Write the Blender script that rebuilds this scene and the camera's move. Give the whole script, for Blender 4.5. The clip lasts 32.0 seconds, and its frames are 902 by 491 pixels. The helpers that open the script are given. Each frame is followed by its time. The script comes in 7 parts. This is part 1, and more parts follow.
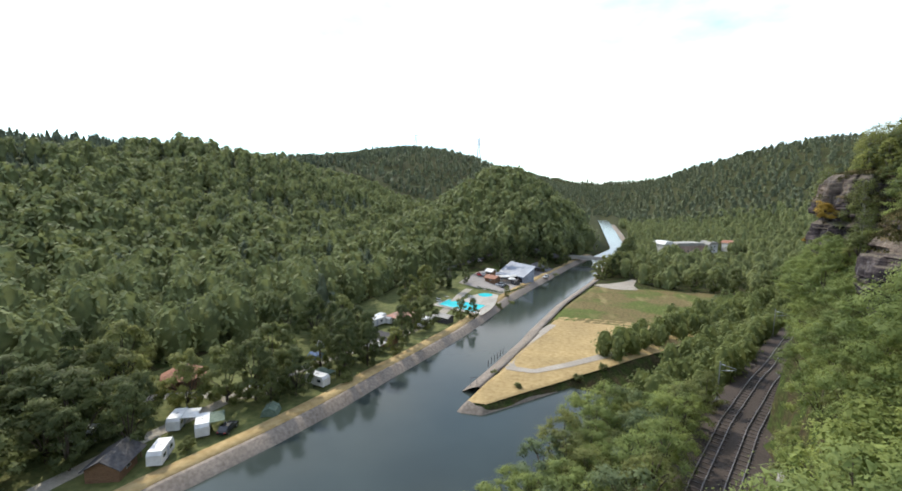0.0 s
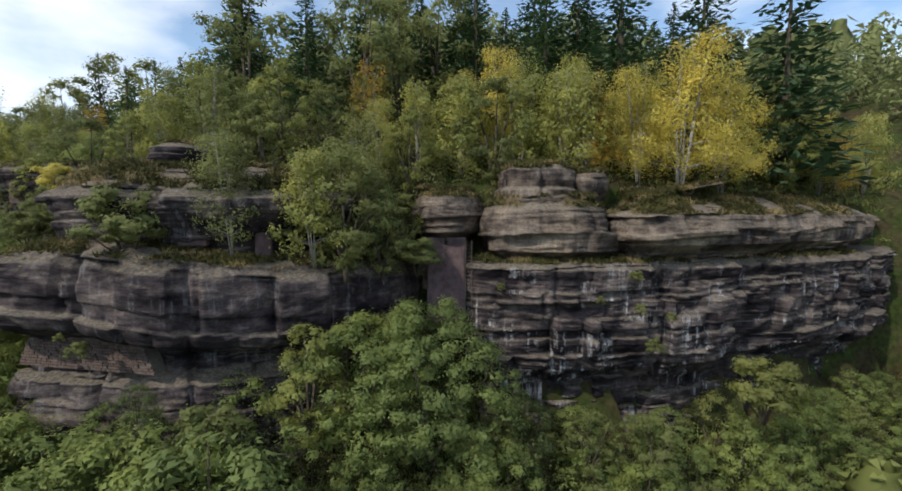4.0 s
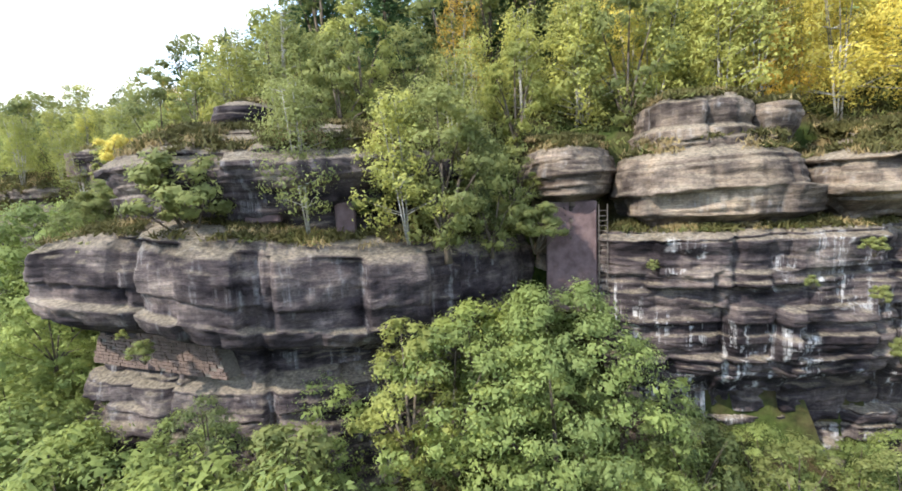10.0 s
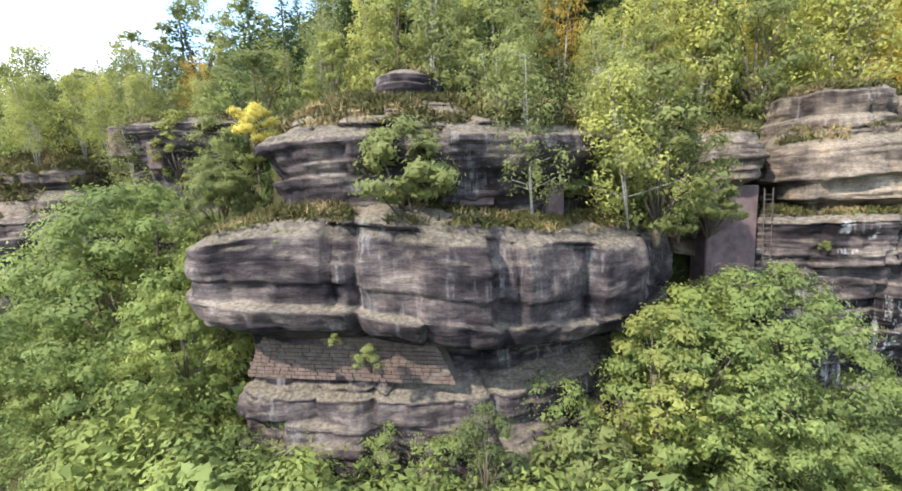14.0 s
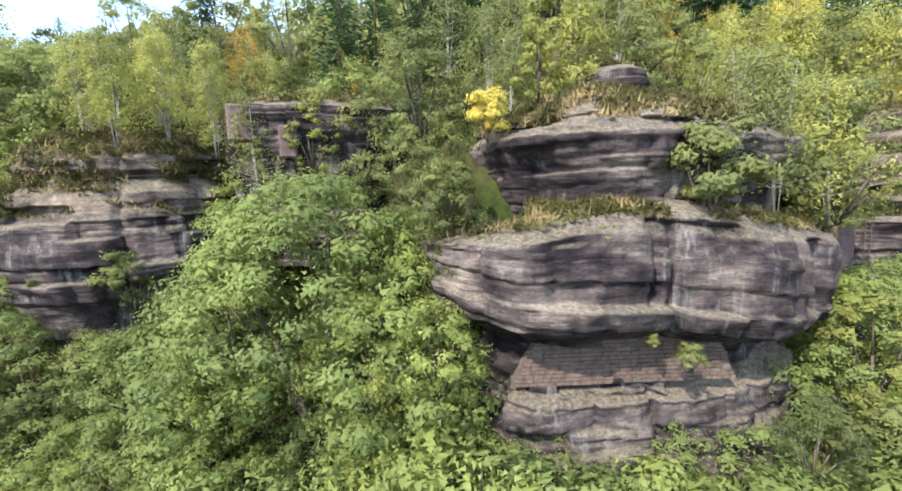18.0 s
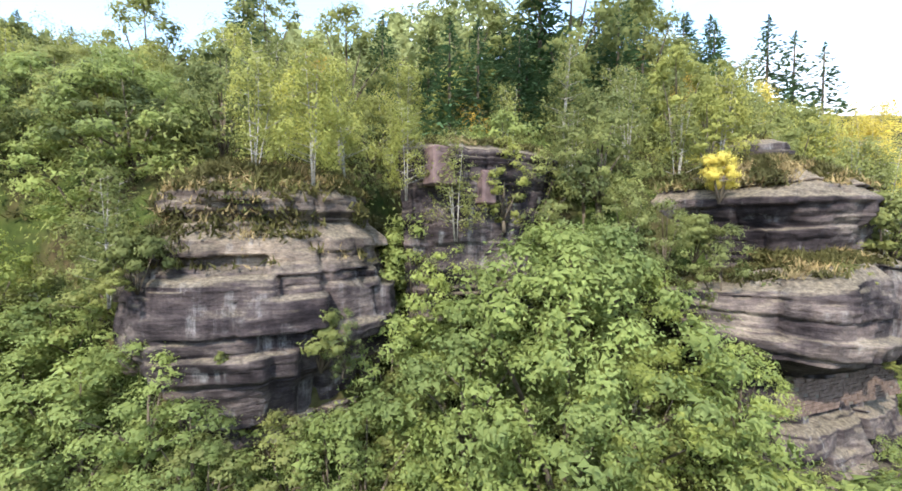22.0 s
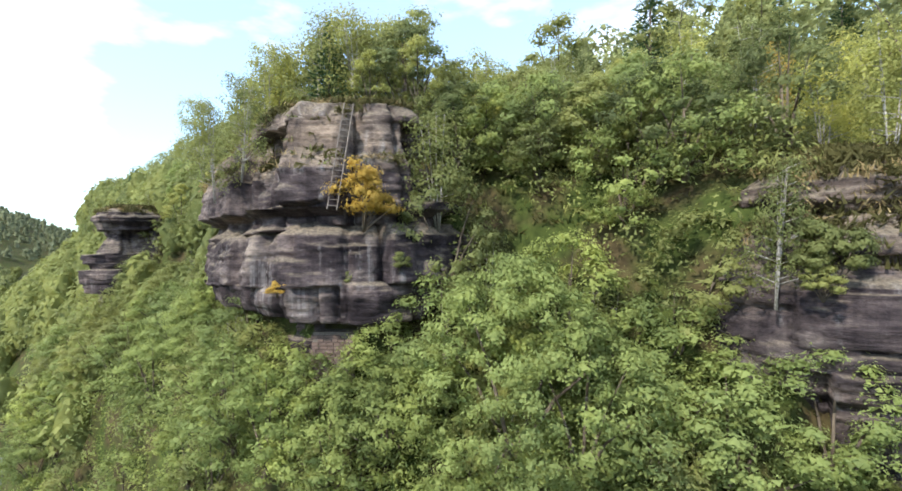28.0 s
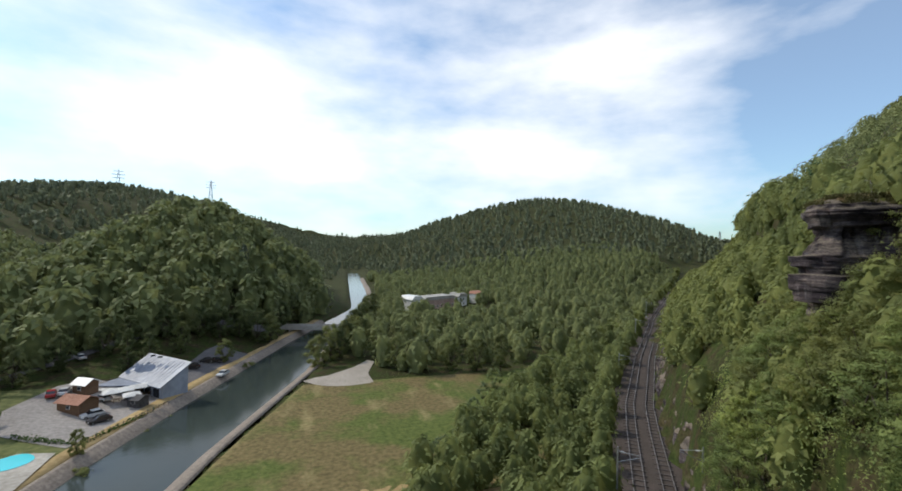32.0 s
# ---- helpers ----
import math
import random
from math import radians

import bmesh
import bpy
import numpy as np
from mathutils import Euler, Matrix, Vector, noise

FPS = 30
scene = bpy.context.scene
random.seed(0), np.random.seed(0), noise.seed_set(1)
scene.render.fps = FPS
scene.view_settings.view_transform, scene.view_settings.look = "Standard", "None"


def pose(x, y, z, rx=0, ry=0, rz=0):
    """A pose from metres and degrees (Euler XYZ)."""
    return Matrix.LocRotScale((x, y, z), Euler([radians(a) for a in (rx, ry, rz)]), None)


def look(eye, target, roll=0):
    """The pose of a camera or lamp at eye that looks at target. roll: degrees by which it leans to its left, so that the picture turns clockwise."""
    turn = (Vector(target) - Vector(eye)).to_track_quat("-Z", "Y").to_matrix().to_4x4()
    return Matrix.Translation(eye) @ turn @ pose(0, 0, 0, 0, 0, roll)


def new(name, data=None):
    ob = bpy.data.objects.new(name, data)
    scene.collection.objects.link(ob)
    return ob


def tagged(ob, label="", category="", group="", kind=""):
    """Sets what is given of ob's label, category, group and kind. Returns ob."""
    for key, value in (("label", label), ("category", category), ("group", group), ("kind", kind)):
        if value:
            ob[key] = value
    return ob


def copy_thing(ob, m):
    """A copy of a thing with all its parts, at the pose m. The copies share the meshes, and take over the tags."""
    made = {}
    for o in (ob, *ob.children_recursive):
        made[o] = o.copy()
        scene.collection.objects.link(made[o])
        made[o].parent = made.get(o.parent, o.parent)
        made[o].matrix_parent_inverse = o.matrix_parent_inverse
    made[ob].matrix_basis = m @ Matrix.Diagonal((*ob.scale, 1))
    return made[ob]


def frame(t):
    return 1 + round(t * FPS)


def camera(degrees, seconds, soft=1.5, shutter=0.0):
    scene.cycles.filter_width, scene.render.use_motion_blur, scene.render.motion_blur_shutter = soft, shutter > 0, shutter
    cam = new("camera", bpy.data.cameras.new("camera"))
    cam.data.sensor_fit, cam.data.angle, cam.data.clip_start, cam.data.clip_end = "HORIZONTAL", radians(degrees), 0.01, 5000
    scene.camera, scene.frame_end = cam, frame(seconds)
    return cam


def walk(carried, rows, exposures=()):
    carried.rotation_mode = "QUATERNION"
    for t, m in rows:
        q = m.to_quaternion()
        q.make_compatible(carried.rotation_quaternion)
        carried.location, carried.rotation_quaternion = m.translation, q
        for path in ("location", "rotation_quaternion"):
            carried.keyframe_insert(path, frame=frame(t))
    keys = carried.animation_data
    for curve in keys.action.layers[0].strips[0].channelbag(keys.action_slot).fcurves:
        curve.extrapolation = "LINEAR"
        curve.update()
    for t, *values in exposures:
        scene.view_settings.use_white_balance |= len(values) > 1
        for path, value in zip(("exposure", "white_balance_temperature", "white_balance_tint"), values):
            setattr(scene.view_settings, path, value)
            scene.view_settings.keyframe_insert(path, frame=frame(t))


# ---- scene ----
cam = camera(91.1, 32.0, 1.7)
PATH = [
    (0, (-4.44, -0.20, 36.88), (-6.74, 9.45, 35.62), 1.0),
    (0.5, (-4.91, -0.17, 36.42), (-8.27, 9.16, 35.14), 1.1),
    (1, (-5.33, -0.12, 35.97), (-9.03, 9.08, 34.73), 0.8),
    (1.5, (-5.61, -0.12, 35.51), (-8.79, 9.28, 34.31), 0.8),
    (2, (-5.63, -0.23, 35.05), (-5.13, 9.70, 33.92), 1.0),
    (2.5, (-5.20, -0.49, 34.60), (-1.21, 8.62, 33.55), 0.8),
    (3, (-4.25, -0.95, 34.18), (2.04, 6.77, 33.23), 0.1),
    (3.5, (-2.90, -1.77, 33.87), (5.52, 3.55, 33.00), 2.1),
    (4, (-1.54, -2.79, 33.62), (8.27, -1.00, 32.87), 0.2),
    (4.5, (-0.44, -3.85, 33.44), (9.47, -4.88, 32.66), -1.6),
    (6.5, (3.41, -7.59, 32.93), (12.82, -4.27, 32.25), -2.1),
    (7, (4.18, -7.52, 32.80), (13.42, -3.77, 32.13), -1.9),
    (7.5, (4.69, -6.72, 32.67), (13.89, -2.88, 31.94), -2.1),
    (8, (4.98, -5.51, 32.58), (14.17, -1.67, 31.75), -2.4),
    (8.5, (5.14, -4.03, 32.51), (14.35, -0.23, 31.59), -2.6),
    (9, (5.23, -2.36, 32.44), (14.46, 1.37, 31.43), -2.6),
    (9.5, (5.22, -0.49, 32.42), (14.48, 3.11, 31.32), -2.7),
    (10, (5.15, 1.54, 32.41), (14.46, 4.98, 31.25), -2.6),
    (10.5, (5.01, 3.50, 32.38), (14.36, 6.82, 31.19), -2.5),
    (11, (4.75, 5.37, 32.40), (14.14, 8.58, 31.17), -2.4),
    (11.5, (4.49, 7.13, 32.39), (13.91, 10.24, 31.13), -2.4),
    (12, (4.22, 8.74, 32.31), (13.75, 11.51, 31.03), -2.6),
    (12.5, (3.92, 10.47, 32.28), (13.53, 12.90, 30.96), -2.7),
    (13, (3.55, 12.47, 32.31), (13.21, 14.69, 30.95), -2.7),
    (13.5, (3.20, 14.56, 32.36), (12.92, 16.49, 31.00), -2.6),
    (14, (2.91, 16.67, 32.40), (12.67, 18.40, 31.03), -2.3),
    (14.5, (2.69, 18.73, 32.37), (12.48, 20.26, 31.00), -2.0),
    (16.5, (2.66, 26.57, 31.91), (12.57, 27.04, 30.65), -1.6),
    (17, (2.80, 28.84, 32.01), (12.72, 29.04, 30.73), -1.5),
    (17.5, (2.95, 31.25, 32.24), (12.86, 31.14, 30.93), -1.3),
    (18, (3.00, 33.81, 32.56), (12.88, 33.30, 31.16), -1.1),
    (18.5, (3.17, 36.48, 32.90), (13.00, 35.46, 31.39), -0.9),
    (19, (3.54, 39.13, 33.24), (13.31, 37.65, 31.66), -0.6),
    (19.5, (4.09, 41.60, 33.54), (13.81, 39.74, 32.09), -0.2),
    (20, (4.65, 43.88, 33.68), (14.33, 41.69, 32.51), -0.0),
    (20.5, (5.21, 46.05, 33.62), (14.86, 43.54, 32.82), 0.1),
    (21, (5.83, 48.22, 33.41), (15.40, 45.40, 32.82), 0.0),
    (21.5, (6.56, 50.52, 33.18), (16.03, 47.35, 32.67), 0.1),
    (22, (7.46, 52.87, 33.00), (16.78, 49.28, 32.55), 0.1),
    (22.5, (8.56, 55.06, 32.80), (17.75, 51.13, 32.43), 0.4),
    (23, (9.97, 56.93, 32.50), (19.07, 52.80, 32.25), 0.9),
    (23.5, (11.41, 58.67, 32.14), (20.43, 54.36, 32.05), 1.1),
    (24, (12.52, 60.30, 31.83), (21.48, 55.87, 31.89), 1.2),
    (24.5, (12.90, 61.45, 31.64), (22.01, 57.34, 31.89), 0.1),
    (26.5, (11.63, 64.81, 32.05), (21.56, 63.64, 32.17), -1.2),
    (27, (12.09, 66.65, 32.15), (22.06, 65.88, 32.15), -0.9),
    (27.5, (12.48, 69.02, 32.13), (22.48, 68.92, 32.09), -0.6),
    (28, (12.42, 71.20, 32.04), (22.41, 71.57, 32.04), -0.3),
    (28.5, (12.24, 73.26, 31.97), (22.22, 73.91, 32.01), -0.0),
    (29, (12.37, 75.36, 31.92), (22.26, 76.90, 31.93), -0.3),
    (29.5, (12.65, 77.06, 31.91), (22.09, 80.37, 31.92), -0.1),
    (30, (12.95, 78.24, 31.88), (21.52, 83.40, 31.94), 0.6),
    (30.5, (13.45, 79.11, 31.71), (20.69, 86.00, 31.76), 0.7),
    (31, (14.21, 80.18, 31.54), (20.17, 88.20, 31.60), 1.3),
    (31.5, (15.15, 81.39, 31.42), (19.84, 90.22, 31.48), 1.3),
    (32, (16.18, 82.64, 31.34), (19.08, 92.22, 31.40), 1.1),
]
walk(cam, [(t, look(eye, target, roll)) for t, eye, target, roll in PATH], exposures=[(0, 0.1), (1, -0.15), (2, -0.65), (3, -0.7), (4.2, -0.22), (5.4, 0.35), (6.5, 0.95), (9, 1.2), (14.5, 1.24), (24.5, 1.2), (28, 0.9), (29.6, 0.4), (30.4, 0.15), (31, -0.3), (32, -0.5)])

# ---- light and sky ----
SUN = Vector((-0.64, 0.50, 0.74)).normalized()
sun_data = bpy.data.lights.new("sun", "SUN")
sun_data.energy, sun_data.angle, sun_data.color = 3.7, radians(0.6), (1.0, 0.93, 0.80)
sun_lamp = new("sun", sun_data)
sun_lamp.rotation_euler = SUN.to_track_quat("Z", "Y").to_euler()
world = bpy.data.worlds.new("sky")
scene.world = world
world.use_nodes = True
wt = world.node_tree
wt.nodes.clear()
w_out, w_bg = wt.nodes.new("ShaderNodeOutputWorld"), wt.nodes.new("ShaderNodeBackground")
w_sky = wt.nodes.new("ShaderNodeTexSky")
w_sky.sky_type, w_sky.sun_disc = "NISHITA", False
w_sky.sun_elevation = math.asin(SUN.z)
w_sky.sun_rotation = math.atan2(SUN.x, SUN.y)
w_sky.dust_density, w_sky.ozone_density = 0.7, 2.0
w_co, w_map = wt.nodes.new("ShaderNodeTexCoord"), wt.nodes.new("ShaderNodeMapping")
w_map.inputs["Scale"].default_value = (1.0, 1.0, 2.6)
w_n = wt.nodes.new("ShaderNodeTexNoise")
w_n.inputs["Scale"].default_value, w_n.inputs["Detail"].default_value, w_n.inputs["Roughness"].default_value = 1.7, 8.0, 0.52
w_r = wt.nodes.new("ShaderNodeValToRGB")
w_r.color_ramp.elements[0].position, w_r.color_ramp.elements[1].position = 0.44, 0.68
w_r.color_ramp.elements[0].color = (0.14, 0.14, 0.14, 1)
w_mix = wt.nodes.new("ShaderNodeMix")
w_mix.data_type = "RGBA"
w_mix.inputs["B"].default_value = (8.8, 9.0, 9.3, 1)
wt.links.new(w_co.outputs["Generated"], w_map.inputs["Vector"])
wt.links.new(w_map.outputs["Vector"], w_n.inputs["Vector"])
wt.links.new(w_n.outputs["Fac"], w_r.inputs["Fac"])
wt.links.new(w_r.outputs["Color"], w_mix.inputs["Factor"])
w_tint = wt.nodes.new("ShaderNodeMix")
w_tint.data_type, w_tint.blend_type = "RGBA", "MULTIPLY"
w_tint.inputs["Factor"].default_value, w_tint.inputs["B"].default_value = 1.0, (0.82, 1.10, 1.22, 1)
wt.links.new(w_sky.outputs["Color"], w_tint.inputs["A"])
wt.links.new(w_tint.outputs["Result"], w_mix.inputs["A"])
wt.links.new(w_mix.outputs["Result"], w_bg.inputs["Color"])
w_bg.inputs["Strength"].default_value = 0.19
wt.links.new(w_bg.outputs["Background"], w_out.inputs["Surface"])


# ---- materials ----
def shader(name, rough=0.8, metal=0.0, spec=0.3):
    m = bpy.data.materials.new(name)
    m.use_nodes = True
    b = m.node_tree.nodes["Principled BSDF"]
    b.inputs["Roughness"].default_value, b.inputs["Metallic"].default_value = rough, metal
    b.inputs["Specular IOR Level"].default_value = spec
    return m, m.node_tree, b


def node(t, kind, **values):
    n = t.nodes.new(kind)
    for key, value in values.items():
        n.inputs[key.replace("_", " ")].default_value = value
    return n


def ramp(t, source, stops):
    r = t.nodes.new("ShaderNodeValToRGB")
    while len(r.color_ramp.elements) < len(stops):
        r.color_ramp.elements.new(0.5)
    for e, (p, c) in zip(r.color_ramp.elements, stops):
        e.position, e.color = p, (*c, 1)
    t.links.new(source, r.inputs["Fac"])
    return r.outputs["Color"]


def coords(t, scale=(1, 1, 1)):
    g = t.nodes.new("ShaderNodeNewGeometry")
    m = t.nodes.new("ShaderNodeMapping")
    m.inputs["Scale"].default_value = scale
    t.links.new(g.outputs["Position"], m.inputs["Vector"])
    return m.outputs["Vector"]


def noise_of(t, scale, vec_scale=(1, 1, 1), detail=5.0, rough=0.55):
    n = node(t, "ShaderNodeTexNoise", Scale=scale, Detail=detail, Roughness=rough)
    t.links.new(coords(t, vec_scale), n.inputs["Vector"])
    return n.outputs["Fac"]


def blend(t, fac, a, b, how="MIX"):
    m = t.nodes.new("ShaderNodeMix")
    m.data_type, m.blend_type = "RGBA", how
    for key, v in (("Factor", fac), ("A", a), ("B", b)):
        if isinstance(v, (int, float)):
            m.inputs[key].default_value = v
        elif isinstance(v, tuple):
            m.inputs[key].default_value = (*v, 1)
        else:
            t.links.new(v, m.inputs[key])
    return m.outputs["Result"]


def bump(t, b, height, strength=0.5, distance=0.1):
    n = node(t, "ShaderNodeBump", Strength=strength, Distance=distance)
    t.links.new(height, n.inputs["Height"])
    t.links.new(n.outputs["Normal"], b.inputs["Normal"])


def grainy(name, dark, light, scale=3.0, rough=0.85, big=0.15, strength=0.4, distance=0.05, metal=0.0, spec=0.3, stretch=(1, 1, 1)):
    m, t, b = shader(name, rough, metal, spec)
    fine = noise_of(t, scale, stretch)
    broad = noise_of(t, big, stretch, 3.0)
    c = ramp(t, fine, [(0.3, dark), (0.7, light)])
    shade = ramp(t, broad, [(0.3, (0.72, 0.72, 0.72)), (0.7, (1.0, 1.0, 1.0))])
    t.links.new(blend(t, 1.0, c, shade, "MULTIPLY"), b.inputs["Base Color"])
    bump(t, b, fine, strength, distance)
    return m


def leafy(name, dark, mid, light, gloss=0.6, through_light=0.48):
    m, t, b = shader(name, gloss, 0.0, 0.12)
    isl = t.nodes.new("ShaderNodeNewGeometry").outputs["Random Per Island"]
    obj = t.nodes.new("ShaderNodeObjectInfo").outputs["Random"]
    c = ramp(t, isl, [(-0.0, tuple(0.25 * a + 0.75 * b for a, b in zip(dark, mid))), (0.5, mid), (1.0, tuple(0.25 * a + 0.75 * b for a, b in zip(light, mid)))])
    tone = ramp(t, obj, [(0.0, (0.78, 0.80, 0.75)), (0.5, (1.0, 1.0, 1.0)), (1.0, (1.16, 1.10, 0.95))])
    patch = ramp(t, noise_of(t, 0.22, detail=3.0), [(0.35, (0.72, 0.74, 0.76)), (0.65, (1.20, 1.17, 1.08))])
    c = blend(t, 1.0, blend(t, 1.0, c, tone, "MULTIPLY"), patch, "MULTIPLY")
    t.links.new(c, b.inputs["Base Color"])
    tr = t.nodes.new("ShaderNodeBsdfTranslucent")
    t.links.new(c, tr.inputs["Color"])
    mix = t.nodes.new("ShaderNodeMixShader")
    mix.inputs["Fac"].default_value = through_light
    t.links.new(b.outputs["BSDF"], mix.inputs[1])
    t.links.new(tr.outputs["BSDF"], mix.inputs[2])
    t.links.new(mix.outputs["Shader"], t.nodes["Material Output"].inputs["Surface"])
    return m


LEAF_GREEN = leafy("leaf_green", (0.128, 0.150, 0.056), (0.226, 0.250, 0.098), (0.330, 0.334, 0.148))
LEAF_LOCUST = leafy("leaf_locust", (0.136, 0.178, 0.062), (0.244, 0.298, 0.108), (0.352, 0.404, 0.164))
LEAF_DEEP = leafy("leaf_deep", (0.074, 0.095, 0.042), (0.140, 0.168, 0.074), (0.212, 0.230, 0.108))
LEAF_LIME = leafy("leaf_lime", (0.215, 0.232, 0.070), (0.355, 0.368, 0.120), (0.465, 0.470, 0.176))
LEAF_YELLOW = leafy("leaf_yellow", (0.46, 0.385, 0.090), (0.64, 0.550, 0.145), (0.74, 0.655, 0.225))
LEAF_ORANGE = leafy("leaf_orange", (0.400, 0.260, 0.060), (0.560, 0.380, 0.090), (0.640, 0.480, 0.130))
LEAF_NEEDLE = leafy("leaf_needle", (0.036, 0.070, 0.036), (0.066, 0.118, 0.060), (0.105, 0.165, 0.088), 0.6, 0.25)
LEAF_FOREST = leafy("leaf_forest", (0.160, 0.186, 0.082), (0.244, 0.272, 0.122), (0.330, 0.350, 0.170), 0.65, 0.35)
# conifer green, paled and bluish: distance haze put into the leaf colour
LEAF_PINE_HAZE = leafy("leaf_pine_haze", (0.108, 0.130, 0.086), (0.158, 0.186, 0.124), (0.214, 0.240, 0.164), 0.65, 0.3)
LEAF_SCRUB = leafy("leaf_scrub", (0.114, 0.138, 0.048), (0.192, 0.222, 0.084), (0.278, 0.304, 0.126), 0.6, 0.4)
LEAF_WILLOW = leafy("leaf_willow", (0.120, 0.155, 0.080), (0.190, 0.240, 0.130), (0.290, 0.340, 0.190))
HEATH = leafy("heath", (0.055, 0.052, 0.022), (0.100, 0.092, 0.038), (0.160, 0.145, 0.062), 0.7, 0.3)
DRY_GRASS = leafy("dry_grass", (0.200, 0.150, 0.080), (0.290, 0.220, 0.115), (0.380, 0.300, 0.170), 0.7, 0.2)
BARK = grainy("bark", (0.05, 0.038, 0.028), (0.15, 0.12, 0.09), 6.0, 0.9, stretch=(1, 1, 0.25))
BIRCH_BARK = grainy("birch_bark", (0.16, 0.145, 0.13), (0.46, 0.44, 0.41), 5.0, 0.7, stretch=(1, 1, 2.5))


def rock_material(name, pale_share, wet=0.25):
    """Weathered sandstone; pale_share 0 for dark varnished faces to 1 for bare tan beds; wet: share of white drip stains."""
    m, t, b = shader(name, 0.92, 0.0, 0.15)
    bands = noise_of(t, 1.0, (0.26, 0.26, 0.60), 9.0, 0.62)
    thin = noise_of(t, 1.0, (0.32, 0.32, 7.0), 6.0, 0.62)
    blot = noise_of(t, 0.30, (1, 1, 1.3), 7.0, 0.6)
    drip = noise_of(t, 1.0, (1.7, 1.7, 0.09), 7.0, 0.66)
    where = noise_of(t, 0.15, (1, 1, 1.8), 3.0)
    fine = noise_of(t, 5.0, (1, 1, 2.0), 8.0, 0.65)
    base = ramp(t, bands, [(0.36, (0.024, 0.020, 0.024)), (0.46, (0.056, 0.047, 0.051)), (0.56, (0.108, 0.092, 0.092)), (0.70, (0.215, 0.190, 0.172))])
    stain = ramp(t, blot, [(0.38, (0.38, 0.36, 0.40)), (0.50, (0.86, 0.83, 0.85)), (0.62, (1.50, 1.42, 1.33))])
    tan = ramp(t, bands, [(0.32, (0.075, 0.062, 0.055)), (0.45, (0.150, 0.122, 0.098)), (0.56, (0.25, 0.207, 0.164)), (0.68, (0.39, 0.330, 0.262))])
    c = blend(t, 1.0, blend(t, pale_share, base, tan), stain, "MULTIPLY")
    c = blend(t, ramp(t, where, [(0.40, (0.6, 0.6, 0.6)), (0.58, (0.15, 0.15, 0.15))]), c, ramp(t, thin, [(0.36, (0.62, 0.61, 0.63)), (0.50, (1, 1, 1)), (0.66, (1.32, 1.29, 1.26))]), "MULTIPLY")
    line = ramp(t, thin, [(0.44, (1, 1, 1)), (0.47, (0.25, 0.24, 0.26)), (0.50, (1, 1, 1))])
    c = blend(t, 0.5, c, line, "MULTIPLY")
    dark_drip = ramp(t, drip, [(0.36, (0.34, 0.33, 0.37)), (0.50, (1, 1, 1))])
    c = blend(t, 0.5, c, dark_drip, "MULTIPLY")
    pale = ramp(t, drip, [(0.53, (0, 0, 0)), (0.68, (1, 1, 1))])
    gate = ramp(t, noise_of(t, 1.0, (0.16, 0.16, 0.42), 5.0, 0.6), [(0.50, (0, 0, 0)), (0.56, (wet, wet, wet))])
    c = blend(t, blend(t, 1.0, pale, gate, "MULTIPLY"), c, (0.58, 0.58, 0.60))
    up = t.nodes.new("ShaderNodeSeparateXYZ")
    t.links.new(t.nodes.new("ShaderNodeNewGeometry").outputs["Normal"], up.inputs["Vector"])
    top = ramp(t, up.outputs["Z"], [(0.30, (0, 0, 0)), (0.80, (0.70, 0.70, 0.70))])
    lichen = ramp(t, fine, [(0.35, (0.120, 0.102, 0.078)), (0.65, (0.235, 0.200, 0.150))])
    c = blend(t, top, c, lichen)
    speck = ramp(t, fine, [(0.32, (0.62, 0.62, 0.64)), (0.6, (1.10, 1.08, 1.06))])
    t.links.new(blend(t, 0.8, c, speck, "MULTIPLY"), b.inputs["Base Color"])
    h = blend(t, 0.5, blend(t, 0.5, bands, thin), fine)
    bump(t, b, h, 1.0, 0.15)
    return m


ROCK = rock_material("sandstone", 0.0)
ROCK_WET = rock_material("stained_sandstone", 0.0, 0.95)
ROCK_PALE = rock_material("tan_sandstone", 0.85)
ROCK_TOP = rock_material("weathered_sandstone", 0.55)
RED_ROCK = grainy("cut_sandstone", (0.095, 0.060, 0.064), (0.18, 0.125, 0.125), 2.2, 0.9, 0.3, 0.4, 0.06)
BLOCK = grainy("masonry_block", (0.085, 0.058, 0.050), (0.19, 0.135, 0.115), 3.0, 0.9, 0.5, 0.5, 0.04)
MORTAR = grainy("mortar", (0.10, 0.085, 0.075), (0.18, 0.155, 0.135), 8.0, 0.95)
BALLAST = grainy("ballast", (0.048, 0.037, 0.031), (0.115, 0.090, 0.076), 7.0, 0.95, 0.2, 0.8, 0.08)
IRON = grainy("dark_iron", (0.085, 0.07, 0.062), (0.19, 0.165, 0.15), 5.0, 0.6, metal=0.4)
RUSTY_STEEL = grainy("rail_steel", (0.16, 0.13, 0.12), (0.34, 0.31, 0.29), 3.0, 0.45, metal=0.6)
TIE = grainy("concrete_tie", (0.065, 0.055, 0.050), (0.13, 0.11, 0.10), 5.0)
CONCRETE = grainy("concrete", (0.33, 0.31, 0.28), (0.52, 0.50, 0.46), 2.5)
BANK_STONE = grainy("bank_stone", (0.19, 0.155, 0.125), (0.34, 0.285, 0.235), 1.6, 0.9, 0.12)
GRAVEL = grainy("gravel", (0.30, 0.26, 0.22), (0.48, 0.43, 0.36), 4.0, 0.95)
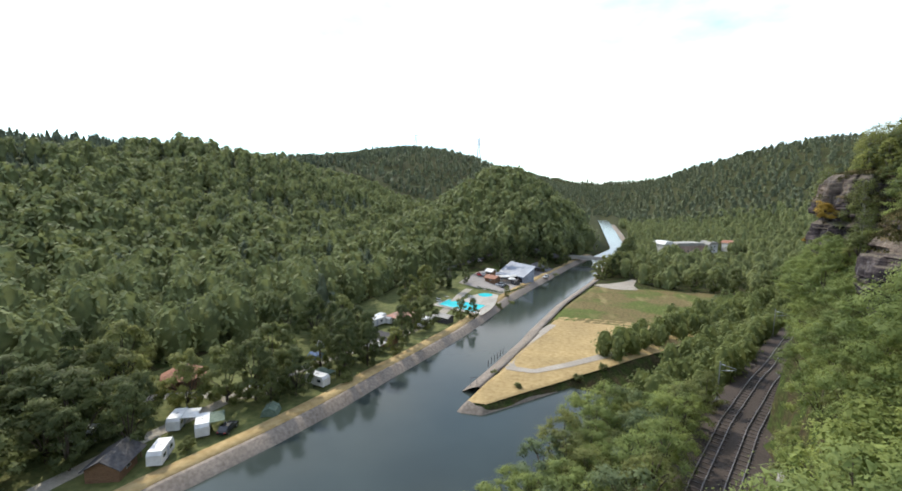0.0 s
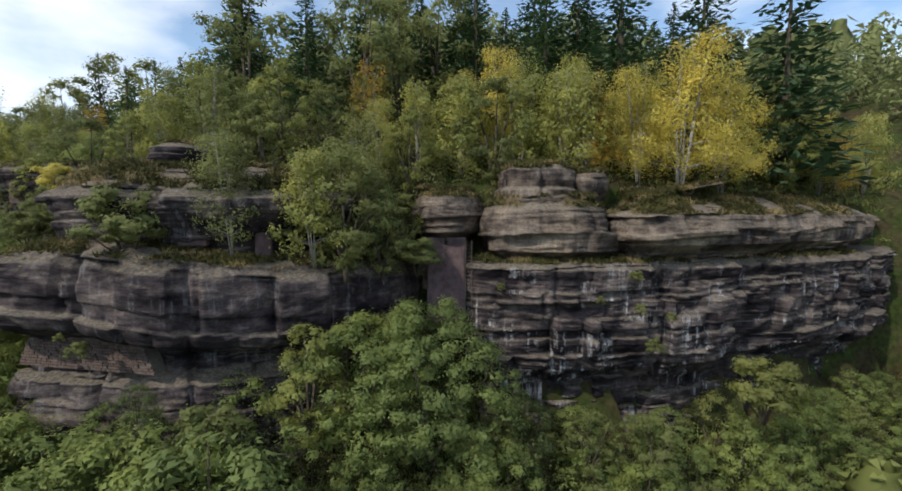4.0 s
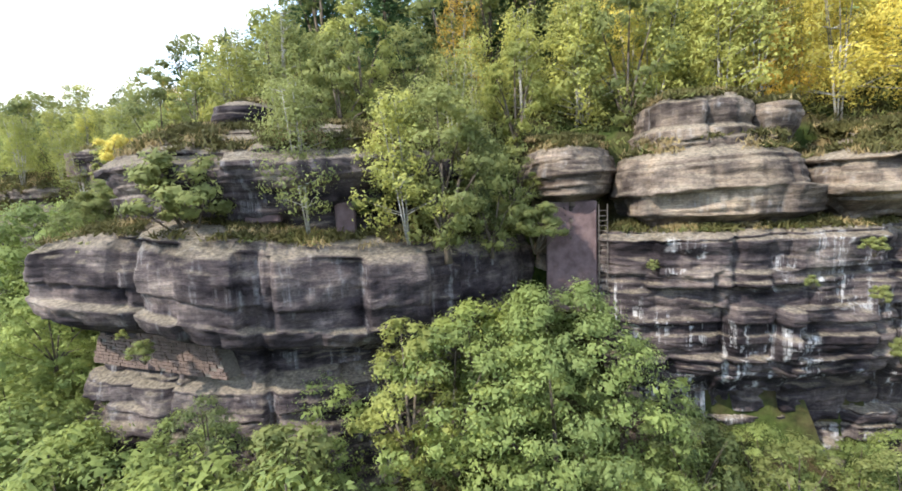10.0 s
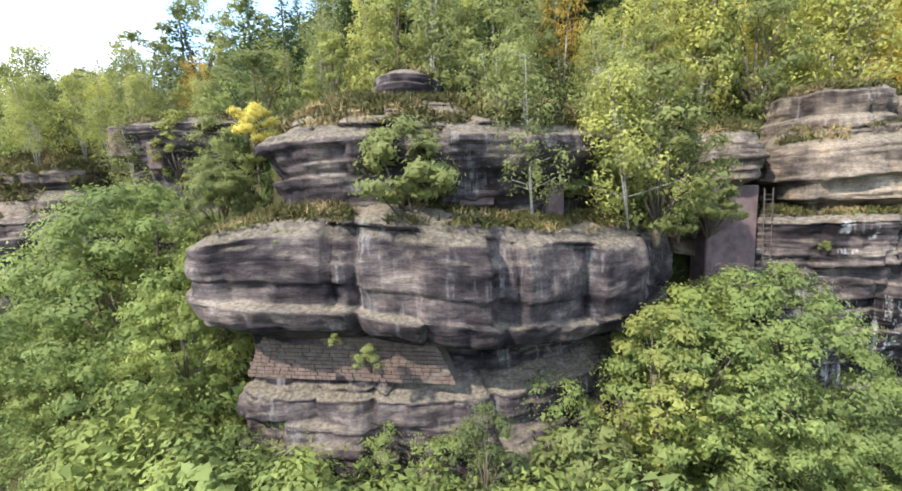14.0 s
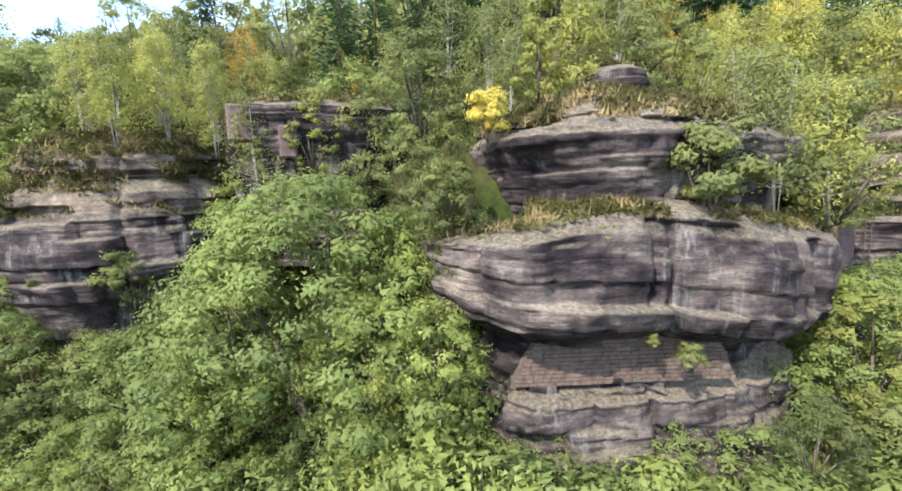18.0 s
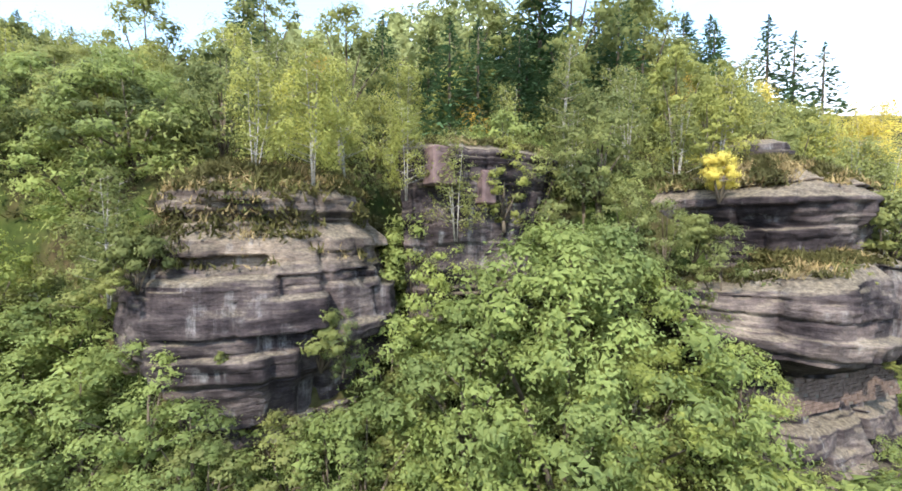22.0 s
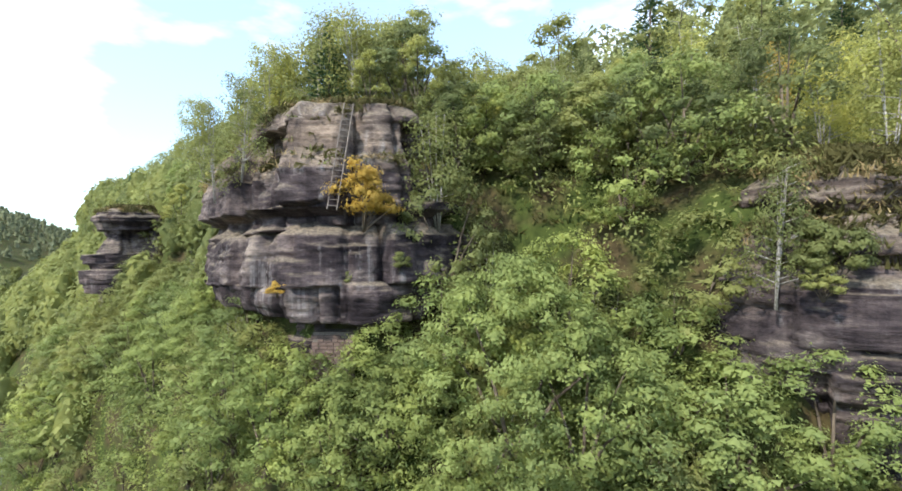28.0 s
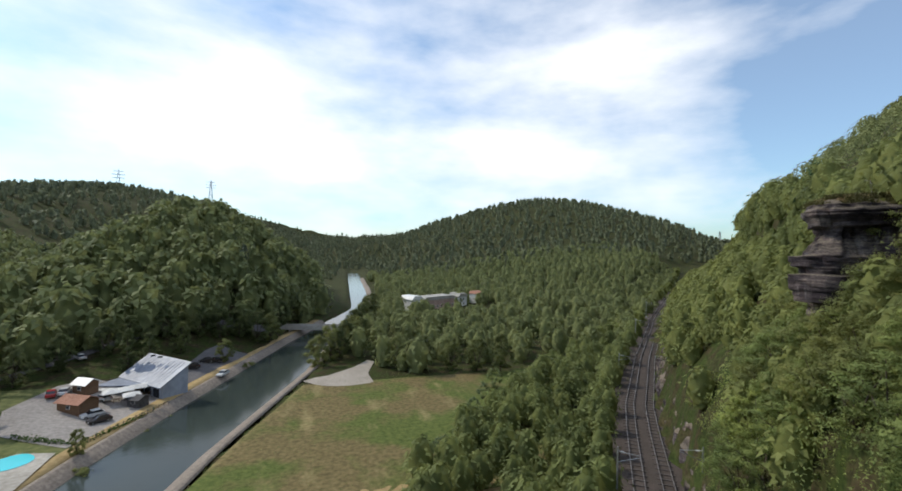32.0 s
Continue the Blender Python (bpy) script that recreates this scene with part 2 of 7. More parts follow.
ASPHALT = grainy("asphalt", (0.10, 0.095, 0.10), (0.19, 0.18, 0.18), 3.0)
GALV = grainy("galvanised", (0.32, 0.33, 0.34), (0.52, 0.53, 0.54), 4.0, 0.45, metal=0.7)
WHITE = grainy("white_paint", (0.66, 0.66, 0.65), (0.82, 0.82, 0.80), 1.2, 0.45)
BLUE_GREY = grainy("blue_grey_sheet", (0.33, 0.37, 0.45), (0.45, 0.49, 0.57), 0.8, 0.5)
ROOF_GREY = grainy("roof_sheet", (0.25, 0.28, 0.34), (0.36, 0.39, 0.46), 0.8, 0.5)
ROOF_DARK = grainy("roof_dark", (0.055, 0.052, 0.055), (0.12, 0.115, 0.115), 2.0)
ROOF_RED = grainy("roof_tile", (0.30, 0.14, 0.09), (0.48, 0.25, 0.17), 3.0)
WOOD = grainy("wood_plank", (0.13, 0.07, 0.04), (0.27, 0.16, 0.09), 3.0, 0.8, stretch=(1, 1, 6))
PINK_WALL = grainy("pink_render", (0.42, 0.28, 0.24), (0.58, 0.42, 0.36), 1.0)
GLASS_DARK = shader("window_glass", 0.08, 0.0, 0.6)[0]
GLASS_DARK.node_tree.nodes["Principled BSDF"].inputs["Base Color"].default_value = (0.03, 0.035, 0.045, 1)
RUBBER = grainy("rubber", (0.015, 0.015, 0.015), (0.035, 0.035, 0.035), 9.0)
CAR_PAINTS = [grainy("car_" + n, c, tuple(min(1, v * 1.25) for v in c), 0.5, 0.25, spec=0.6) for n, c in (("white", (0.6, 0.6, 0.6)), ("black", (0.02, 0.02, 0.025)), ("red", (0.35, 0.03, 0.03)), ("grey", (0.2, 0.21, 0.23)))]


def water_material(name, tint, rough):
    m, t, b = shader(name, rough, 0.0, 0.5)
    c = ramp(t, noise_of(t, 0.05, detail=3.0), [(0.3, tint), (0.7, tuple(v * 1.25 for v in tint))])
    t.links.new(c, b.inputs["Base Color"])
    b.inputs["IOR"].default_value = 1.33
    bump(t, b, noise_of(t, 1.6, (1, 0.6, 1), 4.0), 0.12, 0.05)
    return m


WATER = water_material("canal_water", (0.036, 0.046, 0.042), 0.10)
POOL_WATER = water_material("pool_water", (0.05, 0.50, 0.55), 0.08)


# ---- builders ----
def quads(name, verts, faces, mat, parent=None, smooth=False, label="", normals=None):
    """One mesh object from arrays of places and of three- or four-cornered faces."""
    verts, faces = np.asarray(verts, dtype=np.float32), np.asarray(faces, dtype=np.int32)
    me = bpy.data.meshes.new(name)
    n = faces.shape[1]
    me.vertices.add(len(verts))
    me.vertices.foreach_set("co", verts.ravel())
    me.loops.add(faces.size)
    me.loops.foreach_set("vertex_index", faces.ravel())
    me.polygons.add(len(faces))
    me.polygons.foreach_set("loop_start", np.arange(0, faces.size, n, dtype=np.int32))
    if smooth:
        me.polygons.foreach_set("use_smooth", np.ones(len(faces), dtype=bool))
    me.update(calc_edges=True)
    if normals is not None:
        me.normals_split_custom_set_from_vertices(normals.tolist())
    me.materials.append(mat)
    ob = new(name, me)
    if parent is not None:
        ob.parent = parent
    if label:
        tagged(ob, label)
    return ob


def part(name, bm, mat, parent=None, label="", smooth=False):
    """A bmesh as one mesh object under a thing or a part."""
    me = bpy.data.meshes.new(name)
    if smooth:
        for f in bm.faces:
            f.smooth = True
    bm.to_mesh(me)
    bm.free()
    me.materials.append(mat)
    ob = new(name, me)
    ob.parent = parent
    if label:
        tagged(ob, label)
    return ob


def box(bm, x0, x1, y0, y1, z0, z1, bevel=0.0, m=None):
    made = bmesh.ops.create_cube(bm, size=1.0)["verts"]
    mat = Matrix.Translation(((x0 + x1) / 2, (y0 + y1) / 2, (z0 + z1) / 2)) @ Matrix.Diagonal((x1 - x0, y1 - y0, z1 - z0, 1))
    bmesh.ops.transform(bm, matrix=(m @ mat) if m else mat, verts=made)
    if bevel:
        edges = list({e for v in made for e in v.link_edges})
        bmesh.ops.bevel(bm, geom=edges, offset=bevel, segments=1, affect="EDGES")
    return bm


def boxed(*args, **kw):
    return box(bmesh.new(), *args, **kw)


def tube(bm, a, b, r0, r1, sides=7):
    a, b = Vector(a), Vector(b)
    made = bmesh.ops.create_cone(bm, cap_ends=True, segments=sides, radius1=r0, radius2=max(r1, 0.004), depth=(b - a).length)["verts"]
    turn = (b - a).to_track_quat("Z", "Y").to_matrix().to_4x4()
    bmesh.ops.transform(bm, matrix=Matrix.Translation((a + b) / 2) @ turn, verts=made)
    return bm


def thing(name, x, y, z, turn=0.0, label="", category="", group="", kind=""):
    ob = new(name)
    ob.matrix_basis = pose(x, y, z, 0, 0, turn)
    return tagged(ob, label, category, group, kind)


def smoothstep(a, b, x):
    t = np.clip((x - a) / (b - a), 0, 1)
    return t * t * (3 - 2 * t)


def wave(x, y, seed=0.0):
    """Broad rolling noise, about -1 to 1."""
    return (np.sin(x * 0.021 + 1.3 + seed) * np.cos(y * 0.017 + seed * 2) + 0.6 * np.sin(x * 0.047 - y * 0.039 + seed) + 0.4 * np.sin(y * 0.083 + x * 0.061 + 2 * seed)) / 2


# ---- the plan ----
RAIL_Y = [-420, -120, -30, 0, 30, 48, 58, 75, 96, 104, 128, 146, 157, 176, 189, 221, 237, 250, 285, 315, 360, 480, 620, 3000]
RAIL_X = [-186, -58, -20, -8.4, 3.6, 11.8, 16.4, 25.2, 37.6, 43.0, 57.4, 70.6, 79.0, 96.0, 107.6, 138.5, 154, 166, 202, 233, 282, 407, 562, 3700]
CLIFF_Y = [-420, -120, -46, -38, -26, -10, 0, 5, 8, 11, 16.5, 20, 27, 32, 35, 38.5, 44, 49, 54, 58, 60.5, 64, 70, 73, 77, 80, 84, 92, 99, 105, 112, 125, 150, 200, 3000]
CLIFF_X = [-90, 10, 58, 52, 44.5, 36.4, 34, 34.4, 32.6, 30.2, 25.6, 23.4, 23.2, 23.8, 27.6, 32, 33, 30, 28.8, 28.8, 31, 35, 38, 36, 35, 35.5, 39, 47, 54, 58.5, 66, 80, 104, 152, 3760]
BASE_Y = [-120, -10, 5, 15, 30, 45, 60, 75, 98, 120, 160, 260]
BASE_Z = [10, 14, 16.4, 19.4, 20.4, 22.5, 23.5, 25.5, 25, 27, 30, 28]
TOP_Z = [30, 36, 36, 34.5, 34.8, 35, 35.6, 38, 35, 37, 42, 40]


def rail_x(y):
    return np.interp(y, RAIL_Y, RAIL_X)


def cliff_x(y):
    return np.interp(y, CLIFF_Y, CLIFF_X)


def left_bank(y):
    return np.interp(y, [-420, 47, 62, 76, 92, 106, 127, 156, 172, 200, 222, 265, 344, 362, 471, 715, 3000], [-190, -54.9, -48.6, -43.8, -39.4, -35.0, -29.0, -22.9, -19.8, -12.4, -6.0, 6.4, 32.5, 39.0, 45.0, 59.0, 250])


def canal_width(y):
    return np.interp(y, [50, 85, 113, 137, 165, 200, 225, 300, 350, 470, 715], [17, 17, 16, 15.4, 16.2, 18, 18.6, 12, 8.6, 12, 12])


def verge_of(y):
    """Width of the level strip between the rails and the foot of the slope."""
    return np.interp(y, [40, 60, 70, 78, 100, 125], [9.6, 8.6, 6.2, 4.6, 5.0, 5.4])


def ground_z(x, y):
    """Height of the land, with the rails' bed at 0."""
    x, y = np.asarray(x, float), np.asarray(y, float)
    xr, xc = rail_x(y), cliff_x(y)
    zb, zt = np.interp(y, BASE_Y, BASE_Z), np.interp(y, BASE_Y, TOP_Z)
    floor = -5.6 + 0.25 * wave(x * 3, y * 3)
    bank = floor * smoothstep(-5.5, -15, x - xr)
    verge = verge_of(y)
    s = np.clip((x - xr - verge) / np.maximum(xc - xr - verge, 1.0), 0, 1)
    shelf = np.interp(y, [20, 50, 120, 200], [1.0, 0.5, 0.55, 0.9])
    steep = smoothstep(40, 52, y) * smoothstep(118, 104, y)
    slope = zb * ((0.16 * smoothstep(0, 0.06, s) + 0.84 * s ** shelf) * (1 - steep) + (0.60 * smoothstep(0, 0.30, s) + 0.40 * s) * steep)
    over = np.maximum(x - xc, 0)
    up = slope + (zt - zb) * smoothstep(0.8, 4.0, over) + np.interp(y, [-40, 15, 40, 52, 66, 78, 100, 140], [0.56, 0.54, 0.50, 0.44, 0.38, 0.30, 0.24, 0.58]) * np.maximum(over - 4, 0) + 1.2 * wave(x * 2, y * 2, 1.0) * smoothstep(5, 25, over)
    cap = 74 + 40 * smoothstep(40, 160, y) + 8 * wave(x, y)
    up = np.where(up > cap - 20, cap - 20 * np.exp(-(up - cap + 20) / 20), up)
    z = np.where(x < xr, bank, np.where(x < xr + verge, 0.0, up))
    # canal bed and its bay
    lb = left_bank(y)
    wide = canal_width(y)
    inside = smoothstep(-3.6, -1.2, x - lb) * smoothstep(4.6, 2.0, x - lb - wide)
    bay = smoothstep(83.5, 78, y - 1.02 * np.maximum(x + 17, 0)) * smoothstep(-3.6, -1.2, x - lb) * smoothstep(-24, -28, x - xr)
    z = np.where(x < xr - 8, z - 3.2 * np.maximum(inside, bay), z)
    # hills on the far side of the valley
    away = lb - 65 - x - 12 * wave(x, y, 2.0) + np.interp(y, [40, 120, 200, 260], [8, 0, -8, -30])
    hill = 86 * smoothstep(0, 330, away) * (0.93 + 0.07 * wave(x * 0.8, y * 0.8, 4.0)) * np.interp(y, [-300, 100, 200, 350, 500, 900], [0.95, 0.82, 0.86, 0.98, 0.80, 0.78])
    cone = 47 * np.exp(-(((x + 46) / 54) ** 2 + ((y - 360) / 95) ** 2))
    z = z + np.where(x < lb, np.maximum(hill, cone * smoothstep(3, 30, lb - x)), 0)
    # hills at the head of the valley
    far = smoothstep(420, 1500, y - 0.1 * x)
    head = 138 * np.exp(-(((x - 590) / 340) ** 2 + ((y - 1120) / 420) ** 2)) + 95 * smoothstep(900, 2200, y) * (0.7 + 0.3 * wave(x * 0.6, y * 0.6, 3.0)) + 70 * np.exp(-(((x + 330) / 300) ** 2 + ((y - 1100) / 400) ** 2))
    head = head * smoothstep(300, 640, y)
    keep = smoothstep(25, 120, np.abs(x - lb - 8))
    side = smoothstep(60, 260, x - lb) * smoothstep(260, 500, y) * 18
    z = np.where(x < xr - 4, z + head * np.maximum(keep, smoothstep(900, 1300, y)) + side * smoothstep(0, 60, xr - x), np.maximum(z, head))
    return z


def ground_material():
    m, t, b = shader("ground", 0.95, 0.0, 0.1)
    fine, broad, mid = noise_of(t, 1.8, detail=8.0), noise_of(t, 0.06, detail=4.0), noise_of(t, 0.35, detail=5.0)
    grass = ramp(t, fine, [(0.3, (0.022, 0.034, 0.009)), (0.7, (0.065, 0.085, 0.022))])
    dry = ramp(t, fine, [(0.3, (0.030, 0.024, 0.013)), (0.7, (0.09, 0.07, 0.035))])
    c = blend(t, ramp(t, mid, [(0.42, (0, 0, 0)), (0.62, (1, 1, 1))]), grass, dry)
    shade = ramp(t, broad, [(0.35, (0.75, 0.75, 0.75)), (0.65, (1.0, 1.0, 1.0))])
    t.links.new(blend(t, 1.0, c, shade, "MULTIPLY"), b.inputs["Base Color"])
    bump(t, b, fine, 0.6, 0.15)
    return m


GROUND = ground_material()
FIELD_DRY = grainy("dry_field", (0.34, 0.235, 0.10), (0.50, 0.37, 0.18), 0.9, 0.95, 0.08, 0.5, 0.1)


def meadow_material():
    m, t, b = shader("rough_meadow", 0.95, 0.0, 0.1)
    fine, patch, streak = noise_of(t, 1.1, detail=7.0), noise_of(t, 0.055, detail=6.0), noise_of(t, 0.16, (1.0, 0.35, 1.0), 6.0)
    green = ramp(t, fine, [(0.3, (0.060, 0.085, 0.022)), (0.7, (0.135, 0.155, 0.045))])
    brown = ramp(t, fine, [(0.3, (0.105, 0.082, 0.038)), (0.7, (0.220, 0.165, 0.080))])
    straw = ramp(t, fine, [(0.3, (0.20, 0.165, 0.075)), (0.7, (0.33, 0.27, 0.13))])
    c = blend(t, ramp(t, patch, [(0.46, (0, 0, 0)), (0.56, (0.9, 0.9, 0.9))]), green, brown)
    c = blend(t, ramp(t, streak, [(0.56, (0, 0, 0)), (0.68, (0.7, 0.7, 0.7))]), c, straw)
    t.links.new(c, b.inputs["Base Color"])
    bump(t, b, fine, 0.7, 0.2)
    return m


FIELD_GREEN = meadow_material()
LAWN = grainy("lawn", (0.075, 0.095, 0.026), (0.17, 0.175, 0.06), 0.8, 0.95, 0.1, 0.4, 0.08)

gx = np.unique(np.concatenate([np.arange(-130, 130, 2.9), np.arange(-320, 330, 8.0), np.linspace(-2600, 3600, 150)]))
gy = np.unique(np.concatenate([np.arange(-40, 310, 2.9), np.arange(-150, 560, 9.0), np.linspace(-420, 3000, 110)]))
GX, GY = np.meshgrid(gx, gy)
GZ = ground_z(GX, GY)
iy, ix = np.meshgrid(np.arange(len(gy) - 1), np.arange(len(gx) - 1), indexing="ij")
corner = (iy * len(gx) + ix).ravel()
tagged(quads("ground", np.stack([GX, GY, GZ], -1).reshape(-1, 3), np.stack([corner, corner + 1, corner + len(gx) + 1, corner + len(gx)], -1), GROUND, smooth=True),
       "grassy valley floor and wooded hill slopes", "ground", kind="structure")


def sheet(name, rows, mat, label, category, kind="structure", lift=0.05, draped=True, seg=3.0, parent=None):
    """A ground covering between two edge lines, given as rows of (left x, left y, right x, right y)."""
    rows = np.array(rows, float)
    d = np.r_[0, np.cumsum(np.hypot(*np.diff((rows[:, :2] + rows[:, 2:]) / 2, axis=0).T))]
    k = np.linspace(0, d[-1], max(2, int(d[-1] / seg) + 1))
    r = np.stack([np.interp(k, d, c) for c in rows.T], 1)
    across = max(2, int(np.hypot(r[:, 2] - r[:, 0], r[:, 3] - r[:, 1]).max() / seg) + 1)
    f = np.linspace(0, 1, across)[None, :, None]
    p = r[:, None, :2] * (1 - f) + r[:, None, 2:] * f
    z = (ground_z(p[..., 0], p[..., 1]) if draped is True else np.full(p.shape[:2], float(draped))) + lift
    v = np.concatenate([p, z[..., None]], -1).reshape(-1, 3)
    a, b = np.meshgrid(np.arange(len(k) - 1), np.arange(across - 1), indexing="ij")
    c = (a * across + b).ravel()
    return tagged(quads(name, v, np.stack([c, c + 1, c + across + 1, c + across], -1), mat, parent, True), label, category, kind=kind)


# water, banks and fields
ys = np.concatenate([np.arange(-160, 300, 12.0), np.arange(300, 721, 20.0)])
sheet("water", [(left_bank(y) - 1.5, y, (left_bank(y) + canal_width(y) + 1.5 if y > 98 else max(left_bank(y) + canal_width(y) + 1.5, rail_x(y) - 12.5)), y) for y in ys], WATER, "still dark green canal water", "water", lift=0.0, draped=-7.0, seg=6.0)


def ribbon(name, ys, lines, mat, label, category):
    """A strip along the valley through lines of (x of y, height)."""
    v = np.array([[(float(fx(y)), y, z) for fx, z in lines] for y in ys])
    a, b = np.meshgrid(np.arange(len(ys) - 1), np.arange(len(lines) - 1), indexing="ij")
    c = (a * len(lines) + b).ravel()
    return tagged(quads(name, v.reshape(-1, 3), np.stack([c, c + 1, c + len(lines) + 1, c + len(lines)], -1), mat), label, category, kind="structure")


yb = np.arange(-160, 312, 3.0)
yr = np.concatenate([np.arange(90, 300, 3.0), np.arange(300, 620, 15.0)])
ribbon("canal_bank", yb, [(lambda y: left_bank(y) - 3.5, -5.75), (lambda y: left_bank(y) - 3.3, -5.34), (lambda y: left_bank(y) - 2.5, -5.45), (lambda y: left_bank(y) - 0.3, -7.3)], BANK_STONE, "sloping grey-brown stone canal bank", "bank")
ribbon("towpath", yb, [(lambda y: left_bank(y) - 6.8, -5.75), (lambda y: left_bank(y) - 6.5, -5.24), (lambda y: left_bank(y) - 3.3, -5.30), (lambda y: left_bank(y) - 3.2, -5.75)], FIELD_DRY, "dry grass towpath beside the canal", "path")
ribbon("canal_bank", yr, [(lambda y: left_bank(y) + canal_width(y) - 0.4, -7.3), (lambda y: left_bank(y) + canal_width(y) + 2.2, -5.9), (lambda y: left_bank(y) + canal_width(y) + 4.0, -5.35), (lambda y: left_bank(y) + canal_width(y) + 4.2, -5.75)], BANK_STONE, "narrow stone bank on the field side", "bank")
yf = np.arange(83, 152, 4.0)
sheet("dry_field", [(left_bank(y) + canal_width(y) + 3.0, y, min(rail_x(y) - 20, -18.6 + (y - 81) / 1.02), y) for y in yf], FIELD_DRY, "dry straw-coloured grass spit", "field", lift=0.10)
yg = np.arange(146, 212, 6.0)
sheet("green_field", [(left_bank(y) + canal_width(y) + 3.0, y, rail_x(y) - 20, y) for y in yg], FIELD_GREEN, "rough green meadow with brown trampled patches", "field", lift=0.10)
sheet("canal_bank", [(-25.6, 88, -22.4, 89), (-25.2, 84, -21.8, 86), (-23.4, 80.4, -20.4, 83.6), (-20.4, 78.2, -18.4, 82.4), (-17.2, 77.8, -16.4, 82.2), (-14.2, 79.4, -15.2, 83.0), (-11.2, 83.0, -12.4, 85.6), (-7.4, 88.0, -8.6, 90.0), (-1.6, 94.0, -2.6, 95.6)], BANK_STONE, "rounded stone edge at the tip of the spit", "bank", lift=0.14, seg=0.8)
sheet("dirt_yard", [(13.2, 209, 16.5, 205.5), (16, 211.6, 19, 203.6), (20, 213, 25, 202.6), (23.8, 216.5, 31.8, 203.6), (27.4, 220, 31.0, 212.5), (32.5, 228, 34.5, 226)], GRAVEL, "pale sandy turning place", "path", lift=0.16, seg=1.5)
sheet("spit_track", [(12, 121.5, 14, 119.5), (-1, 108.6, 0.5, 106.6), (-8.2, 103, -8, 100.6), (-12.4, 103.6, -14.6, 101.2), (-13.2, 106, -16, 105.6), (-13.0, 109, -15.6, 109.4), (-9.4, 122, -11.8, 122.6), (-3, 140, -5.2, 140.6)], GRAVEL, "worn track across the dry spit", "path", lift=0.17, seg=1.5)


# ---- trees ----
def rhombs(centres, normals, ups, length, width):
    """Small pointed leaves: one four-cornered face each."""
    n = normals / np.linalg.norm(normals, axis=1, keepdims=True)
    u = ups - (ups * n).sum(1, keepdims=True) * n
    u /= np.linalg.norm(u, axis=1, keepdims=True) + 1e-9
    s = np.cross(n, u)
    L, W = np.reshape(length, (-1, 1)), np.reshape(width, (-1, 1))
    v = np.stack([centres - u * L / 2, centres + s * W / 2 - u * L * 0.05, centres + u * L / 2, centres - s * W / 2 - u * L * 0.05], 1)
    return v.reshape(-1, 3), np.arange(len(centres) * 4).reshape(-1, 4)


def blades(centres, normals, ups, length, width):
    """Small pointed leaves of one three-cornered face each."""
    n = normals / np.linalg.norm(normals, axis=1, keepdims=True)
    u = ups - (ups * n).sum(1, keepdims=True) * n
    u /= np.linalg.norm(u, axis=1, keepdims=True) + 1e-9
    s = np.cross(n, u)
    L, W = np.reshape(length, (-1, 1)), np.reshape(width, (-1, 1))
    v = np.stack([centres - u * L * 0.4 - s * W / 2, centres + u * L * 0.6, centres - u * L * 0.4 + s * W / 2], 1)
    return v.reshape(-1, 3), np.arange(len(centres) * 3).reshape(-1, 3)


def crown_leaves(rng, clumps, radii, per, size, droop=0.0, flat=0.62, slim=0.46, inside=1.9):
    """Leaves gathered in rounded sprays, broad ones within and fine ones outside; gives corners, faces and soft normals."""
    c = np.repeat(clumps, per, axis=0)
    r = np.repeat(radii, per)
    heart = clumps.mean(0)
    o = c - heart
    o /= np.linalg.norm(o, axis=1, keepdims=True) + 1e-6
    d = rng.normal(size=(len(c), 3)) + o * 0.45
    d /= np.linalg.norm(d, axis=1, keepdims=True)
    inner = rng.random(len(c)) < 0.24
    reach = (np.where(inner, 0.58, 1.0) * r * rng.uniform(0.2, 1.0, len(c)) ** 0.5 * rng.choice([1.0, 1.0, 1.0, 1.25], len(c)))[:, None]
    p = c + d * reach * np.array([1.0, 1.0, flat]) - np.array([0, 0, droop]) * (reach * rng.uniform(0, 1, (len(c), 1))) ** 2
    soft = 0.74 * d * np.array([1, 1, 1.2]) + 0.26 * o + np.array([0, 0, 0.30])
    soft /= np.linalg.norm(soft, axis=1, keepdims=True) + 1e-6
    nrm = soft + rng.normal(size=d.shape) * 0.30
    up = rng.normal(size=d.shape) * 0.7 + d * np.array([1, 1, 0.3]) - np.array([0, 0, droop])
    s = size * rng.uniform(0.6, 1.4, len(c)) * np.where(inner, inside, 1.0)
    v, f = blades(p, nrm, up, s, s * np.where(inner, 0.7, slim * 1.25))
    return v, f, np.repeat(0.8 * soft + 0.2 * nrm / np.linalg.norm(nrm, axis=1, keepdims=True), 3, axis=0)


def trunk_mesh(name, mat, stems, parent):
    bm = bmesh.new()
    for a, b, r0, r1 in stems:
        tube(bm, a, b, r0, r1, 5)
    return part(name, bm, mat, parent, smooth=True)


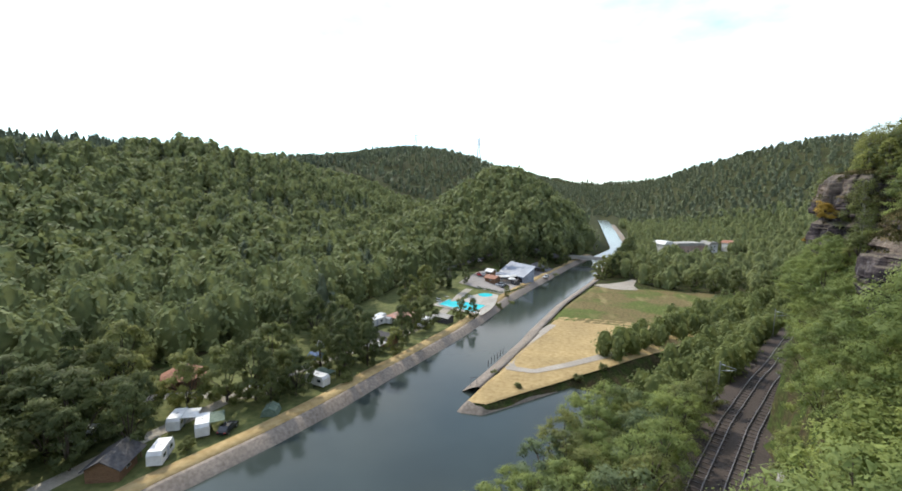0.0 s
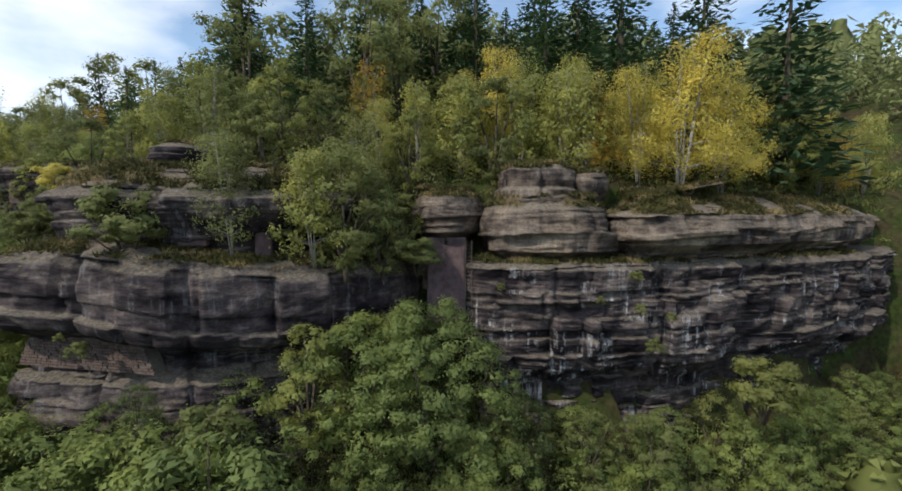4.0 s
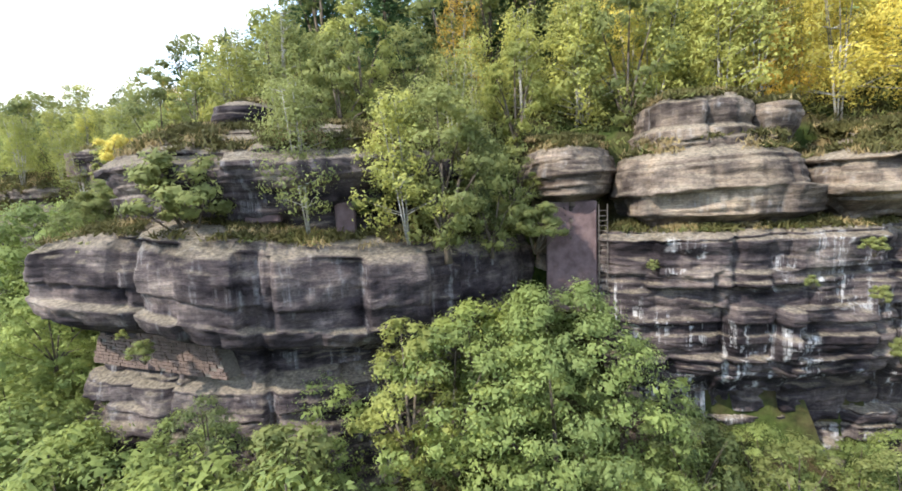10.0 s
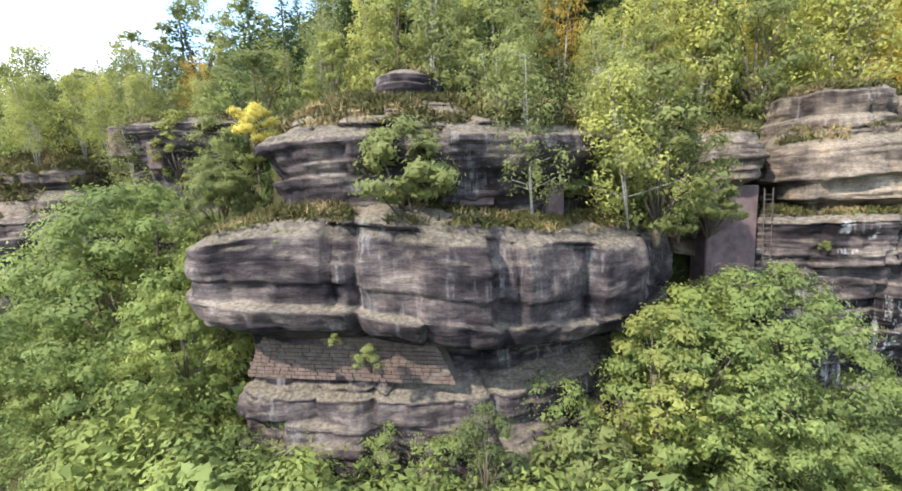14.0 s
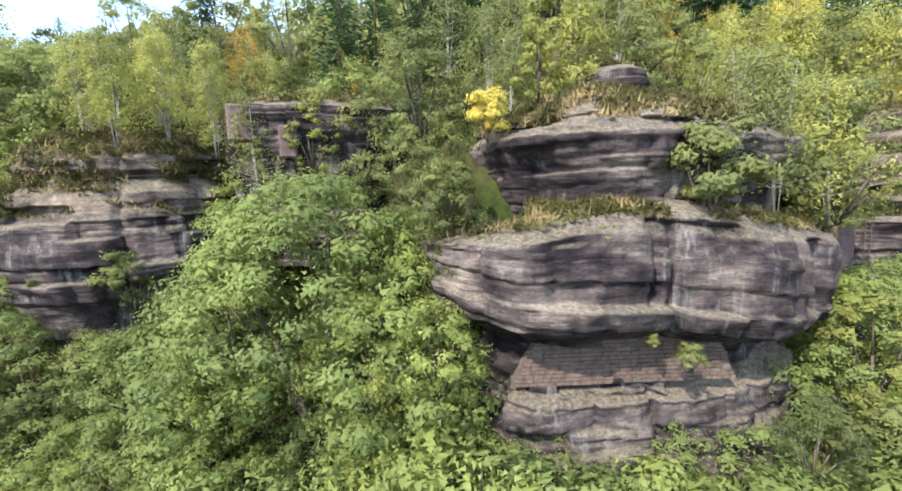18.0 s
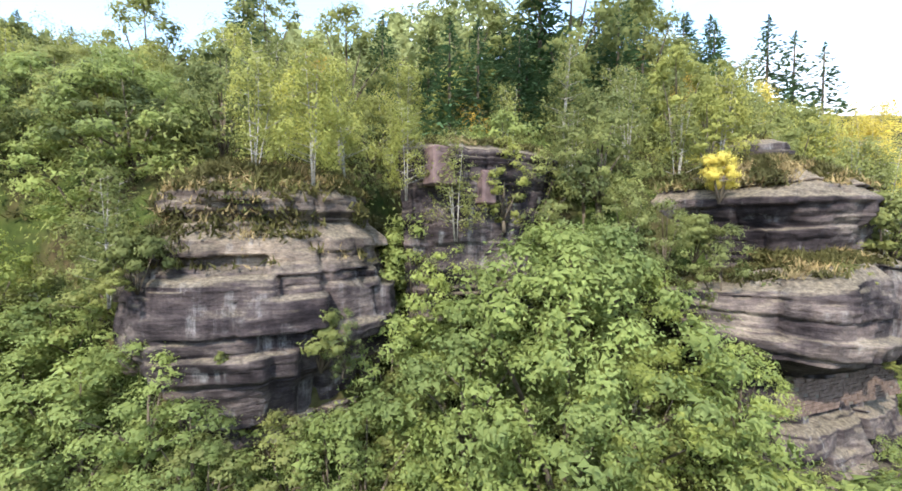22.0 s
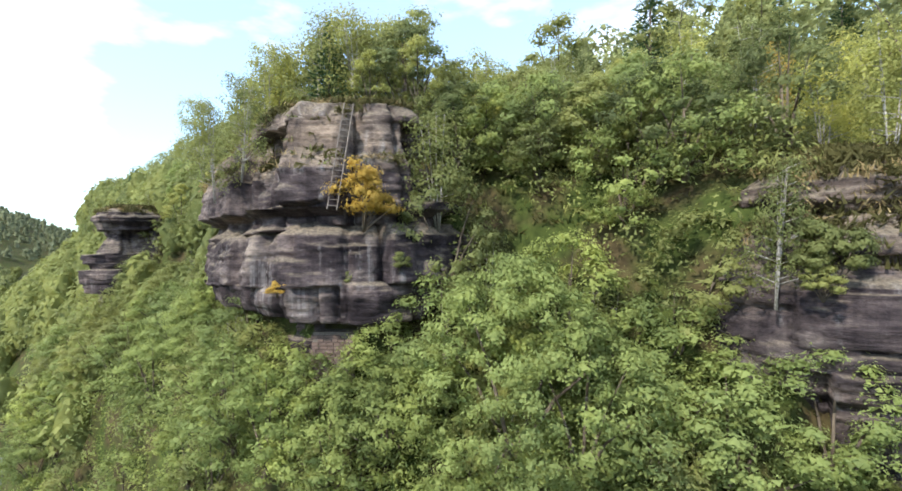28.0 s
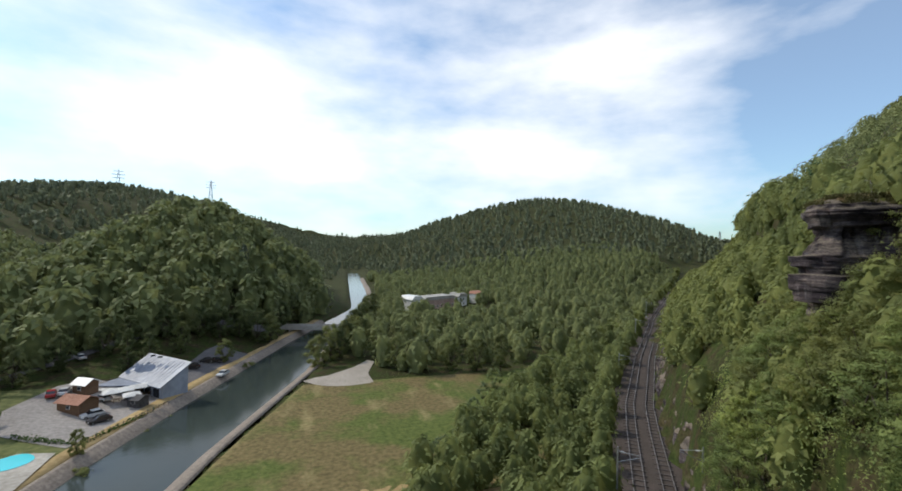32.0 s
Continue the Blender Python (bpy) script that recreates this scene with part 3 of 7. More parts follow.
def broad_tree(seed, height, spread, leaf, bark=None, size=0.3, clumps=34, per=70, low=0.25, narrow=1.0, label="", name="tree", slim=0.46, tuft=1.0):
    rng = np.random.default_rng(seed)
    root = tagged(new(name), label, "tree")
    ends, stems = [], []
    fork = Vector((rng.uniform(-.2, .2), rng.uniform(-.2, .2), height * low))
    stems.append(((0, 0, -0.6), fork, 0.028 * height, 0.020 * height))
    for i in range(clumps):
        a, q = i * 2.39996 + rng.uniform(-0.5, 0.5), ((i * 0.754878) % 1.0 + rng.uniform(-0.04, 0.04)) % 1.0
        zz = height * (low * 0.75 + (0.92 - low * 0.75) * q)
        wide = spread * math.sin(math.pi * min(1, 0.27 + 0.69 * q) ** narrow) ** 0.75 * (rng.uniform(0.72, 1.02) if i % 4 else rng.uniform(0.2, 0.6))
        ends.append((math.cos(a) * wide, math.sin(a) * wide, zz))
    for e in ends[:7]:
        mid = fork.lerp(Vector(e), 0.5) + Vector((0, 0, 0.06 * height))
        stems += [(fork, mid, 0.013 * height, 0.008 * height), (mid, e, 0.008 * height, 0.002 * height)]
    trunk_mesh("trunk", bark or BARK, stems, root)
    v, f, n = crown_leaves(rng, np.array(ends), spread * tuft * rng.uniform(0.26, 0.46, clumps), per, size, slim=slim)
    quads("crown", v, f, leaf, root, normals=n)
    return root


def birch(seed, height, leaf, stems_n=3, label="", per=46, size=0.17):
    rng = np.random.default_rng(seed)
    root = tagged(new("birch"), label, "tree")
    stems, ends = [], []
    for i in range(stems_n):
        a = rng.uniform(0, 2 * math.pi)
        lean = rng.uniform(0.05, 0.17) * height
        base = Vector((math.cos(a) * 0.12, math.sin(a) * 0.12, -0.4))
        top = Vector((math.cos(a) * lean, math.sin(a) * lean, height * rng.uniform(0.82, 1.0)))
        mid = base.lerp(top, 0.5) + Vector((rng.uniform(-.15, .15), rng.uniform(-.15, .15), 0))
        stems += [(base, mid, 0.0058 * height, 0.0044 * height), (mid, top, 0.0044 * height, 0.0014 * height)]
        for k in range(20):
            q = 0.14 + 0.86 * (k + rng.uniform(0, 1)) / 20
            p = base.lerp(mid, q * 2) if q < 0.5 else mid.lerp(top, q * 2 - 1)
            b = rng.uniform(0, 2 * math.pi)
            out = height * 0.25 * (1.10 - 0.85 * q) * rng.uniform(0.45, 1.3)
            e = p + Vector((math.cos(b) * out, math.sin(b) * out, out * 0.35))
            if k % 3 == 1:
                stems.append((p, e, 0.004 * height, 0.0012 * height))
            ends.append(tuple(e))
    trunk_mesh("trunk", BIRCH_BARK, stems, root)
    v, f, n = crown_leaves(rng, np.array(ends), height * rng.uniform(0.060, 0.115, len(ends)), per, size, droop=0.35, flat=1.1, inside=1.1)
    quads("crown", v, f, leaf, root, normals=n)
    return root


def conifer(seed, height, label="", layers=28, per=26):
    rng = np.random.default_rng(seed)
    root = tagged(new("conifer"), label, "tree")
    stems = [((0, 0, -0.5), (0, 0, height * 0.98), 0.018 * height, 0.003 * height)]
    C, N, U, L = [], [], [], []
    for k in range(layers):
        q = k / (layers - 1)
        z = height * (0.14 + 0.84 * q)
        reach = height * 0.26 * (1 - q) ** 0.75 + 0.14
        for i in range(max(5, int(per * (1 - 0.6 * q)))):
            a = rng.uniform(0, 2 * math.pi)
            out = reach * rng.uniform(0.75, 1.15)
            d = np.array([math.cos(a), math.sin(a), -0.22 - 0.2 * (1 - q)])
            for s in (0.35, 0.68, 0.95):
                C.append(np.array([0, 0, z + rng.uniform(-.2, .2)]) + d * out * s)
                N.append(np.array([rng.normal() * 0.35, rng.normal() * 0.35, 1.0]))
                U.append(d + rng.normal(size=3) * 0.3)
                L.append(0.19 * reach + 0.22)
    L = np.array(L)
    v, f = rhombs(np.array(C), np.array(N), np.array(U), L, L * 0.40)
    trunk_mesh("trunk", BARK, stems, root)
    quads("crown", v, f, LEAF_NEEDLE, root)
    return root


def shrub(seed, height, leaf, label="", size=0.16, clumps=16, per=60, name="shrub"):
    rng = np.random.default_rng(seed)
    root = tagged(new(name), label, "shrub")
    stems, ends = [], []
    for i in range(clumps):
        a, q = rng.uniform(0, 2 * math.pi), rng.uniform(0.25, 1.0)
        w = height * 0.5 * rng.uniform(0.2, 1.0) * (1.15 - 0.5 * q)
        e = (math.cos(a) * w, math.sin(a) * w, height * 0.86 * q)
        ends.append(e)
        if i < 8:
            stems.append(((0, 0, -0.3), e, 0.018 * height, 0.005 * height))
    trunk_mesh("stem", BARK, stems, root)
    v, f, n = crown_leaves(rng, np.array(ends), height * rng.uniform(0.12, 0.22, clumps), per, size)
    quads("foliage", v, f, leaf, root, normals=n)
    return root


PROTO = {
    "locust": [broad_tree(10 + i, 8.0, 3.6, LEAF_LOCUST, size=0.165, slim=0.46, clumps=70, per=92, low=0.02, tuft=0.72, label="bright green locust tree on the slope below the rocks", name="locust_tree") for i in range(4)],
    "big_locust": [broad_tree(14 + i, 14.0, 7.4, LEAF_LOCUST, size=0.165, slim=0.46, clumps=290, per=124, low=0.01, tuft=0.38, label="large spreading locust tree between the rocks", name="locust_tree") for i in range(3)],
    "green": [broad_tree(20 + i, 8.0, 2.9, LEAF_GREEN, size=0.165, clumps=58, per=76, low=0.04, tuft=0.78, label="dense green broadleaf tree on the wooded slope") for i in range(3)],
    "deep": [broad_tree(30 + i, 8.0, 3.2, LEAF_DEEP, size=0.165, clumps=58, per=76, low=0.03, tuft=0.78, label="dark green leafy tree beside the rock face") for i in range(2)],
    "limetree": [broad_tree(36 + i, 8.0, 2.3, LEAF_LIME, size=0.16, clumps=52, per=76, low=0.05, tuft=0.8, label="yellow-green young tree above the cliff", name="young_tree") for i in range(2)],
    "birch_yellow": [birch(40 + i, 8.0, LEAF_YELLOW, 5, "yellow autumn birch with several white stems on the cliff top", 120, 0.105) for i in range(2)],
    "birch_lime": [birch(44 + i, 8.0, LEAF_LIME, 4, "slender birch with yellow-green leaves above the cliff", 54, 0.18) for i in range(3)],
    "birch_green": [birch(48 + i, 8.0, LEAF_GREEN, 4, "slender birch with green leaves above the cliff", 42) for i in range(2)],
    "birch_orange": [birch(52 + i, 8.0, LEAF_ORANGE, 3, "thin birch turning orange above the cliff") for i in range(1)],
    "conifer": [conifer(60 + i, 10.0, "dark green conifer on the ridge behind the cliff") for i in range(3)],
    "orange_bush": [shrub(70, 2.0, LEAF_ORANGE, "orange autumn bush growing on a rock ledge", 0.09, 26, 120)],
    "yellow_bush": [shrub(72, 2.0, LEAF_YELLOW, "small bright yellow bush on the rock edge", 0.10, 26, 120)],
    "green_bush": [shrub(74 + i, 2.0, LEAF_GREEN, "round green bush rooted in the rock", 0.10, 30, 150) for i in range(2)],
    "lime_bush": [shrub(77, 2.0, LEAF_GREEN, "light green bush at the foot of the rock", 0.12, 20, 90)],
    "willow": [broad_tree(80 + i, 8.0, 3.0, LEAF_WILLOW, size=0.26, clumps=36, per=64, low=0.05, label="silvery willow beside the railway", name="willow") for i in range(2)],
    "valley": [broad_tree(84 + i, 10.0, 3.8, LEAF_DEEP, size=0.36, clumps=48, per=64, low=0.12, narrow=0.72, tuft=0.8, label="dark green tree in the valley") for i in range(3)],
    "valley_light": [broad_tree(88 + i, 9.0, 3.6, LEAF_GREEN, size=0.36, clumps=46, per=64, low=0.10, narrow=0.85, tuft=0.8, label="green tree standing among the campsite pitches") for i in range(2)],
    "poplar": [broad_tree(92, 14.0, 2.2, LEAF_DEEP, size=0.46, clumps=44, per=60, low=0.06, narrow=0.8, label="tall narrow dark tree by the campsite", name="poplar")],
}
NATURAL = {k: {"conifer": 10.0, "orange_bush": 2.0, "yellow_bush": 2.0, "green_bush": 2.0, "lime_bush": 2.0, "valley": 10.0, "valley_light": 9.0, "poplar": 14.0}.get(k, 14.0 if k == "big_locust" else 8.0) for k in PROTO}
USED = {k: 0 for k in PROTO}
PLACED = random.Random(5)


def plant(kind, x, y, height, z=None, group="", wide=1.0):
    """Set a tree or bush of a kind on the ground, or at height z on a ledge."""
    kinds = PROTO[kind]
    proto = kinds[USED[kind] % len(kinds)]
    first = USED[kind] < len(kinds)
    USED[kind] += 1
    k = height / NATURAL[kind]
    if z is None:
        z = float(ground_z(x, y)) - 0.15
    m = Matrix.Translation((x, y, z)) @ Matrix.Rotation(PLACED.uniform(0, 6.283), 4, "Z") @ Matrix.Diagonal((k * wide, k * wide, k, 1))
    ob = proto
    if first:
        ob.matrix_basis = m
    else:
        ob = copy_thing(proto, Matrix.Identity(4))
        ob.matrix_basis = m
    if group:
        ob["group"] = group
    return ob


# ---- rock faces ----
LEDGES = []  # places that face upwards on the rocks, for heather and grass


def rockwork(name, plan, profile, seed, label, du=0.19, dz=0.09, crack=(), rough=1.0, dip=0.03, mat=None, face_mat=None, lift=(((0, 0),), ((0, 0),), 0.0, 1.0), blocky=0.0):
    """A weathered, layered cliff: plan line, and profile of (height, outward) from foot to back of the top; lift raises the underside and the top along the line; blocky: 0 for thin beds to 1 for jointed blocks."""
    plan, profile = np.array(plan, float), np.array(profile, float)
    for _ in range(3):
        q, r = plan[:-1] * 0.75 + plan[1:] * 0.25, plan[:-1] * 0.25 + plan[1:] * 0.75
        plan = np.concatenate([plan[:1], np.stack([q, r], 1).reshape(-1, 2), plan[-1:]])
    d = np.r_[0, np.cumsum(np.hypot(*np.diff(plan, axis=0).T))]
    u = np.arange(0, d[-1], du)
    px, py = np.interp(u, d, plan[:, 0]), np.interp(u, d, plan[:, 1])
    tx, ty = np.gradient(px), np.gradient(py)
    k = np.ones(9) / 9
    tx, ty = np.convolve(np.pad(tx, 4, "edge"), k, "valid"), np.convolve(np.pad(ty, 4, "edge"), k, "valid")
    ln = np.hypot(tx, ty)
    nx, ny = -ty / ln, tx / ln
    e = np.r_[0, np.cumsum(np.hypot(*np.diff(profile, axis=0).T))]
    s = np.arange(0, e[-1], dz)
    pz, po = np.interp(s, e, profile[:, 0]), np.interp(s, e, profile[:, 1])
    rng = np.random.default_rng(seed)
    beds = np.cumsum(rng.choice([0.12, 0.17, 0.24, 0.32, 0.5, 0.9], 160))
    sets = np.clip(rng.normal(size=161), -1.6, 1.6) * 0.15
    edges = np.cumsum(rng.choice([0.5, 0.8, 1.3, 2.0, 3.0], 60) * (1 + 0.5 * blocky))
    storeys = []
    for _ in range(61):
        knots = np.r_[-9.0, np.cumsum(rng.uniform(0.9, 5.2, int(d[-1] / 0.9) + 4)) - rng.uniform(0, 3)]
        at = np.searchsorted(knots, u) - 1
        shift, lean = np.clip(rng.normal(size=len(knots)) * 0.30, -0.55, 0.55), rng.uniform(-0.20, 0.20, len(knots))
        storeys.append((shift[at] + lean[at] * (u - knots[at] - 1.5), np.exp(-((u[:, None] - knots[None, 1:]) / 0.12) ** 2).sum(1)))
    low_u, high_u = (np.interp(u / d[-1], [a for a, _ in l], [b for _, b in l]) for l in (lift[0], lift[1]))
    mid_z, top_z = lift[2], lift[3]
    V = np.zeros((len(s), len(u), 3))
    n3 = noise.noise
    for j in range(len(u)):
        ck = sum(-0.5 * math.exp(-((u[j] - c) / 0.2) ** 2) for c in crack)
        for i in range(len(s)):
            x, y, z = px[j], py[j], pz[i]
            face = min(1.0, max(0.0, (pz[-1] + 0.6 - z) / 2.0))
            rise = np.interp(z, (mid_z - 2.2, mid_z, top_z - 1.2, top_z), (0.0, low_u[j], 0.5 * (low_u[j] + high_u[j]), high_u[j]))
            wob = n3((x * 0.10, y * 0.10, seed)) * 0.4
            lev = z + dip * u[j] + wob + 40
            st = int(np.searchsorted(edges, (lev + 0.4 * n3((x * 0.1, y * 0.1, seed + 5.0))) % edges[-1]))
            big = n3((x * 0.15 + seed, y * 0.15, z * 0.17)) * 0.45
            mid = 0.10 - 0.42 * abs(n3((x * 0.42, y * 0.42 + seed, z * 0.62))) - 0.30 * max(0.0, n3((x * 0.9, y * 0.9, z * 1.6 + seed)) - 0.1)
            small = n3((x * 1.7, y * 1.7, z * 4.6 + seed)) * 0.10 + n3((x * 4.1, y * 4.1, z * 6.0)) * 0.05
            bi = int(np.searchsorted(beds, lev % beds[-1]))
            bed = sets[bi] * (0.8 + 0.8 * n3((x * 0.3, y * 0.3, bi * 7.1)))
            seam = min(1.0, abs(beds[min(bi, 159)] - lev % beds[-1]) / 0.09)
            cut = -0.13 * (1 - 0.6 * blocky) * (1.0 - seam) * (0.6 + n3((x * 0.25, y * 0.25, bi * 3.3))) - (0.22 + 0.30 * blocky) * storeys[st][1][j]
            off = po[i] + rough * (big + mid + small + (bed * (1 - 0.7 * blocky) + storeys[st][0][j] * (1 + 0.9 * blocky) + cut) * face) + ck * face
            V[i, j] = (x + nx[j] * off, y + ny[j] * off, z + rise + 0.22 * n3((x * 0.5, y * 0.5, z + 9)) * (1.15 - face))
    body = tagged(new(name), label, "rock")
    lip = int(np.max(np.nonzero(po > po.max() - 0.95)[0]))
    foot = int(np.argmin(np.abs(pz[:lip] - (pz[0] * 0.55 + pz[lip] * 0.45)))) if name != "boulder" else 0
    for label_part, i0, i1 in (("foot", 0, foot), ("face", foot, lip), ("top", lip, len(s) - 1)):
        if i1 - i0 < 2:
            continue
        rows = np.arange(i0, i1 + 1)
        a, b = np.meshgrid(np.arange(len(rows) - 1), np.arange(len(u) - 1), indexing="ij")
        c = (a * len(u) + b).ravel()
        quads(label_part, V[rows].reshape(-1, 3), np.stack([c, c + len(u), c + len(u) + 1, c + 1], -1), mat or (ROCK_TOP if label_part == "top" else face_mat or ROCK), body)
    nz = np.cross(V[1:, :-1] - V[:-1, :-1], V[:-1, 1:] - V[:-1, :-1])
    nz = np.abs(nz[..., 2]) / (np.linalg.norm(nz, axis=-1) + 1e-9)
    pick = V[:-1, :-1][(nz > 0.62) & (np.arange(len(s) - 1)[:, None] >= lip - 2)]
    LEDGES.append(pick[rng.random(len(pick)) < 0.5])
    return body


rockwork("cliff", [(66, -48), (56, -42), (48, -34), (43.5, -26), (39.6, -20), (37.0, -16.4), (35.4, -11), (33.6, -6), (33.0, -2.4), (33.2, 0.6), (34.2, 1.9), (40, 2.8)],
          [(8, -3), (14, -2.4), (19.4, -1.9), (20.6, -0.9), (21.6, 0.1), (23.2, 0.5), (25.4, 0.6), (27, 0.5), (28.4, 0.4), (29.2, 0.7), (29.7, 0.1), (30.0, -1.6), (30.6, -7)], 3,
          "dark layered sandstone cliff with white drip stains and an overhang", crack=(47.0, 56.0), face_mat=ROCK_WET)
rockwork("crag", [(43, -9.6), (37, -9.2), (34.4, -8.0), (33.3, -6.0), (32.9, -2.6), (33.0, -0.1), (34.6, 1.0), (41, 1.3)],
         [(29.4, -1.6), (30.2, -0.6), (30.6, 0.3), (31.8, 0.6), (33.2, 0.4), (33.9, 0.1), (34.3, -0.5), (34.9, -1.0), (35.3, -5)], 41, "bulging block of bare tan sandstone overhanging the dark cliff", rough=0.7, blocky=0.6, mat=ROCK_PALE)
rockwork("crag", [(66, -46), (55, -40), (47, -32), (42.5, -25), (38.8, -19.6), (36.2, -15.8), (34.8, -12.4), (34.6, -10.4), (37, -9.2), (42, -8.8)],
         [(29.4, -1.8), (30.5, -0.6), (31.1, 0.4), (32.4, 0.6), (33.4, 0.1), (34.0, -1.0), (34.8, -2.6), (35.6, -6), (36.2, -10)], 42, "rounded tan sandstone shoulder fringed with dry grass", rough=0.7, mat=ROCK_PALE)
rockwork("boulder", [(42, -7.4), (36.6, -6.8), (34.2, -5.6), (33.3, -3.0), (33.4, -0.6), (35.6, 0.6), (42, 1)], [(33.0, 0.0), (34.2, 0.2), (35.4, 0.2), (35.7, -0.2), (36.2, -0.1), (37.0, -0.3), (37.4, -0.9), (37.7, -3.5)], 7,
         "squarish layered sandstone block capping the cliff", rough=0.6, blocky=0.6, mat=ROCK_PALE)
rockwork("boulder", [(43, -9.4), (37.6, -8.8), (35.8, -7.6), (36.2, -6.2), (41, -5.6)], [(34, -0.6), (35.4, 0.1), (36.2, 0.3), (36.8, 0.0), (37, -3)], 8, "low weathered sandstone boulder on the cliff edge", rough=0.4, mat=ROCK_PALE)
rockwork("crag", [(42, 1.2), (36.5, 1.6), (33.0, 2.8), (32.4, 4.6), (34, 6.6), (39, 8.4)], [(27, -1), (31.6, -0.9), (32.0, 0.0), (33.4, 0.4), (34.8, -0.2), (35.4, -1.5), (35.6, -5)], 9,
          "pale weathered sandstone ledge above the cut slab", rough=0.5, mat=ROCK_PALE)
rockwork("cliff", [(44, 5.6), (37, 7.4), (32, 8.6), (27.4, 10.6), (23.4, 15.2), (20.9, 18.6), (19.9, 21.2), (19.8, 26), (19.7, 29.2), (20.2, 30.7), (22.8, 32.5), (27, 33.8), (33, 35.0)],
          [(12, 0.4), (17, 0.0), (20.4, -0.7), (22.6, -1.3), (23.2, -1.9), (25.2, -2.1), (25.6, -1.0), (26.0, 0.0), (27, 0.4), (28.6, 0.4), (29.6, 0.2), (30.2, -0.5), (30.6, -2.2), (31.0, -7)], 12,
          "long grey sandstone promontory undercut above a masonry band", crack=(33.0, 26.5), rough=0.8, dip=-0.03, blocky=0.08,
          lift=(((0, -1.6), (0.40, -1.3), (0.52, -0.5), (0.62, 0.3), (0.85, 1.3), (1, 1.3)), ((0, -0.4), (0.4, -0.2), (0.58, 0.9), (0.68, 1.1), (0.82, -0.4), (1, -0.8)), 25.8, 30.4))
rockwork("crag", [(38, 10.6), (31, 12.0), (26.8, 13.6), (24.4, 16.8), (22.5, 20.6), (21.2, 24.4), (21.4, 27.4), (23.6, 29.4), (30, 31.0)],
          [(29.6, -1.0), (30.8, -1.0), (31.8, -0.5), (33.0, -0.1), (33.8, 0.5), (34.5, 0.6), (35.2, -0.3), (36.0, -1.6), (36.8, -3.4), (37.2, -7)], 15,
          "dark overhanging upper rock tier with dry grass on top", rough=0.7)
rockwork("boulder", [(30, 21.8), (26.9, 22.2), (26.1, 23.2), (26.6, 24.4), (30, 25)], [(35.8, -0.3), (37.0, 0.0), (37.4, 0.4), (38.2, 0.3), (38.6, -0.5), (38.7, -2)], 17, "small layered rock knob above the cliff", rough=0.35)
rockwork("rock_tower", [(41, 46.6), (34, 47.2), (30.4, 48.2), (28.8, 50.2), (28.3, 52.6), (28.3, 55.4), (29.0, 57.6), (30.8, 59.0), (34.4, 59.8), (40, 60.4)],
          [(17, -1.2), (22, -1.0), (24.6, -0.7), (26.0, -0.2), (26.4, 0.5), (28.4, 0.8), (30.2, 0.6), (31.2, -0.1), (32.4, -0.6), (33.2, -1.4), (33.7, -0.7), (34.5, -0.9), (35.2, -1.7), (35.9, -3.4), (36.4, -8)], 21,
          "rounded dark sandstone tower with a grassy top", crack=(14.0,), rough=0.6, blocky=0.3)
rockwork("crag", [(42, 33.5), (35, 34.4), (31.6, 36.4), (30.4, 40.0), (30.0, 44.0), (32, 46.6)], [(27.5, -1.0), (32, -0.8), (35.2, -0.3), (35.8, 0.2), (37.2, 0.1), (37.8, -1), (38.0, -4)], 23, "dark rock band in the wooded gully", rough=0.6)
rockwork("cliff", [(50, 69.5), (43, 71), (38, 72.6), (35.6, 74.2), (34.6, 76.4), (34.6, 79.0), (35.8, 81.8), (39.0, 85), (43.0, 88.4), (46.4, 91.2), (52, 93)],
          [(18, -2), (27.8, -1.6), (28.2, 0.4), (29.6, 0.8), (31.2, 0.5), (32.6, 0.1), (33.1, -0.7), (33.6, -0.8), (34.0, 0.1), (36.4, -0.2), (37.0, -0.7), (39.2, -1.0), (40.0, -1.7), (40.6, -5), (41.0, -10)], 27,
          "tall dark craggy cliff with stepped ledges beside the railway", crack=(15.2, 18.4, 22.5, 26.0), rough=0.85, blocky=1.0)
rockwork("rock_pinnacle", [(70, 106.5), (64, 107.6), (60.6, 109), (59.4, 111), (60.6, 113.6), (64, 115.5), (70, 117)], [(18, -1.4), (25, -0.8), (27.5, 0.2), (31.2, 0.4), (32.2, -0.2), (33.2, -0.7), (34.4, -0.6), (35.0, -0.1), (36.0, -0.5), (36.6, -2), (36.8, -6)], 31,
          "lone rock pinnacle with a capped top on the wooded slope", rough=0.8, blocky=0.6)
rockwork("rock_cutting", [(float(rail_x(q)) + 8.4, q) for q in (112, 118, 126, 134, 142, 150, 160, 170, 182)], [(-0.2, 3.0), (1.5, 2.6), (4, 1.8), (6.5, 0.6), (7.6, -0.6), (8, -3)], 33, "grey rock cutting beside the track", du=0.6, dz=0.35)

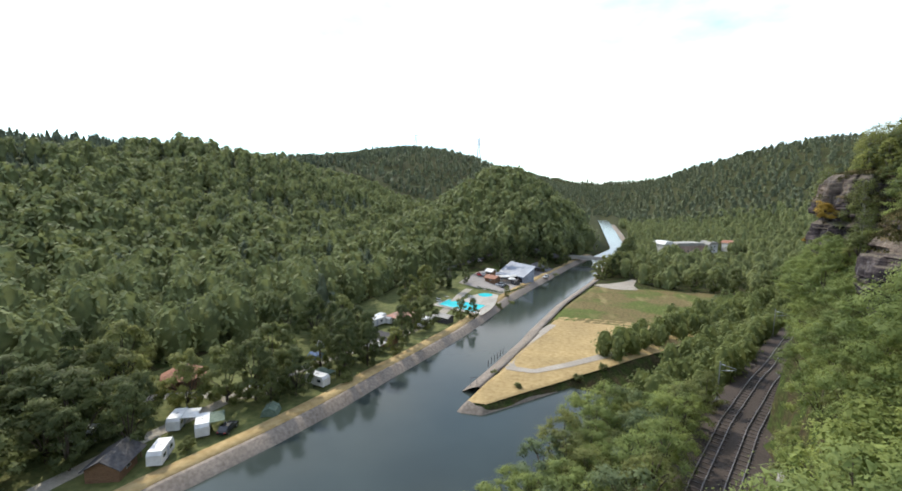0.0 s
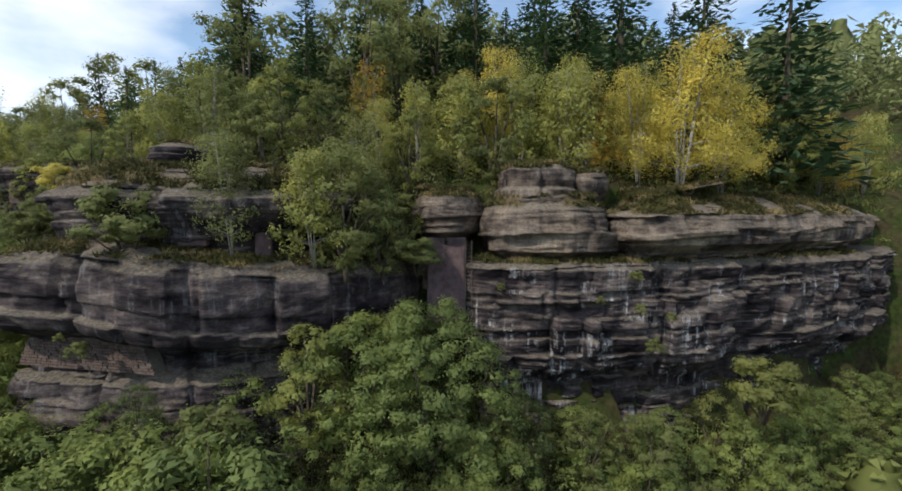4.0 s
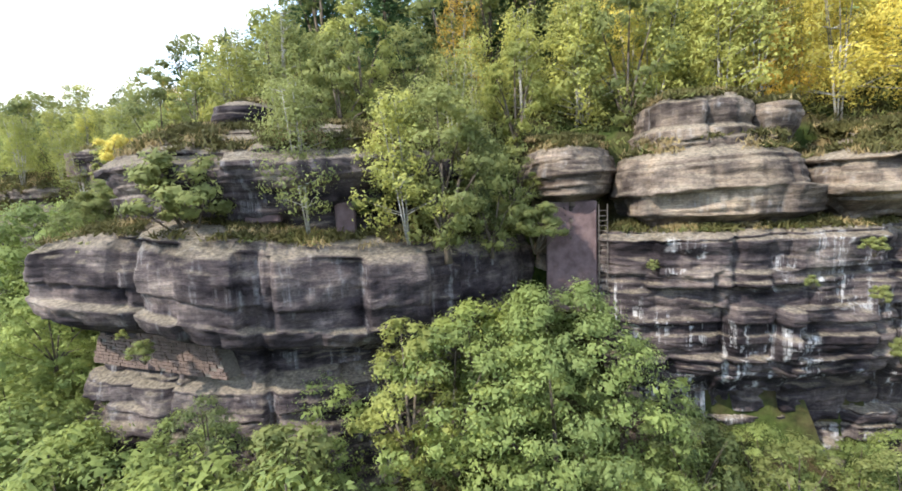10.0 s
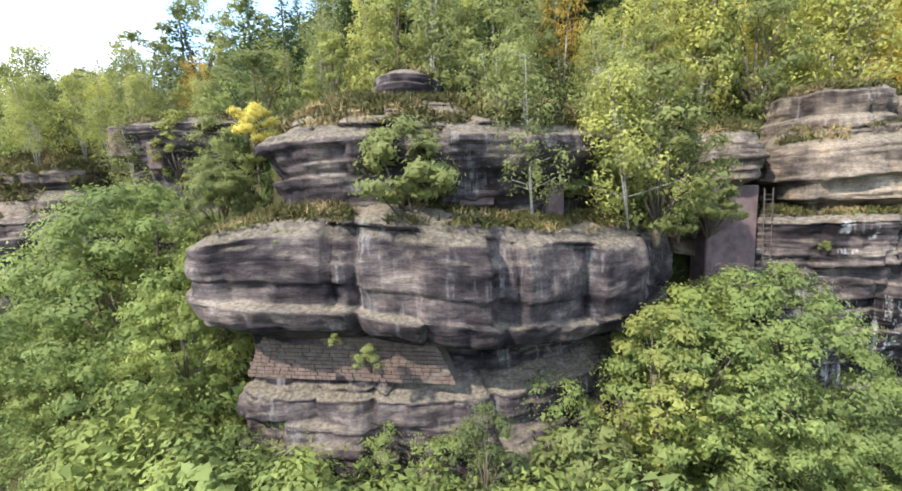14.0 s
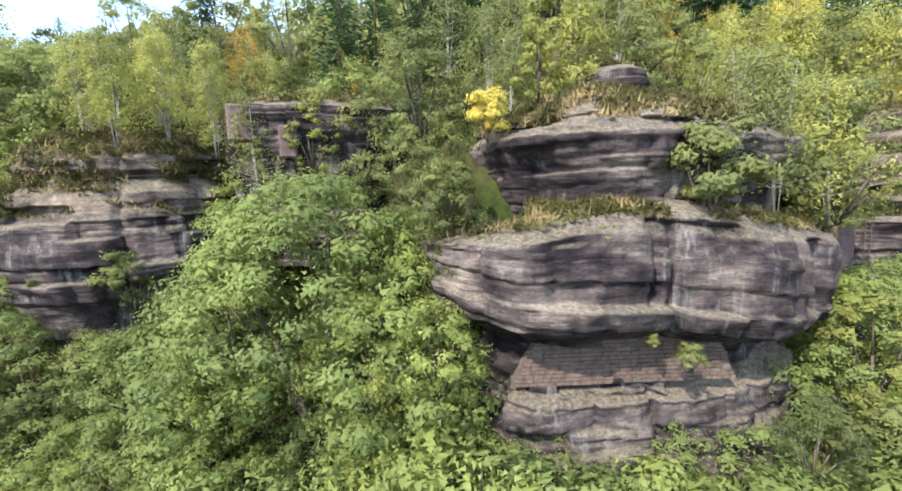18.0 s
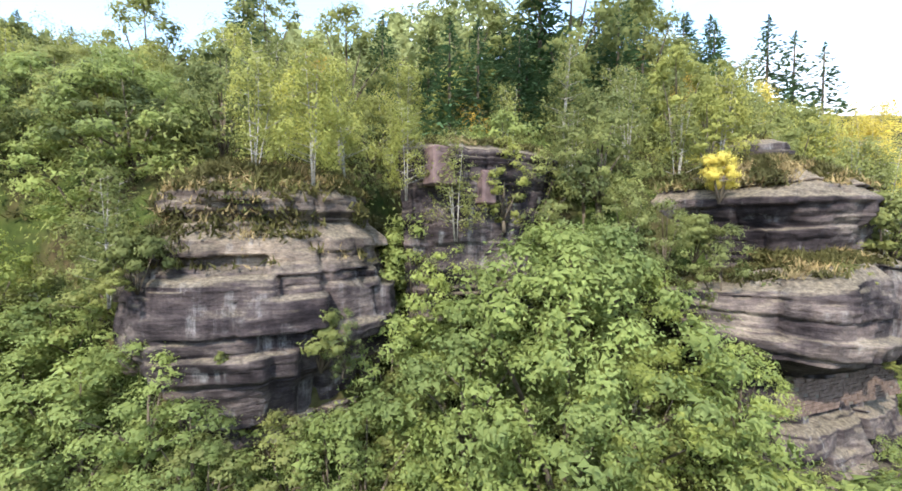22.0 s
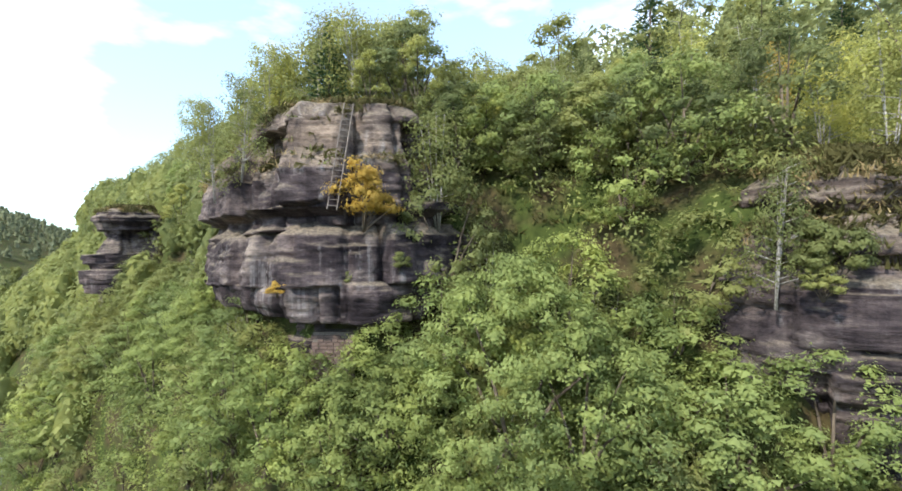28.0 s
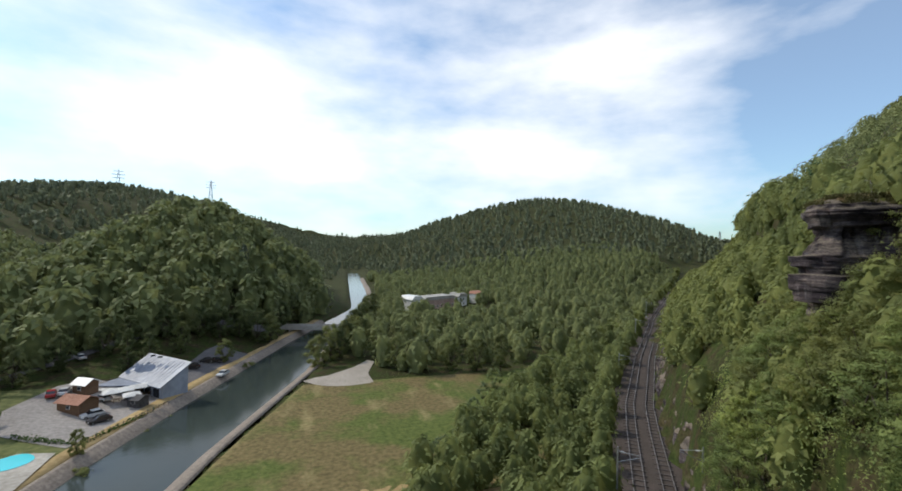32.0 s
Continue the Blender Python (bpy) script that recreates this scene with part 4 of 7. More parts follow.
# ---- cut slabs and masonry ----
cut = thing("cut_slab", 34.0, 4.0, 24.6, 6, "flat cut slab of reddish sandstone between the cliffs", "rock")
part("slab", boxed(-0.6, 1.5, -1.5, 1.6, 0, 7.0, 0.08), RED_ROCK, cut)
for x, y, z, sy, sz, turn in ((30.5, 44.6, 36.4, 0.75, 0.9, 10), (30.5, 42.0, 35.4, 0.5, 0.7, 14), (26.4, 15.6, 31.5, 0.55, 0.8, 34), (24.3, 19.3, 32.5, 0.9, 0.7, 28)):
    q = thing("cut_block", x, y, z, turn, "small squared block of red cut sandstone", "rock", "red cut blocks")
    part("block", boxed(-0.6, 0.8, -sy, sy, -1.2, sz, 0.10), RED_ROCK, q)


def bricked(name, x, y, z, turn, outline, label, seed, length=0.42, course=0.19):
    """Flat brickwork in front of a core: outline gives (left, right) along the wall for each height from 0 up."""
    rng = random.Random(seed)
    wall = thing(name, x, y, z, turn, label, "masonry")
    meshes = []
    for k in range(4):
        me = bpy.data.meshes.new("brick")
        bm = boxed(0, length * (0.8 + 0.12 * k) - 0.02, -0.07, 0.1, 0, course * 0.88, 0.012)
        bm.to_mesh(me)
        bm.free()
        me.materials.append(BLOCK)
        meshes.append((length * (0.8 + 0.12 * k), me))
    core = bmesh.new()
    top = outline[-1][0]
    hs = [h for h, _, _ in outline]
    for row in range(int(top / course)):
        h = (row + 0.5) * course
        lo, hi = float(np.interp(h, hs, [l for _, l, _ in outline])), float(np.interp(h, hs, [r for _, _, r in outline]))
        at = lo - rng.uniform(0, length * 0.4)
        while at < hi - 0.1:
            l, me = rng.choice(meshes)
            if at > lo - 0.16 and rng.random() > 0.03:
                o = new("brick", me)
                o.parent = wall
                o.matrix_basis = Matrix.Translation((at, rng.uniform(-0.025, 0.025), row * course)) @ Matrix.Diagonal((min(1.0, (hi + 0.05 - at) / l), 1, 1, 1))
            at += l
    pts = [(l, h) for h, l, _ in outline] + [(r, h) for h, _, r in reversed(outline)]
    flat = [core.verts.new((q, 0.0, h)) for q, h in pts]
    back = [core.verts.new((q, 0.9, h)) for q, h in pts]
    core.faces.new(flat)
    core.faces.new(back[::-1])
    for k in range(len(pts)):
        core.faces.new((flat[k - 1], flat[k], back[k], back[k - 1]))
    part("core", core, MORTAR, wall)
    return wall


bricked("brick_infill", 21.45, 30.2, 23.5, -90, [(0, 0.0, 10.2), (1.0, 0.4, 9.8), (2.1, 1.0, 9.2)], "old reddish brick infill under the overhanging rock", 5)
bricked("brick_buttress", 32.6, 1.0, 16.2, -90, [(0, 0.0, 2.8), (2.0, 0.1, 1.9), (3.6, 0.2, 0.9)], "sloping buttress of weathered brick below the cliff corner", 6)
bricked("brick_pillar", 35.0, 79.2, 25.0, -90, [(0, 0.0, 2.1), (2.6, 0.0, 2.1)], "short brick pillar propping the overhang", 7)

def ladder(place, long, label):
    lad = thing("rock_ladder", 0, 0, 0, 0, label, "ladder", "iron ladders on the rocks")
    lad.matrix_basis = place
    for q in (-0.24, 0.24):
        part("stile", tube(bmesh.new(), (q, 0, 0), (q, 0, long), 0.035, 0.035, 5), IRON, lad)
    for k in range(int(long / 0.31)):
        part("rung", tube(bmesh.new(), (-0.24, 0, 0.2 + k * 0.3), (0.24, 0, 0.2 + k * 0.3), 0.022, 0.022, 5), IRON, lad)


ladder(Matrix.Translation((33.45, 77.7, 33.8)) @ Matrix.Rotation(0.20, 4, "Y") @ Matrix.Rotation(0.10, 4, "X") @ Matrix.Rotation(radians(90), 4, "Z"), 5.6, "rusty iron ladder fixed to the craggy rock")
ladder(Matrix.Translation((33.0, 2.1, 26.0)) @ Matrix.Rotation(0.03, 4, "Y") @ Matrix.Rotation(radians(90), 4, "Z"), 5.4, "dark iron ladder in the cleft beside the cut slab")


# ---- railway ----
def strip(bm, ys, off, half, z0, z1):
    """A bar swept along the line of the rails at a sideways offset."""
    rows = []
    for y in ys:
        x, dx = float(rail_x(y)), float(rail_x(y + 1) - rail_x(y - 1)) / 2
        n = Vector((1, -dx, 0)).normalized()
        p = Vector((x, y, 0)) + n * off
        rows.append([bm.verts.new((p + n * s) + Vector((0, 0, z))) for s, z in ((-half, z0), (half, z0), (half, z1), (-half, z1))])
    for a, b in zip(rows, rows[1:]):
        for k in range(4):
            bm.faces.new((a[k], a[(k + 1) % 4], b[(k + 1) % 4], b[k]))
    return bm


line_y = [y for y in np.arange(-120, 420, 2.5)]
tagged(part("ballast", strip(bmesh.new(), line_y, 0.0, 5.4, -0.5, 0.07), BALLAST), "dark stone ballast under the two tracks", "railway", kind="structure")
for side in (-1.85, 1.85):
    track = thing("railway_track", 0, 0, 0, 0, "railway track with worn steel rails on dark ballast", "railway", "two parallel tracks")
    for r in (-0.75, 0.75):
        part("rail", strip(bmesh.new(), line_y, side + r, 0.055, 0.16, 0.36), RUSTY_STEEL, track)
    tie = bpy.data.meshes.new("sleeper")
    bm = boxed(-1.25, 1.25, -0.13, 0.13, 0.03, 0.17)
    bm.to_mesh(tie)
    bm.free()
    tie.materials.append(TIE)
    for y in np.arange(30, 262, 1.2):
        x, dx = float(rail_x(y)), float(rail_x(y + 1) - rail_x(y - 1)) / 2
        n = Vector((1, -dx, 0)).normalized()
        o = new("sleeper", tie)
        o.parent = track
        o.matrix_basis = Matrix.Translation(Vector((x, y, 0)) + n * side) @ Matrix.Rotation(math.atan2(n.y, n.x), 4, "Z")
tagged(part("cable_trough", strip(bmesh.new(), line_y, 6.2, 0.35, -0.3, 0.42), CONCRETE), "pale concrete cable trough beside the track", "trough", kind="structure")
tagged(part("side_path", strip(bmesh.new(), [y for y in line_y if y < 68], 8.1, 1.4, -0.5, 0.30), GRAVEL), "gravel service path below the rock slope", "path", kind="structure")
tagged(part("retaining_wall", strip(bmesh.new(), [y for y in line_y if y < 60], 9.8, 0.25, -0.5, 1.2), CONCRETE), "low weathered retaining wall at the foot of the slope", "wall", kind="structure")


def catenary_mast(y, side):
    x, dx = float(rail_x(y)), float(rail_x(y + 1) - rail_x(y - 1)) / 2
    n = Vector((1, -dx, 0)).normalized()
    p = Vector((x, y, 0)) + n * side
    q = thing("catenary_mast", p.x, p.y, 0, math.degrees(math.atan2(n.y, n.x)), "grey steel catenary mast with a bracket over the track", "mast", "masts along the railway")
    s = -1 if side > 0 else 1
    part("pole", tube(tube(bmesh.new(), (0, 0, -0.5), (0, 0, 7.4), 0.13, 0.10), (0, 0, -0.3), (0, 0, 0.3), 0.3, 0.3), GALV, q)
    part("bracket", tube(tube(bmesh.new(), (0, 0, 6.9), (2.6 * s, 0, 6.6), 0.05, 0.04), (0, 0, 5.6), (2.6 * s, 0, 6.4), 0.05, 0.04), GALV, q)
    part("insulator", tube(bmesh.new(), (0.35 * s, 0, 6.86), (0.75 * s, 0, 6.82), 0.09, 0.09), WHITE, q)


for y in (38, 82, 126, 168, 212, 256):
    catenary_mast(y, -5.0)
    catenary_mast(y + 3, 5.2)
sig = thing("signal_post", float(rail_x(92)) + 5.2, 89, 0, 30, "dark railway signal on a post beside the track", "signal")
part("post", tube(bmesh.new(), (0, 0, -0.3), (0, 0, 4.2), 0.09, 0.08), GALV, sig)
part("signal_head", boxed(-0.35, 0.35, -0.15, 0.15, 3.4, 4.8, 0.05), ROOF_DARK, sig)
part("ladder", box(box(bmesh.new(), -0.25, -0.21, 0.2, 0.24, 0, 3.4), 0.21, 0.25, 0.2, 0.24, 0, 3.4), GALV, sig)


# ---- woods ----
def woods(name, pts, label, seed, mat, pointed=0.0, per=60, leaf=1.0, hearts=True):
    """A far wood as one object: for each tree a dense heart and many leaf clumps round it; pointed 0 for round crowns to 1 for conifers."""
    rng = np.random.default_rng(seed)
    pts = np.asarray(pts, float)
    per, leaf = int(per * 1.9), leaf * 0.76
    V, F, at = [], [], 0
    ring, rows = (6, 4) if per > 76 else (5, 3)
    for kind in range(6):
        sel = pts[kind::6]
        if not len(sel):
            continue
        q = rng.uniform(0.0, 1.0, per) ** (1 + 0.6 * pointed)
        a = rng.uniform(0, 2 * math.pi, per)
        prof = lambda k: (1 - pointed) * 0.36 * np.sqrt(np.clip(1 - (2 * k - 0.95) ** 2 / 1.15, 0.03, 1)) + pointed * (0.25 * (1 - k) ** 0.8 + 0.012)
        lump = 1 + 0.30 * np.sin(3 * a + kind) * np.cos(5 * q * 3 + kind)
        r = prof(q) * lump * rng.uniform(0.82, 1.10, per)
        c = np.stack([np.cos(a) * r, np.sin(a) * r, 0.05 + 0.93 * q], 1)
        nr = np.stack([np.cos(a), np.sin(a), 0.35 + q], 1) + rng.normal(size=(per, 3)) * 0.45
        up = np.stack([np.cos(a) * 0.6, np.sin(a) * 0.6, -0.6 + 0 * a], 1) + rng.normal(size=(per, 3)) * 0.5
        ln = leaf * rng.uniform(0.7, 1.35, per) * (0.12 if pointed < 0.5 else 0.13 * (1.15 - 0.7 * q))
        k = np.repeat(np.linspace(0.02, 0.94, rows), ring)
        b = np.tile(np.arange(ring) * 2 * math.pi / ring, rows) + k * 2
        hr = prof(k) * 0.80 * rng.uniform(0.85, 1.1, len(k))
        heart = np.stack([np.cos(b) * hr, np.sin(b) * hr, 0.03 + 0.93 * k], 1)
        h = sel[:, 3]
        turn = rng.uniform(0, 2 * math.pi, len(sel))
        cs, sn = np.cos(turn)[:, None], np.sin(turn)[:, None]
        wide = rng.uniform(0.85, 1.2, len(sel))[:, None]

        def spun(v, s=1.0):
            return np.stack([(v[None, :, 0] * cs - v[None, :, 1] * sn) * s, (v[None, :, 0] * sn + v[None, :, 1] * cs) * s, np.repeat(v[None, :, 2], len(sel), 0)], -1)

        L = (ln[None] * h[:, None]).ravel()
        v, f = blades((spun(c, wide) * h[:, None, None] + sel[:, None, :3]).reshape(-1, 3), spun(nr).reshape(-1, 3), spun(up).reshape(-1, 3), L, L * 0.72)
        V.append(v)
        F.append(f + at)
        at += len(v)
        if not hearts:
            continue
        V.append((spun(heart, wide) * h[:, None, None] + sel[:, None, :3]).reshape(-1, 3))
        i, j = np.meshgrid(np.arange(rows - 1), np.arange(ring), indexing="ij")
        one = np.stack([i * ring + j, i * ring + (j + 1) % ring, (i + 1) * ring + (j + 1) % ring, (i + 1) * ring + j], -1).reshape(-1, 4)
        one = np.concatenate([one[:, [0, 1, 2]], one[:, [0, 2, 3]]])
        F.append((one[None] + (np.arange(len(sel)) * rows * ring)[:, None, None]).reshape(-1, 3) + at)
        at += len(sel) * rows * ring
    return tagged(quads(name, np.concatenate(V), np.concatenate(F), mat), label, "woods", kind="stuff")


def scatter(seed, x0, x1, y0, y1, step, want, tall):
    rng = np.random.default_rng(seed)
    x, y = np.meshgrid(np.arange(x0, x1, step), np.arange(y0, y1, step))
    x, y = x.ravel() + rng.uniform(-.48, .48, x.size) * step, y.ravel() + rng.uniform(-.48, .48, x.size) * step
    ok = want(x, y)
    x, y = x[ok], y[ok]
    return np.stack([x, y, ground_z(x, y) - 0.4, rng.uniform(*tall, len(x))], 1)


def left_side(x, y):
    lb = left_bank(y)
    edge = np.interp(y, [-60, 30, 60, 120, 150, 200, 225, 260, 300], [10, 42, 52, 47, 50, 50, 42, 12, 7])
    return x < lb - edge - 5 * wave(x * 2.5, y * 2.5, 5.0)


def conifer_share(x, y):
    return wave(x * 1.4, y * 1.4, 6.0) + 0.5 * np.sin(x * 0.4 + y * 0.3) + 0.004 * (-x - 160)


def pick(pts, test):
    return pts[test(pts[:, 0], pts[:, 1])]


near_left = scatter(101, -330, 20, -60, 480, 6.4, left_side, (9.5, 18.0))
seen = near_left[near_left[:, 1] > -0.36 * near_left[:, 0] - 12]
hidden = near_left[near_left[:, 1] <= -0.36 * near_left[:, 0] - 12]
close = lambda p: np.hypot(p[:, 0], p[:, 1]) < 190
leafy_left = pick(seen, lambda x, y: conifer_share(x, y) <= 0.55)
pine_left = pick(seen, lambda x, y: conifer_share(x, y) > 0.55)
woods("wood", leafy_left[close(leafy_left)], "mixed green wood at the edge of the campsite", 111, LEAF_FOREST, 0.35, 100, 0.95)
woods("wood", leafy_left[~close(leafy_left)], "mixed green wood on the far valley side", 110, LEAF_FOREST, 0.25, 34, 1.5)
pine_left[:, 3] *= np.where(pine_left[:, 0] < -190, 0.55, 0.95)
woods("conifer_wood", pine_left, "dark conifer wood on the far valley side", 112, LEAF_PINE_HAZE, 0.9, 30, 1.6)
woods("wood", hidden, "mixed wood on the valley side behind the start", 109, LEAF_FOREST, 0.1, 6, 3.2)
far_left = scatter(102, -900, -320, -150, 1500, 12.5, left_side, (9, 14))
# the mixed ridge wood takes the bluish conifer colour too, as painted haze
woods("wood", pick(far_left, lambda x, y: conifer_share(x, y) <= 0.3), "mixed wood on the distant ridge", 113, LEAF_PINE_HAZE, 0.2, 14, 2.3)
woods("conifer_wood", pick(far_left, lambda x, y: conifer_share(x, y) > 0.3), "conifers on the distant ridge", 114, LEAF_PINE_HAZE, 0.9, 14, 2.2)


def valley_head(x, y):
    lb = left_bank(y)
    return ((x < lb - 6) | (x > lb + canal_width(y) + 8)) & (x < rail_x(y) - 9) & (y > 205 + 0.12 * x) & ~((x > 62) & (x < 125) & (y > 318) & (y < 352)) & ~((x < 36) & (y < 233))


mid = scatter(103, -320, 420, 205, 620, 8.0, valley_head, (6, 11))
woods("wood", mid[mid[:, 0] > left_bank(mid[:, 1])], "green wood on the valley floor beyond the meadow", 115, LEAF_FOREST, 0.0, 44, 1.35)
back = scatter(104, -1000, 1500, 560, 2100, 18.0, lambda x, y: ((np.abs(x - left_bank(y) - 6) > 22) | (y > 820)) & (x < rail_x(y) + 900) & (x > -900 + 0.1 * y), (9, 15))
# haze over these far hills comes only from the bluish leaf colour
woods("wood", back, "green wood on the hills at the head of the valley", 116, LEAF_PINE_HAZE, 0.25, 7, 3.0)


def right_side(x, y):
    over = x - cliff_x(y)
    return ((over > 24) & (y < 105)) | ((over > 6) & (y >= 105)) & (x - rail_x(y) > 10)


right = scatter(105, -20, 420, -70, 560, 7.0, right_side, (7.5, 11.5))
near_r = (right[:, 0] - cliff_x(right[:, 1]) < 62) & (right[:, 1] < 190)
right[:, 3] *= np.interp(right[:, 1], [0, 30, 60, 90], [1.25, 1.15, 0.85, 0.7])
right[:, 3] *= np.where(conifer_share(right[:, 0], right[:, 1] + 70) > -0.15, 1.12, 0.85)
woods("conifer_wood", pick(right[near_r], lambda x, y: conifer_share(x, y + 70) > -0.15), "dark conifers on the hill behind the cliff", 117, LEAF_NEEDLE, 0.92, 130, 1.0, False)
woods("wood", pick(right[near_r], lambda x, y: conifer_share(x, y + 70) <= -0.15), "mixed wood on the hill behind the cliff", 118, LEAF_FOREST, 0.1, 130, 0.9, False)
woods("wood", right[~near_r], "mixed wood farther back on the hill", 124, LEAF_FOREST, 0.4, 10, 2.6)
wall_scrub = scatter(147, 40, 200, 93, 190, 1.9, lambda x, y: (x - cliff_x(y) > -1.5) & (x - cliff_x(y) < 7) & ((y < 104) | (y > 118) | (x - cliff_x(y) < -0.5)), (3.0, 5.0))
wall_scrub[:, 2] += 0.6
woods("wood", wall_scrub, "green scrub hiding the steep upper slope", 148, LEAF_SCRUB, 0.0, 46, 1.2)
slope_far = scatter(106, 30, 420, 104, 520, 4.2, lambda x, y: (x - rail_x(y) > verge_of(y) + 2.0) & (x - cliff_x(y) < 9), (4.6, 7.4))
sf = slope_far[:, 1] < 190
woods("wood", slope_far[sf], "thick green scrub on the slope above the railway", 119, LEAF_SCRUB, 0.0, 70, 1.05)
woods("wood", slope_far[~sf], "thick green scrub farther along the railway", 125, LEAF_SCRUB, 0.0, 20, 2.0)
belt = scatter(107, -80, 420, -120, 520, 4.2, lambda x, y: (rail_x(y) - x > 7.0) & (rail_x(y) - x < np.interp(y, [40, 60, 85, 100, 140, 200, 300], [16, 24, 33, 41, 44, 36, 22])) & ((rail_x(y) - x < 24) | (y - 1.02 * (x + 17) > 85)), (5.5, 8.5))
woods("wood", belt[(belt[:, 1] > 82) & (belt[:, 1] < 230)], "belt of green trees along the railway", 120, LEAF_SCRUB, 0.0, 66, 1.05)
woods("wood", belt[belt[:, 1] >= 230], "far belt of green trees along the railway", 126, LEAF_SCRUB, 0.0, 20, 2.0)


# ---- nearer trees on the slopes ----
low = scatter(108, -60, 40, -60, 27, 3.6, lambda x, y: (x - rail_x(y) > 10) & (x < cliff_x(y) - 12), (4.5, 6.5))
behind = scatter(143, -90, 60, -125, -45, 4.4, lambda x, y: (x - rail_x(y) > 11) & (x < cliff_x(y) + 34), (5.5, 8.0))
woods("wood", behind, "green wood on the slope where the cliff ends", 144, LEAF_SCRUB, 0.0, 80, 0.9)
face_scrub = scatter(145, -60, 60, -82, -43, 1.8, lambda x, y: (x - cliff_x(y) > -3) & (x - cliff_x(y) < 8) & (y < -45.5), (3.0, 4.6))
face_scrub[:, 2] += 1.2
woods("wood", face_scrub, "green scrub on the steep end of the cliff", 146, LEAF_SCRUB, 0.0, 60, 1.0)
woods("wood", low, "thick green trees low on the slope below the cliff", 121, LEAF_SCRUB, 0.0, 60, 1.1)
woods("wood", belt[belt[:, 1] < 40], "green trees along the railway under the cliff", 122, LEAF_SCRUB, 0.0, 40, 1.3)


def bushes(name, pts, label, seed, mat, per, leaf=0.26):
    """Low leafy scrub as one object: loose clouds of leaves."""
    rng = np.random.default_rng(seed)
    h = np.repeat(pts[:, 3], per)
    d = rng.normal(size=(len(h), 3))
    d /= np.linalg.norm(d, axis=1, keepdims=True)
    c = np.repeat(pts[:, :3], per, axis=0) + d * (h * rng.uniform(0.45, 1.0, len(h)) ** 0.5)[:, None] * np.array([0.62, 0.62, 0.5]) + np.stack([0 * h, 0 * h, h * 0.45], 1)
    soft = d + np.array([-0.1, 0.1, 0.5])
    v, f = blades(c, soft + rng.normal(size=d.shape) * 0.4, rng.normal(size=d.shape) + d, leaf * rng.uniform(0.7, 1.4, len(h)), leaf * rng.uniform(0.4, 0.7, len(h)))
    return tagged(quads(name, v, f, mat, normals=np.repeat(soft / np.linalg.norm(soft, axis=1, keepdims=True), 3, axis=0)), label, "undergrowth", kind="stuff")


cover = scatter(109, -10, 110, -50, 125, 2.3, lambda x, y: ((x - cliff_x(y) > 9) & (x - cliff_x(y) < 30)) | ((x - cliff_x(y) > -1) & (x - cliff_x(y) < 12) & (((y > 61) & (y < 71.5)) | (y > 86) | ((y > 34.5) & (y < 45)) | ((y > 4) & (y < 17)) | ((y > 43) & (y < 50)))), (2.0, 4.2))
bushes("undergrowth", cover, "green undergrowth between the trees above the cliff", 123, LEAF_SCRUB, 110)
steep = scatter(141, -10, 70, 57.5, 74.5, 1.3, lambda x, y: (x - cliff_x(y) > -0.4) & (x - cliff_x(y) < 17) & ((y > 60.8) | (x - cliff_x(y) > 2.2)) & ((y < 72.5) | (x - cliff_x(y) > 6)), (2.0, 3.4))
steep[:, 2] += 1.0
bushes("undergrowth", steep, "green scrub on the steep gully between the rocks", 142, LEAF_SCRUB, 90)
below = scatter(127, -10, 90, -30, 124, 1.8, lambda x, y: (x - rail_x(y) > verge_of(y) + 0.8) & (x < cliff_x(y) - 0.2) & ((y > 30) | (x > cliff_x(y) - 13)), (1.6, 3.2))
bushes("undergrowth", below, "green bushes filling the slope under the trees", 128, LEAF_LOCUST, 90)

foot_scrub = scatter(149, 20, 90, 74, 126, 1.4, lambda x, y: (x - rail_x(y) > verge_of(y) + 0.3) & (x < cliff_x(y) + 1.0), (2.0, 3.4))
bushes("undergrowth", foot_scrub, "thick green bushes on the slope above the railway", 150, LEAF_LOCUST, 110, 0.22)


